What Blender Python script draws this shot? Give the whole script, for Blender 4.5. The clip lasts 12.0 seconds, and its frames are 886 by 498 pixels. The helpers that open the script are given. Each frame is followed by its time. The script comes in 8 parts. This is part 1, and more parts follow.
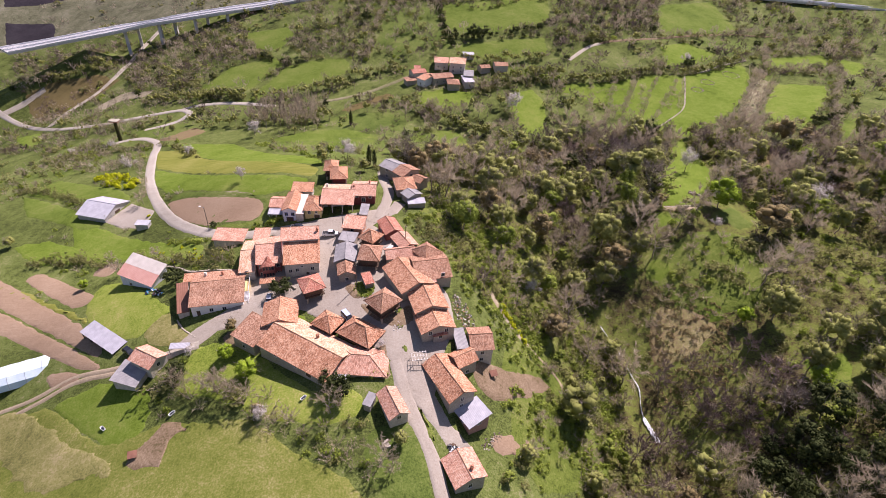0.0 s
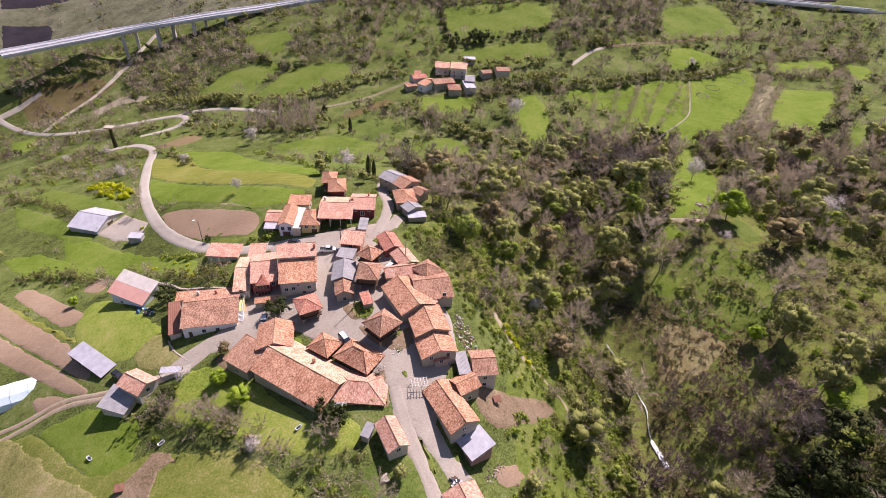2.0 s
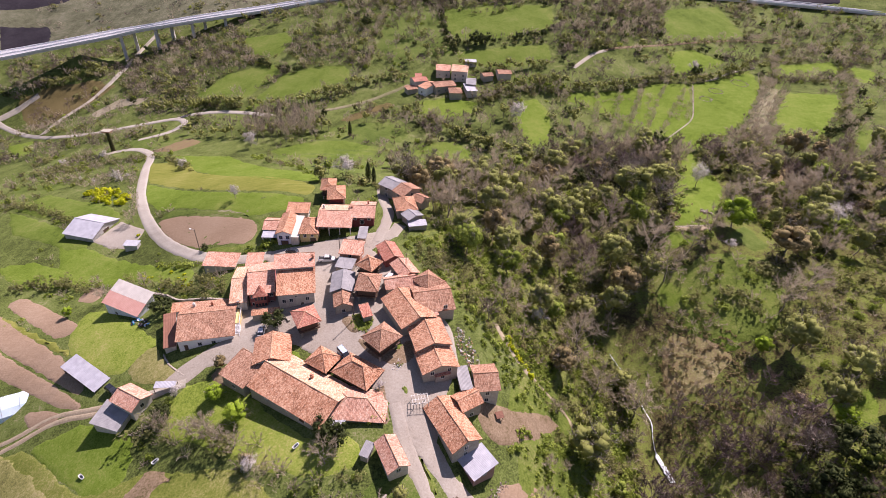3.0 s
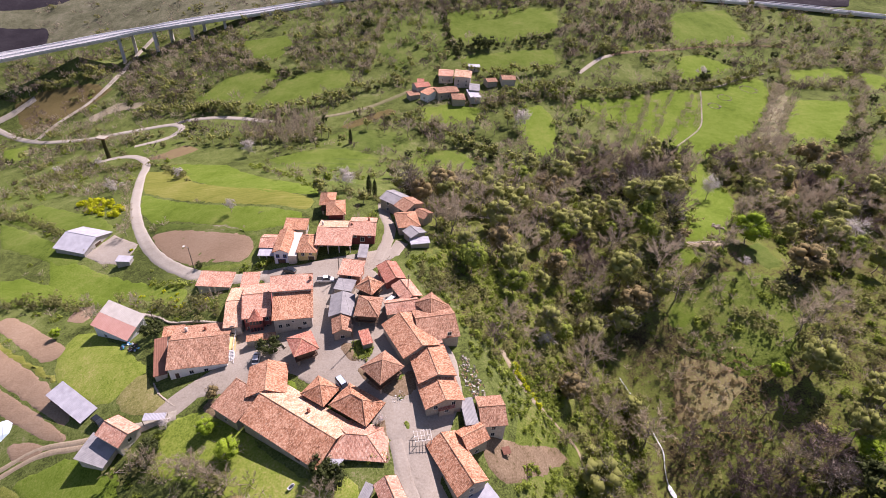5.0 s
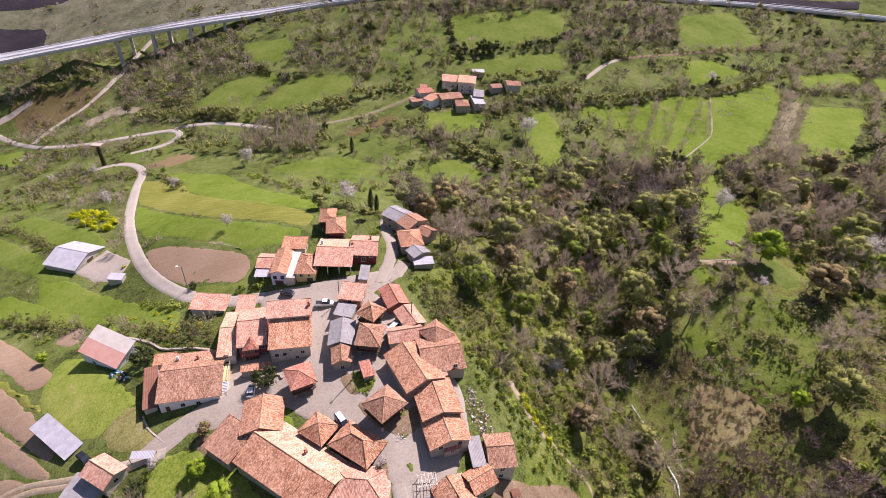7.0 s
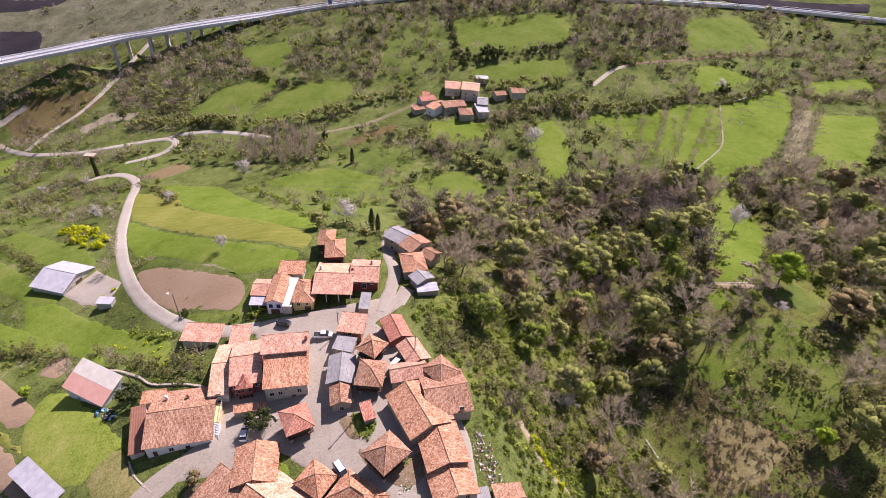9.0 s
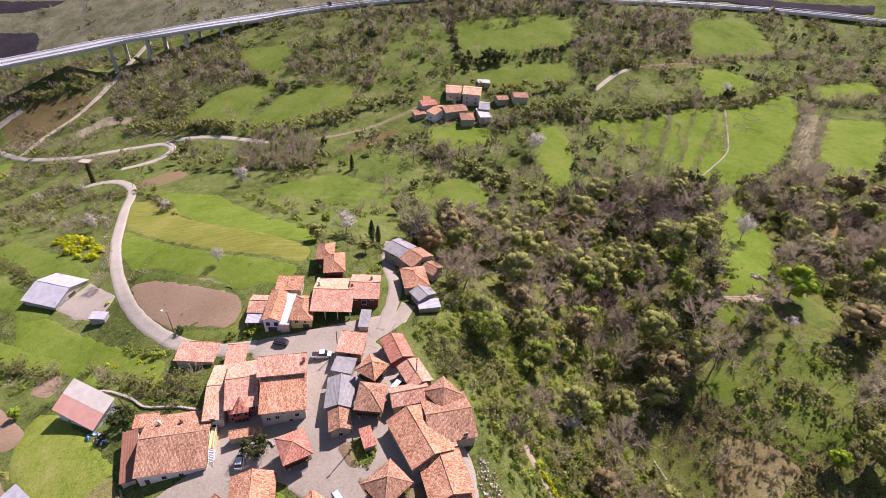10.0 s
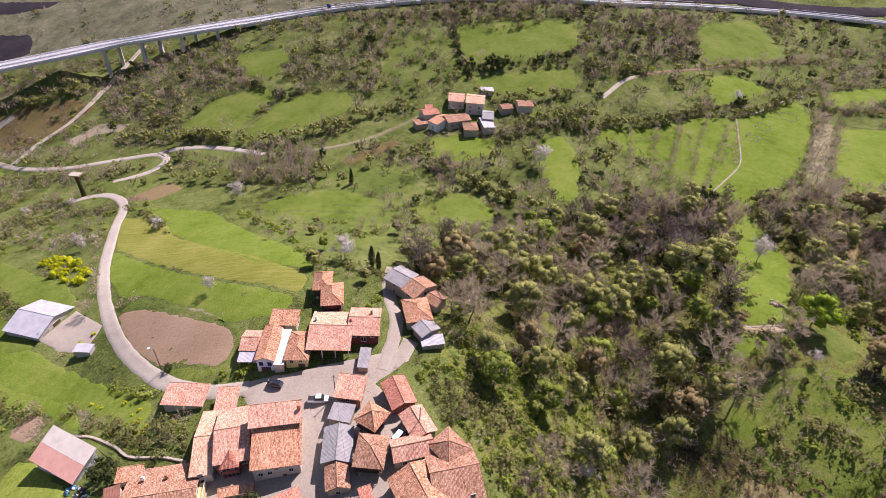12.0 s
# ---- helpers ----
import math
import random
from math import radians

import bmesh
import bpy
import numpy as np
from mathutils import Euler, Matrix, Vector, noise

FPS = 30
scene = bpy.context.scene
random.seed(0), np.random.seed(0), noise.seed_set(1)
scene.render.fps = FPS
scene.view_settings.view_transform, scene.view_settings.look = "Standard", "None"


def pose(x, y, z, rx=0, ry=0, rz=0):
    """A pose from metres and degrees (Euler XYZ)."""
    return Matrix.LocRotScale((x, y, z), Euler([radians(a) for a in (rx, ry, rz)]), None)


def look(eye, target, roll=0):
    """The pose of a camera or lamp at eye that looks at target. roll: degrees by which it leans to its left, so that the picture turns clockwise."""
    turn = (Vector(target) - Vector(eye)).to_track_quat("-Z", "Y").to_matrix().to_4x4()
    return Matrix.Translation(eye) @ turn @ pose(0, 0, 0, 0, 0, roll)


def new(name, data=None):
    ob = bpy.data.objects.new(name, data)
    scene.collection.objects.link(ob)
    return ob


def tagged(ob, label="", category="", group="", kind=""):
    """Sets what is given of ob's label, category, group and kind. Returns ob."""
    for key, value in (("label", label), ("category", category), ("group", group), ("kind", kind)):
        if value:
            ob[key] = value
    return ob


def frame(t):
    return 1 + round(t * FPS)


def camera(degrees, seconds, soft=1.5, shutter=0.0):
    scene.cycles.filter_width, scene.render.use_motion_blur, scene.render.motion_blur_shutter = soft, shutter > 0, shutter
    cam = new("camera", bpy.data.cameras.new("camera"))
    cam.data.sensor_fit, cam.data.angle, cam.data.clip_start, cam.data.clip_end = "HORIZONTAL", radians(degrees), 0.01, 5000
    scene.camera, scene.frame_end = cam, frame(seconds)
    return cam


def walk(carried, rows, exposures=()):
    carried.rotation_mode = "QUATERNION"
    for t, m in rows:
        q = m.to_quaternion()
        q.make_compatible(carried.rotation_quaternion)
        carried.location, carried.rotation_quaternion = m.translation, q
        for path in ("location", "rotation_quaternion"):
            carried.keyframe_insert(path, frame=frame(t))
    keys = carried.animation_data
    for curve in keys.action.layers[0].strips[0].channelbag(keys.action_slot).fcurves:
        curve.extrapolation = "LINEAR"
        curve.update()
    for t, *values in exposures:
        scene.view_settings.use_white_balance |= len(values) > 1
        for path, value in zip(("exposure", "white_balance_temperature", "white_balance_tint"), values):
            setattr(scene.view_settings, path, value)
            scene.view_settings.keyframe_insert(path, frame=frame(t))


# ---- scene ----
cam = camera(82.12, 12.0, soft=0.5)
# seconds, place in metres, pitch, roll and yaw in degrees
PATH = [
    (0.0, 0.006, 0.061, 98.016, -36.183, -4.102, 0.012),
    (0.5, -0.133, 1.593, 98.174, -36.177, -4.107, 0.029),
    (1.0, -0.292, 3.345, 98.425, -36.175, -4.114, 0.038),
    (1.5, -0.472, 5.256, 98.735, -36.177, -4.124, 0.044),
    (2.0, -0.676, 7.278, 99.074, -36.183, -4.138, 0.051),
    (2.5, -0.906, 9.375, 99.423, -36.196, -4.157, 0.062),
    (3.0, -1.161, 11.523, 99.767, -36.213, -4.181, 0.078),
    (3.5, -1.444, 13.705, 100.098, -36.235, -4.209, 0.099),
    (4.0, -1.753, 15.916, 100.414, -36.263, -4.240, 0.127),
    (4.5, -2.089, 18.154, 100.717, -36.295, -4.275, 0.159),
    (5.0, -2.451, 20.425, 101.010, -36.331, -4.310, 0.194),
    (5.5, -2.838, 22.737, 101.303, -36.370, -4.346, 0.231),
    (6.0, -3.248, 25.102, 101.603, -36.413, -4.380, 0.268),
    (6.5, -3.679, 27.535, 101.921, -36.458, -4.412, 0.303),
    (7.0, -4.130, 30.048, 102.268, -36.505, -4.440, 0.334),
    (7.5, -4.598, 32.655, 102.651, -36.555, -4.464, 0.359),
    (8.0, -5.081, 35.364, 103.080, -36.607, -4.482, 0.378),
    (8.5, -5.575, 38.182, 103.558, -36.663, -4.494, 0.389),
    (9.0, -6.076, 41.109, 104.089, -36.722, -4.502, 0.393),
    (9.5, -6.583, 44.141, 104.668, -36.785, -4.505, 0.391),
    (10.0, -7.090, 47.263, 105.289, -36.855, -4.505, 0.385),
    (10.5, -7.594, 50.452, 105.938, -36.934, -4.504, 0.377),
    (11.0, -8.091, 53.677, 106.595, -37.024, -4.504, 0.373),
    (11.5, -8.576, 56.890, 107.233, -37.127, -4.511, 0.378),
    (12.0, -9.045, 60.035, 107.814, -37.249, -4.527, 0.399),
]


def gaze(x, y, z, pitch, roll, yaw):
    return pose(x, y, z, 0, 0, yaw) @ pose(0, 0, 0, pitch) @ pose(0, 0, 0, 0, roll) @ pose(0, 0, 0, 90)


walk(cam, [(t, gaze(x, y, z, pitch, roll, yaw)) for t, x, y, z, pitch, roll, yaw in PATH],
     exposures=[(0.0, 0.64, 6380, 33), (12.0, 0.64, 6380, 33)])

# ---- light ----
world = bpy.data.worlds.new("sky")
scene.world = world
world.use_nodes = True
_wn = world.node_tree.nodes
_sky = _wn.new("ShaderNodeTexSky")
_sky.sky_type, _sky.sun_disc = "NISHITA", False
SUN_HEIGHT, SUN_SIDE = 50.0, 57.0          # degrees above the horizon; degrees from +x towards +y
_sky.sun_elevation, _sky.sun_rotation = radians(SUN_HEIGHT), radians(90.0 - SUN_SIDE)
world.node_tree.links.new(_sky.outputs["Color"], _wn["Background"].inputs["Color"])
_wn["Background"].inputs["Strength"].default_value = 0.061
sun_data = bpy.data.lights.new("sun", "SUN")
sun_data.energy, sun_data.angle, sun_data.color = 4.8, radians(0.53), (1.0, 0.94, 0.86)
sun = new("sun", sun_data)
sun.matrix_world = look((100 * math.cos(radians(SUN_SIDE)), 100 * math.sin(radians(SUN_SIDE)), 100 * math.tan(radians(SUN_HEIGHT))), (0, 0, 0))


# ---- materials ----
class Mat:
    """A small wrapper round a node material."""

    def __init__(self, name, rough=0.9, metal=0.0, spec=0.3):
        self.m = bpy.data.materials.new(name)
        self.m.use_nodes = True
        self.t = self.m.node_tree
        self.b = self.t.nodes["Principled BSDF"]
        self.b.inputs["Roughness"].default_value = rough
        self.b.inputs["Metallic"].default_value = metal
        self.b.inputs["Specular IOR Level"].default_value = spec
        self.coord = self.t.nodes.new("ShaderNodeTexCoord")
        self.geo = self.t.nodes.new("ShaderNodeNewGeometry")

    def link(self, a, b):
        self.t.links.new(a, b)

    def noise(self, scale, detail=4.0, rough=0.6, space="world", distort=0.0, stretch=None):
        n = self.t.nodes.new("ShaderNodeTexNoise")
        n.inputs["Scale"].default_value, n.inputs["Detail"].default_value = scale, detail
        n.inputs["Roughness"].default_value, n.inputs["Distortion"].default_value = rough, distort
        src = {"world": self.geo.outputs["Position"], "object": self.coord.outputs["Object"], "uv": self.coord.outputs["UV"]}[space]
        if stretch:
            mp = self.t.nodes.new("ShaderNodeMapping")
            mp.inputs["Scale"].default_value, mp.inputs["Rotation"].default_value = stretch[0], (0, 0, radians(stretch[1]))
            self.link(src, mp.inputs["Vector"])
            src = mp.outputs["Vector"]
        self.link(src, n.inputs["Vector"])
        return n.outputs["Fac"]

    def ramp(self, fac, stops):
        r = self.t.nodes.new("ShaderNodeValToRGB")
        e = r.color_ramp.elements
        while len(e) < len(stops):
            e.new(0.5)
        for k, (p, c) in enumerate(stops):
            e[k].position, e[k].color = p, (*c, 1)
        self.link(fac, r.inputs["Fac"])
        return r.outputs["Color"]

    def mix(self, fac, a, b, kind="MIX"):
        n = self.t.nodes.new("ShaderNodeMix")
        n.data_type, n.blend_type = "RGBA", kind
        for socket, value in ((n.inputs["Factor"], fac), (n.inputs["A"], a), (n.inputs["B"], b)):
            if isinstance(value, (int, float)):
                socket.default_value = value
            elif isinstance(value, tuple):
                socket.default_value = (*value, 1)
            else:
                self.link(value, socket)
        return n.outputs["Result"]

    def level(self, fac, lo, hi):
        n = self.t.nodes.new("ShaderNodeMapRange")
        n.inputs["From Min"].default_value, n.inputs["From Max"].default_value = lo, hi
        self.link(fac, n.inputs["Value"])
        return n.outputs["Result"]

    def rnd(self, island=False):
        if island:
            return self.geo.outputs["Random Per Island"]
        return self.t.nodes.new("ShaderNodeObjectInfo").outputs["Random"]

    def done(self, color, bump=None, strength=0.3, dist=0.05):
        if isinstance(color, tuple):
            self.b.inputs["Base Color"].default_value = (*color, 1)
        else:
            self.link(color, self.b.inputs["Base Color"])
        if bump is not None:
            n = self.t.nodes.new("ShaderNodeBump")
            n.inputs["Strength"].default_value, n.inputs["Distance"].default_value = strength, dist
            self.link(bump, n.inputs["Height"])
            self.link(n.outputs["Normal"], self.b.inputs["Normal"])
        return self.m


def tile_material(name, dark, mid, light, lichen=0.5):
    """Old clay roof tiles: each tile has its own tone, with lichen and weathering."""
    m = Mat(name, 0.9, 0, 0.15)
    br = m.t.nodes.new("ShaderNodeTexBrick")
    br.offset, br.squash = 0.5, 1.0
    br.inputs["Scale"].default_value = 1.0
    br.inputs["Brick Width"].default_value, br.inputs["Row Height"].default_value = 0.24, 0.42
    br.inputs["Mortar Size"].default_value, br.inputs["Mortar Smooth"].default_value = 0.02, 0.3
    br.inputs["Color1"].default_value, br.inputs["Color2"].default_value = (0, 0, 0, 1), (1, 1, 1, 1)
    br.inputs["Mortar"].default_value = (0.1, 0.1, 0.1, 1)
    m.link(m.coord.outputs["UV"], br.inputs["Vector"])
    tone = m.mix(0.5, br.outputs["Color"], m.noise(1.6, 7, 0.8, "uv"))
    tone = m.mix(0.4, tone, m.noise(0.3, 4, 0.65, "object"))
    col = m.ramp(tone, [(0.3, dark), (0.45, mid), (0.66, light)])
    pale = m.level(m.noise(2.6, 9, 0.85, "uv"), 0.53, 0.63)
    col = m.mix(pale, col, m.mix(lichen, col, (0.76, 0.62, 0.47)))
    soot = m.level(m.noise(1.5, 8, 0.8, "object"), 0.53, 0.66)
    col = m.mix(soot, col, m.mix(0.7, col, (0.11, 0.06, 0.04)))
    return m.done(col, m.mix(0.5, br.outputs["Color"], m.noise(6, 4, 0.6, "uv")), 0.5, 0.04)


def plain_material(name, a, b, scale=1.2, rough=0.9, metal=0.0, grain=14.0, bump=0.25, stain=(0.12, 0.1, 0.08), stained=0.35):
    m = Mat(name, rough, metal)
    col = m.ramp(m.noise(scale, 5, 0.65, "object"), [(0.3, a), (0.7, b)])
    streak = m.level(m.noise(0.9, 6, 0.7, "object", stretch=((3.0, 3.0, 0.5), 0)), 0.5, 0.78)
    col = m.mix(streak, col, m.mix(stained, col, stain))
    return m.done(col, m.noise(grain, 4, 0.6, "object"), bump, 0.03)


def stone_material(name, a, b, joint):
    """Rubble masonry of uneven stones."""
    m = Mat(name, 0.95)
    v = m.t.nodes.new("ShaderNodeTexVoronoi")
    v.inputs["Scale"].default_value = 3.2
    m.link(m.coord.outputs["Object"], v.inputs["Vector"])
    d = m.t.nodes.new("ShaderNodeTexVoronoi")
    d.feature = "DISTANCE_TO_EDGE"
    d.inputs["Scale"].default_value = 3.2
    m.link(m.coord.outputs["Object"], d.inputs["Vector"])
    col = m.mix(m.noise(5, 4, 0.6, "object"), a, b)
    bw = m.t.nodes.new("ShaderNodeRGBToBW")
    m.link(v.outputs["Color"], bw.inputs["Color"])
    col = m.mix(0.5, col, m.ramp(bw.outputs["Val"], [(0.1, a), (0.9, b)]))
    gap = m.level(d.outputs["Distance"], 0.09, 0.02)
    col = m.mix(gap, col, joint)
    stain = m.level(m.noise(0.6, 5, 0.7, "object"), 0.5, 0.75)
    col = m.mix(stain, col, m.mix(0.4, col, (0.1, 0.085, 0.07)))
    return m.done(col, d.outputs["Distance"], 0.5, 0.06)


def metal_sheet(name, a, b, rust, period=0.25, rough=0.5, metal=0.25):
    m = Mat(name, rough, metal)
    col = m.ramp(m.noise(0.5, 5, 0.6, "object"), [(0.3, a), (0.7, b)])
    spots = m.level(m.noise(1.4, 7, 0.75, "uv", stretch=((1.0, 0.35, 1.0), 0)), 0.58, 0.72)
    col = m.mix(spots, col, m.mix(0.4, col, rust))
    return m.done(col, m.noise(20, 2, 0.5, "uv"), 0.1, 0.02)


def earth_material(name, stops, big=0.05, mid=0.35, fine=2.2, bump=0.5, dist=0.15, stretch=None, weights=(0.45, 0.5)):
    """Grass or soil seen from above: broad tones, tufts and fine grain in one ramp."""
    m = Mat(name, 1.0, 0, 0.05)
    f = m.mix(weights[0], m.noise(big, 4, 0.6), m.noise(mid, 6, 0.72, stretch=stretch))
    f = m.mix(weights[1], f, m.noise(fine, 5, 0.75))
    f = m.level(f, 0.12, 0.88)
    return m.done(m.ramp(f, stops), m.noise(fine, 5, 0.8), bump, dist)


def leaf_material(name, a, b, rough=0.85, through_light=0.25):
    m = Mat(name, rough, 0, 0.1)
    at = m.t.nodes.new("ShaderNodeAttribute")
    at.attribute_name = "tone"
    col = m.mix(m.mix(0.8, m.rnd(True), at.outputs["Fac"]), a, b)
    col = m.mix(m.level(m.noise(0.12, 2, 0.5), 0.35, 0.65), m.mix(0.4, col, a), m.mix(0.4, col, b))
    m.done(col)
    tr = m.t.nodes.new("ShaderNodeBsdfTranslucent")
    m.link(col, tr.inputs["Color"])
    mx = m.t.nodes.new("ShaderNodeMixShader")
    mx.inputs["Fac"].default_value = through_light
    m.link(m.b.outputs["BSDF"], mx.inputs[1])
    m.link(tr.outputs["BSDF"], mx.inputs[2])
    m.link(mx.outputs["Shader"], m.t.nodes["Material Output"].inputs["Surface"])
    return m.m


ROOF = {}
ROOF["orange"] = tile_material("clay_tile_orange", (0.22, 0.095, 0.05), (0.5, 0.235, 0.135), (0.72, 0.45, 0.3))
ROOF["brown"] = tile_material("clay_tile_brown", (0.17, 0.085, 0.05), (0.37, 0.19, 0.12), (0.57, 0.36, 0.25))
ROOF["salmon"] = tile_material("clay_tile_salmon", (0.36, 0.17, 0.115), (0.58, 0.3, 0.21), (0.74, 0.5, 0.38))
ROOF["red"] = tile_material("clay_tile_red", (0.3, 0.11, 0.075), (0.5, 0.2, 0.14), (0.62, 0.34, 0.25), 0.25)
ROOF["pale"] = tile_material("clay_tile_pale", (0.36, 0.19, 0.11), (0.62, 0.37, 0.24), (0.78, 0.58, 0.43), 0.6)
ROOF["darkbrown"] = metal_sheet("rusted_sheet", (0.2, 0.09, 0.06), (0.3, 0.15, 0.1), (0.1, 0.05, 0.03), rough=0.8, metal=0.1)
ROOF["pinkmetal"] = metal_sheet("pink_painted_sheet", (0.66, 0.34, 0.27), (0.76, 0.44, 0.36), (0.5, 0.33, 0.25), metal=0.0, rough=0.7)
ROOF["greymetal"] = metal_sheet("grey_painted_sheet", (0.42, 0.42, 0.46), (0.56, 0.56, 0.6), (0.25, 0.22, 0.2), metal=0.1, rough=0.6)
ROOF["whitemetal"] = metal_sheet("zinc_sheet", (0.34, 0.34, 0.38), (0.5, 0.5, 0.54), (0.3, 0.27, 0.25), metal=0.1, rough=0.65)
ROOF["pale_sheet"] = metal_sheet("pale_dusty_sheet", (0.6, 0.55, 0.48), (0.72, 0.67, 0.6), (0.4, 0.34, 0.28), metal=0.0, rough=0.85)
ROOF["fibre"] = metal_sheet("fibre_cement_sheet", (0.24, 0.235, 0.24), (0.38, 0.37, 0.37), (0.2, 0.18, 0.16), metal=0.0, rough=0.9)
WALL = {}
WALL["white"] = plain_material("white_render", (0.78, 0.77, 0.76), (0.84, 0.83, 0.82), stained=0.2)
WALL["whiteblue"] = plain_material("pale_blue_render", (0.6, 0.62, 0.7), (0.74, 0.75, 0.8), stained=0.25)
WALL["plaster"] = plain_material("weathered_plaster", (0.48, 0.43, 0.37), (0.64, 0.59, 0.52))
WALL["stone"] = stone_material("rubble_masonry", (0.3, 0.26, 0.21), (0.5, 0.44, 0.36), (0.4, 0.36, 0.3))
WALL["block"] = plain_material("concrete_block", (0.38, 0.36, 0.34), (0.5, 0.48, 0.46))
WALL["redwall"] = plain_material("oxblood_render", (0.3, 0.09, 0.08), (0.4, 0.14, 0.12))
WALL["darkred"] = plain_material("dark_red_boards", (0.15, 0.035, 0.035), (0.23, 0.06, 0.055), stained=0.5)
WALL["yellow"] = plain_material("ochre_render", (0.62, 0.48, 0.2), (0.7, 0.58, 0.3))
WALL["brick"] = plain_material("brick_render", (0.42, 0.19, 0.12), (0.52, 0.27, 0.18))
WALL["redbrick"] = plain_material("pink_block_wall", (0.38, 0.2, 0.17), (0.48, 0.29, 0.25))
WALL["wood"] = plain_material("weathered_boards", (0.1, 0.06, 0.04), (0.2, 0.125, 0.085), 4.0, grain=30, stained=0.5)
GROUND = {}
GROUND["scrub"] = earth_material("rough_grassland", [(0.37, (0.03, 0.036, 0.013)), (0.45, (0.075, 0.095, 0.026)), (0.51, (0.115, 0.15, 0.036)), (0.57, (0.15, 0.18, 0.055)), (0.65, (0.25, 0.23, 0.13))])
GROUND["meadow"] = earth_material("spring_meadow", [(0.37, (0.06, 0.09, 0.014)), (0.46, (0.105, 0.155, 0.024)), (0.54, (0.135, 0.18, 0.035)), (0.63, (0.19, 0.205, 0.065))])
GROUND["lush"] = earth_material("lush_meadow", [(0.37, (0.07, 0.11, 0.013)), (0.46, (0.12, 0.18, 0.022)), (0.54, (0.15, 0.21, 0.034)), (0.63, (0.21, 0.235, 0.06))])
# like lush_meadow, but brighter and yellower
GROUND["fresh"] = earth_material("brighter_meadow_grass", [(0.37, (0.09, 0.128, 0.02)), (0.46, (0.17, 0.23, 0.033)), (0.54, (0.225, 0.27, 0.054)), (0.63, (0.33, 0.31, 0.11))])
GROUND["dry"] = earth_material("dry_grazed_grass", [(0.36, (0.12, 0.115, 0.04)), (0.46, (0.2, 0.2, 0.065)), (0.54, (0.27, 0.245, 0.1)), (0.63, (0.36, 0.3, 0.17))])
GROUND["grass"] = earth_material("rough_pasture", [(0.37, (0.05, 0.075, 0.016)), (0.46, (0.09, 0.13, 0.027)), (0.54, (0.125, 0.165, 0.037)), (0.63, (0.19, 0.19, 0.08))])
GROUND["greenmix"] = earth_material("garden_grass", [(0.36, (0.06, 0.085, 0.014)), (0.48, (0.12, 0.165, 0.03)), (0.56, (0.17, 0.2, 0.05)), (0.64, (0.25, 0.23, 0.1))])
GROUND["pasture"] = earth_material("grazed_pasture", [(0.36, (0.085, 0.11, 0.022)), (0.46, (0.14, 0.165, 0.032)), (0.54, (0.185, 0.2, 0.05)), (0.63, (0.29, 0.26, 0.11))])
GROUND["straw"] = earth_material("mown_grass", [(0.34, (0.12, 0.14, 0.024)), (0.5, (0.19, 0.205, 0.042)), (0.64, (0.28, 0.26, 0.085))], mid=0.5, stretch=((0.12, 2.2, 1.0), 28), weights=(0.6, 0.35))
GROUND["plough"] = earth_material("tilled_soil", [(0.34, (0.215, 0.148, 0.095)), (0.5, (0.295, 0.21, 0.14)), (0.66, (0.36, 0.27, 0.19))], mid=1.0, stretch=((0.1, 3.0, 1.0), 15), dist=0.1)
GROUND["red_soil"] = earth_material("reddish_soil", [(0.34, (0.12, 0.085, 0.045)), (0.5, (0.21, 0.145, 0.085)), (0.66, (0.22, 0.2, 0.085))])
GROUND["dirt"] = earth_material("bare_dirt", [(0.36, (0.11, 0.095, 0.04)), (0.46, (0.2, 0.145, 0.09)), (0.55, (0.27, 0.2, 0.13)), (0.66, (0.36, 0.29, 0.2))])
GROUND["dirtpath"] = earth_material("trodden_earth", [(0.3, (0.23, 0.18, 0.12)), (0.5, (0.36, 0.29, 0.2)), (0.72, (0.46, 0.39, 0.29))])
GROUND["gravel"] = earth_material("pale_gravel", [(0.3, (0.3, 0.26, 0.2)), (0.5, (0.42, 0.38, 0.31)), (0.72, (0.55, 0.51, 0.44))])
GROUND["concrete"] = earth_material("worn_concrete", [(0.34, (0.24, 0.2, 0.155)), (0.44, (0.32, 0.28, 0.23)), (0.56, (0.37, 0.33, 0.275)), (0.68, (0.43, 0.39, 0.335))], mid=0.15, bump=0.15, dist=0.03)
GROUND["asphalt"] = earth_material("bleached_asphalt", [(0.34, (0.3, 0.27, 0.225)), (0.5, (0.4, 0.365, 0.31)), (0.66, (0.48, 0.44, 0.38))], bump=0.15, dist=0.03)
GROUND["stony"] = earth_material("stony_ground", [(0.36, (0.1, 0.11, 0.04)), (0.5, (0.2, 0.19, 0.1)), (0.64, (0.34, 0.3, 0.22))])
GROUND["sand"] = earth_material("pale_spoil", [(0.3, (0.14, 0.14, 0.06)), (0.5, (0.3, 0.26, 0.18)), (0.72, (0.48, 0.43, 0.35))])
GROUND["heath"] = earth_material("brown_heath", [(0.3, (0.08, 0.065, 0.025)), (0.5, (0.15, 0.12, 0.05)), (0.72, (0.2, 0.16, 0.075))])
GROUND["bracken"] = earth_material("dead_bracken", [(0.36, (0.14, 0.1, 0.05)), (0.46, (0.26, 0.19, 0.11)), (0.53, (0.24, 0.23, 0.08)), (0.64, (0.42, 0.33, 0.21))])
# dark quarry waste; also the painted-in shade of a motorway cutting
GROUND["slate"] = earth_material("dark_quarry_and_cutting_shade", [(0.3, (0.02, 0.018, 0.022)), (0.5, (0.035, 0.03, 0.036)), (0.7, (0.07, 0.065, 0.07))])
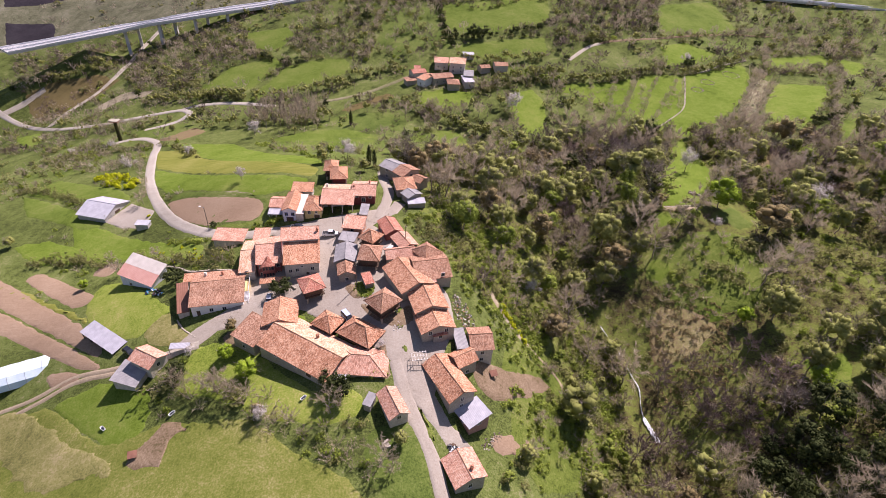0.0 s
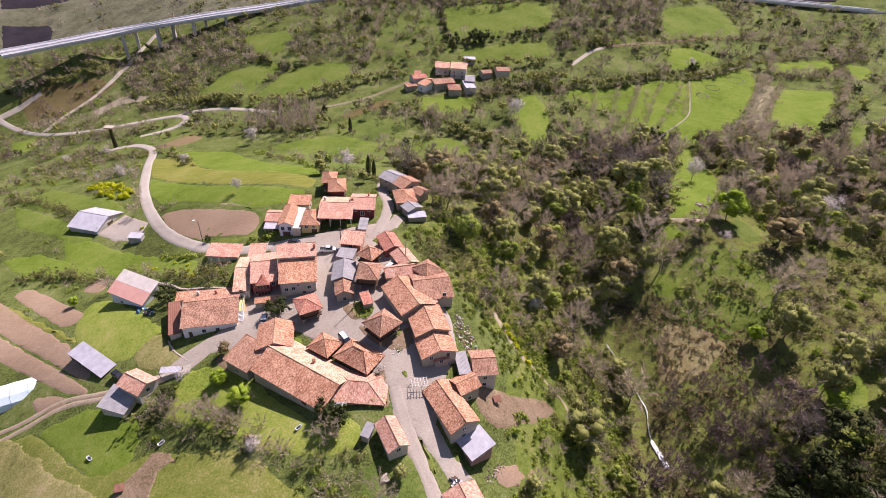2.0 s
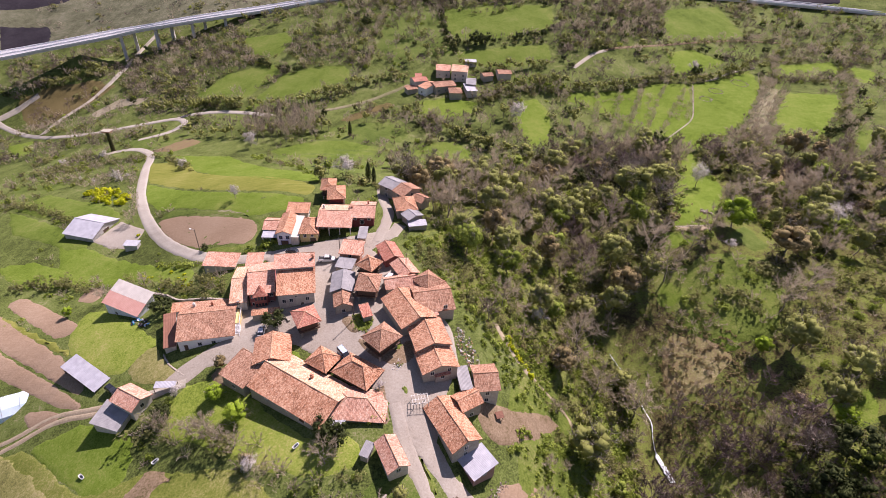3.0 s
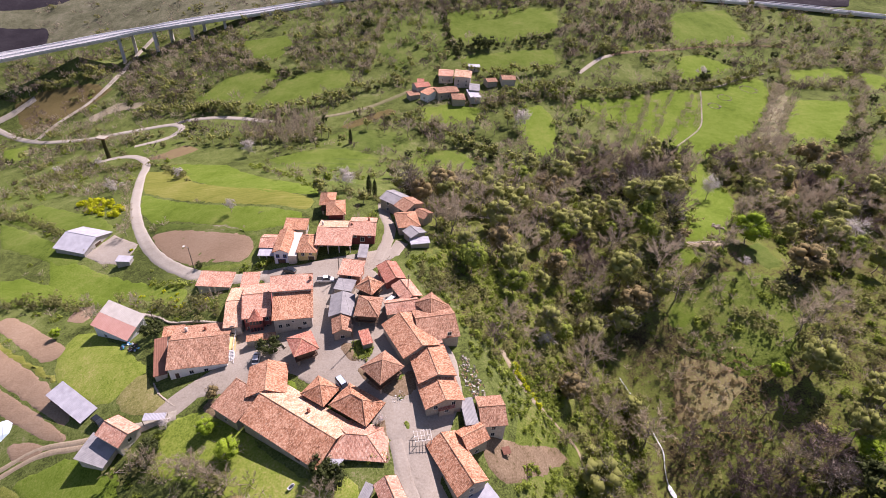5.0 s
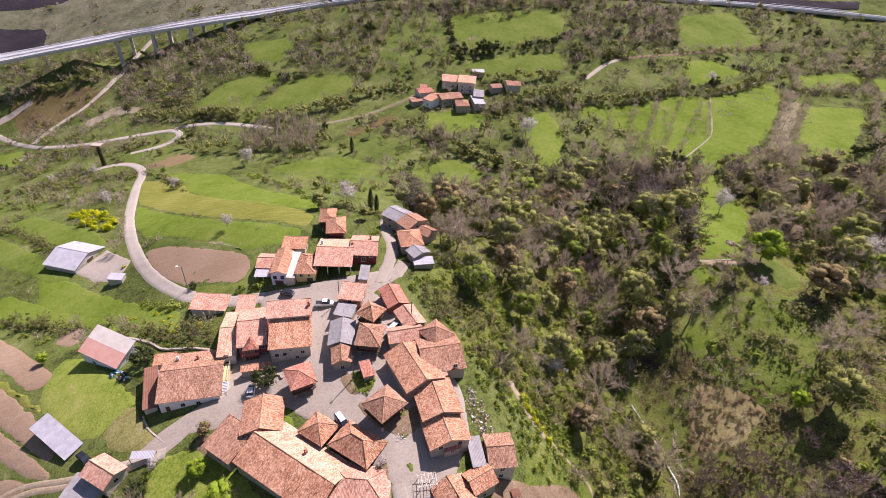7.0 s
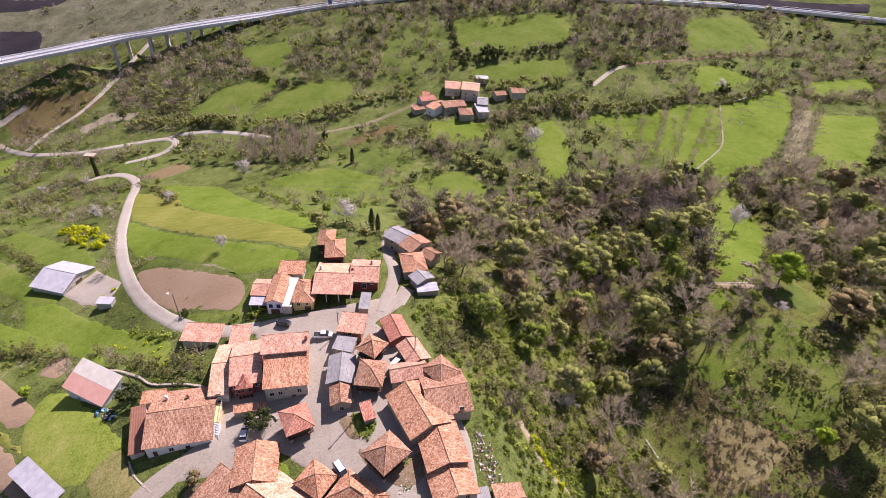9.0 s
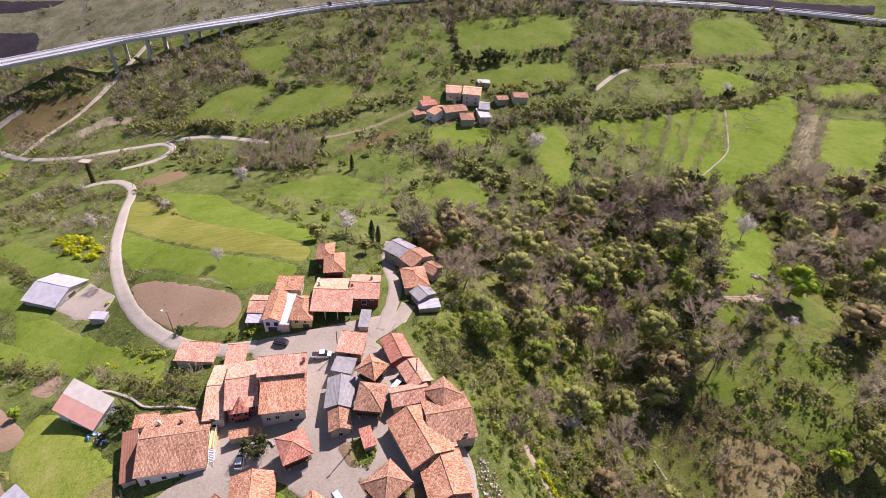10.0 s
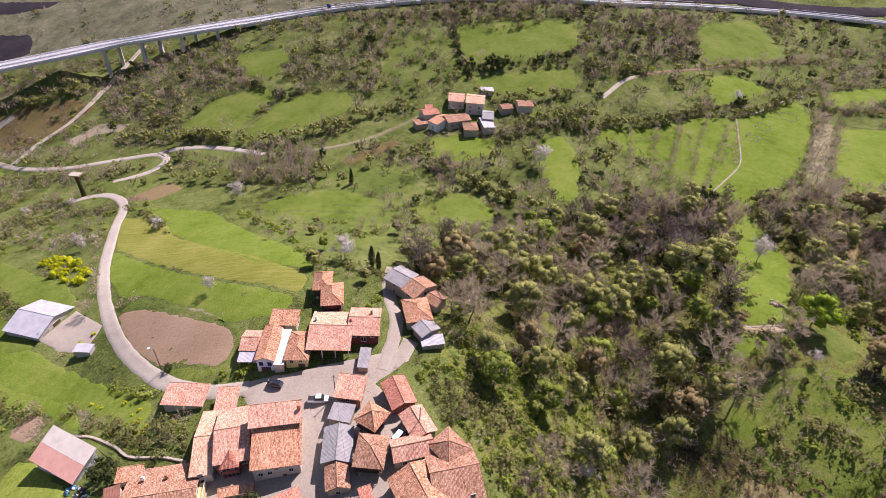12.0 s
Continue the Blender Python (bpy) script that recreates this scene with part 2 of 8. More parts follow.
# olive-grey scrub, with some distance haze put into its colour
GROUND["greyscrub"] = earth_material("hazed_grey_rough_slope", [(0.35, (0.05, 0.048, 0.035)), (0.45, (0.1, 0.105, 0.06)), (0.54, (0.165, 0.165, 0.1)), (0.66, (0.27, 0.25, 0.19))])
GROUND["bankgreen"] = earth_material("brambly_bank", [(0.36, (0.05, 0.07, 0.014)), (0.47, (0.11, 0.15, 0.026)), (0.55, (0.16, 0.195, 0.045)), (0.64, (0.24, 0.22, 0.1))])
# leaf litter and grass; darkest patches paint in the shade between crowns
GROUND["woodfloor"] = earth_material("litter_grass_and_gap_shade", [(0.38, (0.04, 0.03, 0.018)), (0.46, (0.1, 0.08, 0.038)), (0.51, (0.14, 0.165, 0.038)), (0.57, (0.145, 0.19, 0.035)), (0.64, (0.26, 0.23, 0.11))], big=0.08)
LEAF = {}
LEAF["twig"] = leaf_material("grey_brown_twigs", (0.29, 0.24, 0.17), (0.58, 0.495, 0.365), through_light=0.42)
LEAF["twig_red"] = leaf_material("dark_bare_twigs", (0.1, 0.073, 0.066), (0.25, 0.19, 0.165), through_light=0.2)
LEAF["bud"] = leaf_material("olive_budding_leaves", (0.25, 0.268, 0.078), (0.43, 0.44, 0.14), through_light=0.42)
LEAF["olive"] = leaf_material("olive_shrub_leaves", (0.14, 0.15, 0.05), (0.29, 0.285, 0.105), through_light=0.42)
LEAF["green"] = leaf_material("fresh_green_leaves", (0.19, 0.25, 0.035), (0.36, 0.43, 0.085), through_light=0.42)
LEAF["dark"] = leaf_material("dark_evergreen_leaves", (0.035, 0.05, 0.016), (0.085, 0.1, 0.034))
LEAF["ivy"] = leaf_material("ivy_dark_leaves", (0.06, 0.06, 0.024), (0.14, 0.125, 0.055))
LEAF["lime"] = leaf_material("lime_green_leaves", (0.2, 0.31, 0.02), (0.38, 0.5, 0.05), through_light=0.3)
LEAF["white"] = leaf_material("white_blossom", (0.5, 0.45, 0.42), (0.78, 0.73, 0.7), through_light=0.4)
LEAF["yellow"] = leaf_material("yellow_gorse_bloom", (0.46, 0.5, 0.012), (0.7, 0.72, 0.03), through_light=0.35)
LEAF["rust"] = leaf_material("rusty_budding_leaves", (0.24, 0.185, 0.085), (0.38, 0.31, 0.15), through_light=0.42)
BARK = plain_material("grey_bark", (0.2, 0.165, 0.135), (0.34, 0.29, 0.24), 2.0, grain=20)
DARKWOOD = plain_material("dark_timber", (0.07, 0.045, 0.03), (0.14, 0.09, 0.06), 3.0)
CONCRETE = plain_material("viaduct_concrete", (0.5, 0.49, 0.47), (0.64, 0.62, 0.6), 0.15, grain=2)
DECKTOP = plain_material("motorway_surface", (0.33, 0.33, 0.34), (0.42, 0.42, 0.43), 0.1, grain=3, stained=0.15)
BARRIER = plain_material("white_barrier", (0.72, 0.72, 0.72), (0.82, 0.82, 0.82), 0.5)
TRIM = plain_material("pale_trim", (0.6, 0.57, 0.52), (0.72, 0.69, 0.64), 2.0)
BLUEPAINT = plain_material("blue_paint", (0.04, 0.07, 0.3), (0.08, 0.12, 0.42), 2.0)
STEEL = plain_material("galvanised_steel", (0.4, 0.4, 0.41), (0.52, 0.52, 0.53), 3.0, rough=0.5, metal=0.6)
POLEWOOD = plain_material("creosoted_pole", (0.1, 0.075, 0.06), (0.2, 0.16, 0.13), 2.0)


def simple(name, color, rough=0.5, metal=0.0, coat=0.0):
    m = Mat(name, rough, metal, 0.5)
    m.b.inputs["Coat Weight"].default_value = coat
    return m.done(m.mix(m.noise(6, 3, 0.5, "object"), tuple(c * 0.9 for c in color), color))


GLASS = simple("dark_window_glass", (0.035, 0.04, 0.05), 0.08)
RUBBER = simple("tyre_rubber", (0.02, 0.02, 0.02), 0.8)


# ---- geometry helpers ----
class Geo:
    """Collects vertices and faces for one mesh, with metre UVs where wanted."""

    def __init__(self):
        self.v, self.f, self.uv, self.slot = [], [], {}, {}

    def face(self, pts, uv=None, slot=0):
        k = len(self.v)
        self.v += [tuple(p) for p in pts]
        if uv:
            for j, c in enumerate(uv):
                self.uv[k + j] = c
        if slot:
            self.slot[len(self.f)] = slot
        self.f.append(tuple(range(k, k + len(pts))))
        return self

    def box(self, x0, y0, z0, x1, y1, z1, m=None):
        c = [Vector((x, y, z)) for z in (z0, z1) for x, y in ((x0, y0), (x1, y0), (x1, y1), (x0, y1))]
        if m is not None:
            c = [m @ p for p in c]
        k = len(self.v)
        self.v += [tuple(p) for p in c]
        self.f += [tuple(k + i for i in q) for q in ((3, 2, 1, 0), (4, 5, 6, 7), (0, 1, 5, 4), (1, 2, 6, 5), (2, 3, 7, 6), (3, 0, 4, 7))]
        return self

    def prism(self, ring, z0, z1):
        """An upright prism over a counter-clockwise ring of (x, y)."""
        n, k = len(ring), len(self.v)
        self.v += [(x, y, z0) for x, y in ring] + [(x, y, z1) for x, y in ring]
        self.f += [tuple(k + i for i in range(n - 1, -1, -1)), tuple(k + n + i for i in range(n))]
        self.f += [(k + i, k + (i + 1) % n, k + n + (i + 1) % n, k + n + i) for i in range(n)]
        return self

    def tube(self, a, b, ra, rb, sides=6, cap=True):
        a, b = Vector(a), Vector(b)
        d = (b - a).normalized()
        s = d.orthogonal().normalized()
        t = d.cross(s)
        k = len(self.v)
        for p, r in ((a, ra), (b, rb)):
            for i in range(sides):
                w = 2 * math.pi * i / sides
                self.v.append(tuple(p + (s * math.cos(w) + t * math.sin(w)) * r))
        self.f += [(k + i, k + (i + 1) % sides, k + sides + (i + 1) % sides, k + sides + i) for i in range(sides)]
        if cap:
            self.f += [tuple(k + sides + i for i in range(sides)), tuple(k + i for i in range(sides - 1, -1, -1))]
        return self

    def mesh(self, name, *mats, smooth=False):
        me = bpy.data.meshes.new(name)
        me.from_pydata(self.v, [], self.f)
        for m in mats:
            me.materials.append(m)
        if self.uv:
            layer = me.uv_layers.new(name="metres")
            idx = np.empty(len(me.loops), dtype=np.int32)
            me.loops.foreach_get("vertex_index", idx)
            table = np.zeros((len(self.v), 2), dtype=np.float32)
            for k, c in self.uv.items():
                table[k] = c
            layer.data.foreach_set("uv", table[idx].ravel())
        for k, s in self.slot.items():
            me.polygons[k].material_index = s
        if smooth:
            me.polygons.foreach_set("use_smooth", np.ones(len(me.polygons), dtype=bool))
        return me


def part(name, geo, material, parent, label="", smooth=False):
    mats = material if isinstance(material, tuple) else (material,)
    ob = new(name, geo.mesh(name, *mats, smooth=smooth) if isinstance(geo, Geo) else geo)
    ob.parent = parent
    if label:
        tagged(ob, label)
    return ob


def thing(name, m, label, category, group="", kind=""):
    ob = new(name)
    ob.empty_display_size = 0.5
    ob.matrix_world = m
    return tagged(ob, label, category, group, kind)


# ---- the lie of the land ----
# heights of broad and narrow swells on a regular grid, west to east, from the south row to the north row
BASE = (-43.887, 6.601, 11.105)
BROAD_X, BROAD_Y = (-420, -290, -170, -60, 50, 160, 280), (40, 150, 270, 400, 530)
NARROW_X, NARROW_Y = (-115, -70, -30, 10, 50, 90, 130), (60, 100, 140, 180)
BROAD = [
    (-0.65, -8.85, -0.82, 20.57, 20.11, -4.93, -3.99),
    (9.79, 8.08, 11.20, 15.49, 0.74, 14.24, 3.75),
    (-20.41, -4.46, -10.14, 0.67, -16.99, -8.19, 16.20),
    (-54.63, 12.25, -1.18, -0.82, 18.38, 2.34, -25.32),
    (-18.24, 15.65, -8.51, -15.12, 13.73, 16.41, -26.08),
]
NARROW = [
    (-12.18, -4.13, -2.76, -0.08, -22.77, -1.31, 4.54),
    (2.07, 1.73, -5.44, 8.40, -13.94, -10.26, 3.77),
    (-8.94, 0.42, -0.16, 5.94, -9.98, -2.43, -1.81),
    (1.38, 9.58, 5.55, 5.37, -4.94, 11.46, -3.21),
]


def ground(x, y):
    """Height of the land, for arrays or numbers."""
    x, y = np.clip(np.asarray(x, float), -650, 650), np.clip(np.asarray(y, float), -120, 800)
    z = BASE[0] + BASE[1] * x / 100 + BASE[2] * y / 100
    for rows, ys, xs, wide in ((BROAD, BROAD_Y, BROAD_X, None), (NARROW, NARROW_Y, NARROW_X, 30.0)):
        for row, cy in zip(rows, ys):
            w = wide or 70.0 + 0.18 * cy
            for h, cx in zip(row, xs):
                z = z + h * np.exp(-((x - cx) ** 2 + (y - cy) ** 2) / (2 * w * w))
    gx = np.interp(y, (-50, 80, 115, 140, 170, 230), (66, 69, 62, 52, 50, 60))
    deep = np.interp(y, (60, 95, 140, 190, 230), (3, 4, 4, 2, 0))
    # the bank that carries the motorway towards the quarry
    along, across = (x + 310) * 0.77 + (y - 452) * 0.64, (y - 452) * 0.77 - (x + 310) * 0.64
    bank = 20.0 * np.interp(along, (-150, -90, -14, 10), (0, 1, 1, 0)) * np.exp(-(across / 24.0) ** 2)
    # the knoll under the village
    knoll = 2.3 * np.exp(-((x + 30) ** 2 + (y - 108) ** 2) / (2 * 30.0 ** 2))
    knoll = knoll + 1.6 * np.exp(-((x + 101) ** 2 + (y - 117) ** 2) / (2 * 13.0 ** 2)) + 1.6 * np.exp(-((x + 147) ** 2 + (y - 167) ** 2) / (2 * 13.0 ** 2))
    return z + bank + knoll - deep * np.exp(-((x - gx) / 13.0) ** 2)


def height(x, y):
    return float(ground(x, y))


WOOD_FLOOR = [(8, 118), (20, 110), (33, 99), (42, 84), (40, 40), (165, 28), (250, 180), (262, 250), (215, 262), (196, 240), (150, 268), (128, 250), (98, 272), (60, 262), (30, 238), (-20, 214), (-26, 190), (-8, 172), (-8, 160), (-4, 145), (-2, 130)]


def build_land():
    def steps(*spans):
        out = []
        for a, b, s in spans:
            out += list(np.arange(a, b, s))
        return np.array(out + [spans[-1][1]])
    xs = steps((-2600, -700, 190), (-700, -420, 20), (-420, -180, 8), (-180, 200, 3), (200, 420, 8), (420, 700, 20), (700, 2600, 190))
    ys = steps((-1500, -100, 140), (-100, 30, 10), (30, 260, 3), (260, 420, 6), (420, 640, 9), (640, 820, 20), (820, 2800, 180))
    X, Y = np.meshgrid(xs, ys)
    Z = ground(X, Y)
    rng = np.random.default_rng(3)
    rough = np.where((np.abs(X) < 430) & (Y > 20) & (Y < 650), 1.0, 0.0)
    Z = Z + rough * rng.normal(0, 0.03, Z.shape)
    n, k = len(ys), len(xs)
    v = np.stack([X.ravel(), Y.ravel(), Z.ravel()], 1)
    i = (np.arange(n - 1)[:, None] * k + np.arange(k - 1)[None]).ravel()
    f = np.stack([i, i + 1, i + 1 + k, i + k], 1)
    me = bpy.data.meshes.new("ground")
    me.from_pydata(v.tolist(), [], f.tolist())
    me.materials.append(GROUND["scrub"])
    me.materials.append(GROUND["woodfloor"])
    cx, cy = (v[f[:, 0], :2] + rng.normal(0, 3.0, (len(f), 2)) + 1.5).T
    me.polygons.foreach_set("material_index", inside(WOOD_FLOOR, cx, cy).astype(np.int32))
    me.polygons.foreach_set("use_smooth", np.ones(len(me.polygons), dtype=bool))
    return tagged(new("ground", me), "rolling hillside of rough grass and scrub", "hillside", kind="structure")


KEEP_CLEAR = []          # outlines in which no wild tree grows
FIELDS = []              # outlines of meadows, with hedges along some


def inside(poly, x, y):
    """Which of the points lie in the outline."""
    x, y = np.asarray(x, float), np.asarray(y, float)
    hit = np.zeros(x.shape, bool)
    n = len(poly)
    for i in range(n):
        (x0, y0), (x1, y1) = poly[i], poly[(i + 1) % n]
        if y0 != y1:
            hit ^= ((y0 > y) != (y1 > y)) & (x < (x1 - x0) * (y - y0) / (y1 - y0) + x0)
    return hit


build_land()


def drape(name, kind, outline, label, category, lift=0.1, wobble=0.9, clear=True):
    """A piece of land cover that follows the ground."""
    far = np.mean([p[1] for p in outline]) > 220
    if kind == "plough":
        wobble = 0.3
    cell = 7.0 if far else 3.0
    if far:
        lift = lift + 0.1
    ring = []
    n = len(outline)
    for i in range(n):                                   # corners cut off a little
        a, b = Vector(outline[i]), Vector(outline[(i + 1) % n])
        t = min(0.3, 2.0 / max((b - a).length, 0.1)) if wobble > 0.2 else 0.0
        ring += [tuple(a.lerp(b, t)), tuple(a.lerp(b, 1 - t))] if t else [tuple(a)]
    corners, ring = ring, []
    n = len(corners)
    for i in range(n):
        a, b = Vector(corners[i]), Vector(corners[(i + 1) % n])
        m = max(1, int((b - a).length / (3.0 if far else 1.5)))
        for j in range(m):
            p = a.lerp(b, j / m)
            k = 1.6 if far else 1.0
            ring.append(tuple(p[q] + wobble * k * (noise.noise((p.x * 0.25, p.y * 0.25, 1.0 + 4 * q)) + 0.6 * noise.noise((p.x * 0.9, p.y * 0.9, 2.0 + 4 * q))) for q in (0, 1)))
    bm = bmesh.new()
    face = bm.faces.new([bm.verts.new((x, y, 0)) for x, y in ring])
    if face.normal.z < 0 or sum((ring[i - 1][0] * ring[i][1] - ring[i][0] * ring[i - 1][1]) for i in range(len(ring))) < 0:
        bmesh.ops.reverse_faces(bm, faces=[face])
    bmesh.ops.inset_region(bm, faces=[face], thickness=1.6 if far else 0.8, use_boundary=True)
    xs, ys = [p[0] for p in ring], [p[1] for p in ring]
    for lo, hi, axis in ((min(xs), max(xs), (1, 0, 0)), (min(ys), max(ys), (0, 1, 0))):
        k = lo + cell
        while k < hi:
            bmesh.ops.bisect_plane(bm, geom=bm.verts[:] + bm.edges[:] + bm.faces[:], plane_co=(axis[0] * k, axis[1] * k, 0), plane_no=axis, dist=0.001)
            k += cell
    bmesh.ops.triangulate(bm, faces=[f for f in bm.faces if len(f.verts) > 4])
    co = np.array([v.co[:2] for v in bm.verts])
    zz = ground(co[:, 0], co[:, 1]) + lift
    for v, z in zip(bm.verts, zz):
        v.co.z = z - (lift + 0.06 if v.is_boundary else 0.0)
    me = bpy.data.meshes.new(name)
    for f in bm.faces:
        f.smooth = True
    bm.to_mesh(me)
    bm.free()
    me.materials.append(GROUND[kind])
    if clear:
        KEEP_CLEAR.append(outline)
    FIELDS.append((kind, outline))
    return tagged(new(name, me), label, category, kind="structure")


def spline(points, step):
    """Points along a smooth line through the given ones."""
    P = [Vector(p) for p in points]
    P = [2 * P[0] - P[1]] + P + [2 * P[-1] - P[-2]]
    out = []
    for i in range(1, len(P) - 2):
        a, b, c, d = P[i - 1:i + 3]
        m = max(1, int((c - b).length / step))
        for j in range(m):
            t = j / m
            out.append(0.5 * (2 * b + (c - a) * t + (2 * a - 5 * b + 4 * c - d) * t * t + (3 * b - a - 3 * c + d) * t ** 3))
    return out + [P[-2]]


def road(name, kind, width, points, label, category="road", lift=0.24):
    line = spline(points, 2.5)
    far = np.mean([p[1] for p in points]) > 220
    lift += 0.15 if far else -0.05 if width < 1.5 else 0.0
    g, n = Geo(), 7
    rng = random.Random(name)
    rows = []
    for i, p in enumerate(line):
        d = (line[min(i + 1, len(line) - 1)] - line[max(i - 1, 0)]).normalized()
        s = Vector((d.y, -d.x))
        w = width * (1 + rng.uniform(-0.06, 0.06))
        rows.append([p + s * w * o for o in (-0.5 - 0.45 / width, -0.48, -0.25, 0.0, 0.25, 0.48, 0.5 + 0.45 / width)])
    for r in rows:
        for k, q in enumerate(r):
            g.v.append((q.x, q.y, height(q.x, q.y) + lift - (lift + 0.03 if k in (0, n - 1) else 0)))
    for i in range(len(rows) - 1):
        for k in range(n - 1):
            a = i * n + k
            g.f.append((a, a + 1, a + n + 1, a + n))
    ob = tagged(new(name, g.mesh(name, GROUND[kind], smooth=True)), label, category, kind="structure")
    for i in range(0, len(rows) - 1, 4):
        j = min(i + 4, len(rows) - 1)
        KEEP_CLEAR.append([(q.x, q.y) for q in (rows[i][0], rows[i][-1], rows[j][-1], rows[j][0])])
        if far and kind in ("asphalt", "gravel"):                 # no scattered plants on the camera's side, so the lane shows in view
            KEEP_CLEAR.append([(rows[i][3].x, rows[i][3].y + 3), (rows[j][3].x, rows[j][3].y + 3), (rows[j][3].x, rows[j][3].y - 11), (rows[i][3].x, rows[i][3].y - 11)])
    return ob


# ---- buildings ----
def slope_faces(g, e0, e1, top0, top1, uv0, wave=0.045, pitch=0.26, sag=0.05, thick=0.14):
    """One roof slope with rolled tiles, from the eave e0-e1 to the top edge top0-top1 (equal points for a hip)."""
    e0, e1, top0, top1 = (Vector(p) for p in (e0, e1, top0, top1))
    along = (e1 - e0)
    length = along.length
    u = along / length
    up = top0 - e0
    up = (up - u * up.dot(u))
    rise = up.length
    w = up / rise
    normal = u.cross(w)
    s0, s1 = (top0 - e0).dot(u), (top1 - e0).dot(u)
    cols = max(4, 2 * int(length / pitch))
    rows = max(2, int(rise / 1.1))
    k = len(g.v)
    for i in range(cols + 1):
        s = length * i / cols
        lim = 1.0
        if s < s0 - 1e-4:
            lim = s / s0
        elif s > s1 + 1e-4:
            lim = (length - s) / (length - s1)
        for j in range(rows + 1):
            v = rise * max(lim, 0.004) * j / rows
            p = e0 + u * s + w * v
            soft = noise.noise((p.x * 0.35 + uv0, p.y * 0.35, p.z * 0.35)) * sag
            drop = 0.03 * ((j * 7 + i * 3) % 5 - 2) / 2 if j == 0 else 0.0
            g.uv[len(g.v)] = (s + uv0, v)
            g.v.append(tuple(p + normal * (soft + (wave if i % 2 else -wave)) - w * drop))
    for i in range(cols):
        for j in range(rows):
            a = k + i * (rows + 1) + j
            g.f.append((a, a + rows + 1, a + rows + 2, a + 1))
    low = [p - normal * thick for p in (e0, e1, top1, top0)]
    if (low[2] - low[3]).length < 0.01:
        low = low[:3]
    g.face(low[::-1])
    g.face([e0 - normal * thick, e1 - normal * thick, e1 + normal * 0.02, e0 + normal * 0.02])
    if s0 < 0.01:
        g.face([e0 - normal * thick, e0 + normal * 0.02, top0 + normal * 0.02, top0 - normal * thick])
    if s1 > length - 0.01:
        g.face([e1 + normal * 0.02, e1 - normal * thick, top1 - normal * thick, top1 + normal * 0.02])


def ridge_run(g, a, b, r=0.13):
    """Half-round ridge tiles along a line."""
    a, b = Vector(a), Vector(b)
    n = max(1, int((b - a).length / 0.9))
    for i in range(n):
        p, q = a.lerp(b, i / n), a.lerp(b, (i + 1.05) / n)
        g.tube(p, q, r, r * 0.92, 6)


def window_part(parent, x, z, side, half, wall_half, w=0.9, h=1.1, frame_mat=None, shutters=False, door=False):
    """A window or door on one side ("s", "n", "e", "w") of a house; x along that side, z its lower edge."""
    turn = {"s": 0, "e": 90, "n": 180, "w": 270}[side]
    m = pose(0, 0, 0, 0, 0, turn) @ pose(x, -wall_half, z)
    f = Geo()
    b = 0.09
    f.box(-w / 2 - b, -0.05, 0, -w / 2, 0.04, h, m).box(w / 2, -0.05, 0, w / 2 + b, 0.04, h, m).box(-w / 2 - b, -0.05, h, w / 2 + b, 0.04, h + b, m)
    name = "door" if door else "window"
    if not door:
        f.box(-w / 2 - b, -0.12, -0.09, w / 2 + b, 0.04, 0, m).box(-0.025, -0.035, 0, 0.025, 0.03, h, m)
    ob = part(name, f, frame_mat or TRIM, parent)
    p = Geo().box(-w / 2, -0.02, 0.0, w / 2, 0.04, h, m)
    part("door_leaf" if door else "pane", p, DARKWOOD if door else GLASS, ob)
    return ob


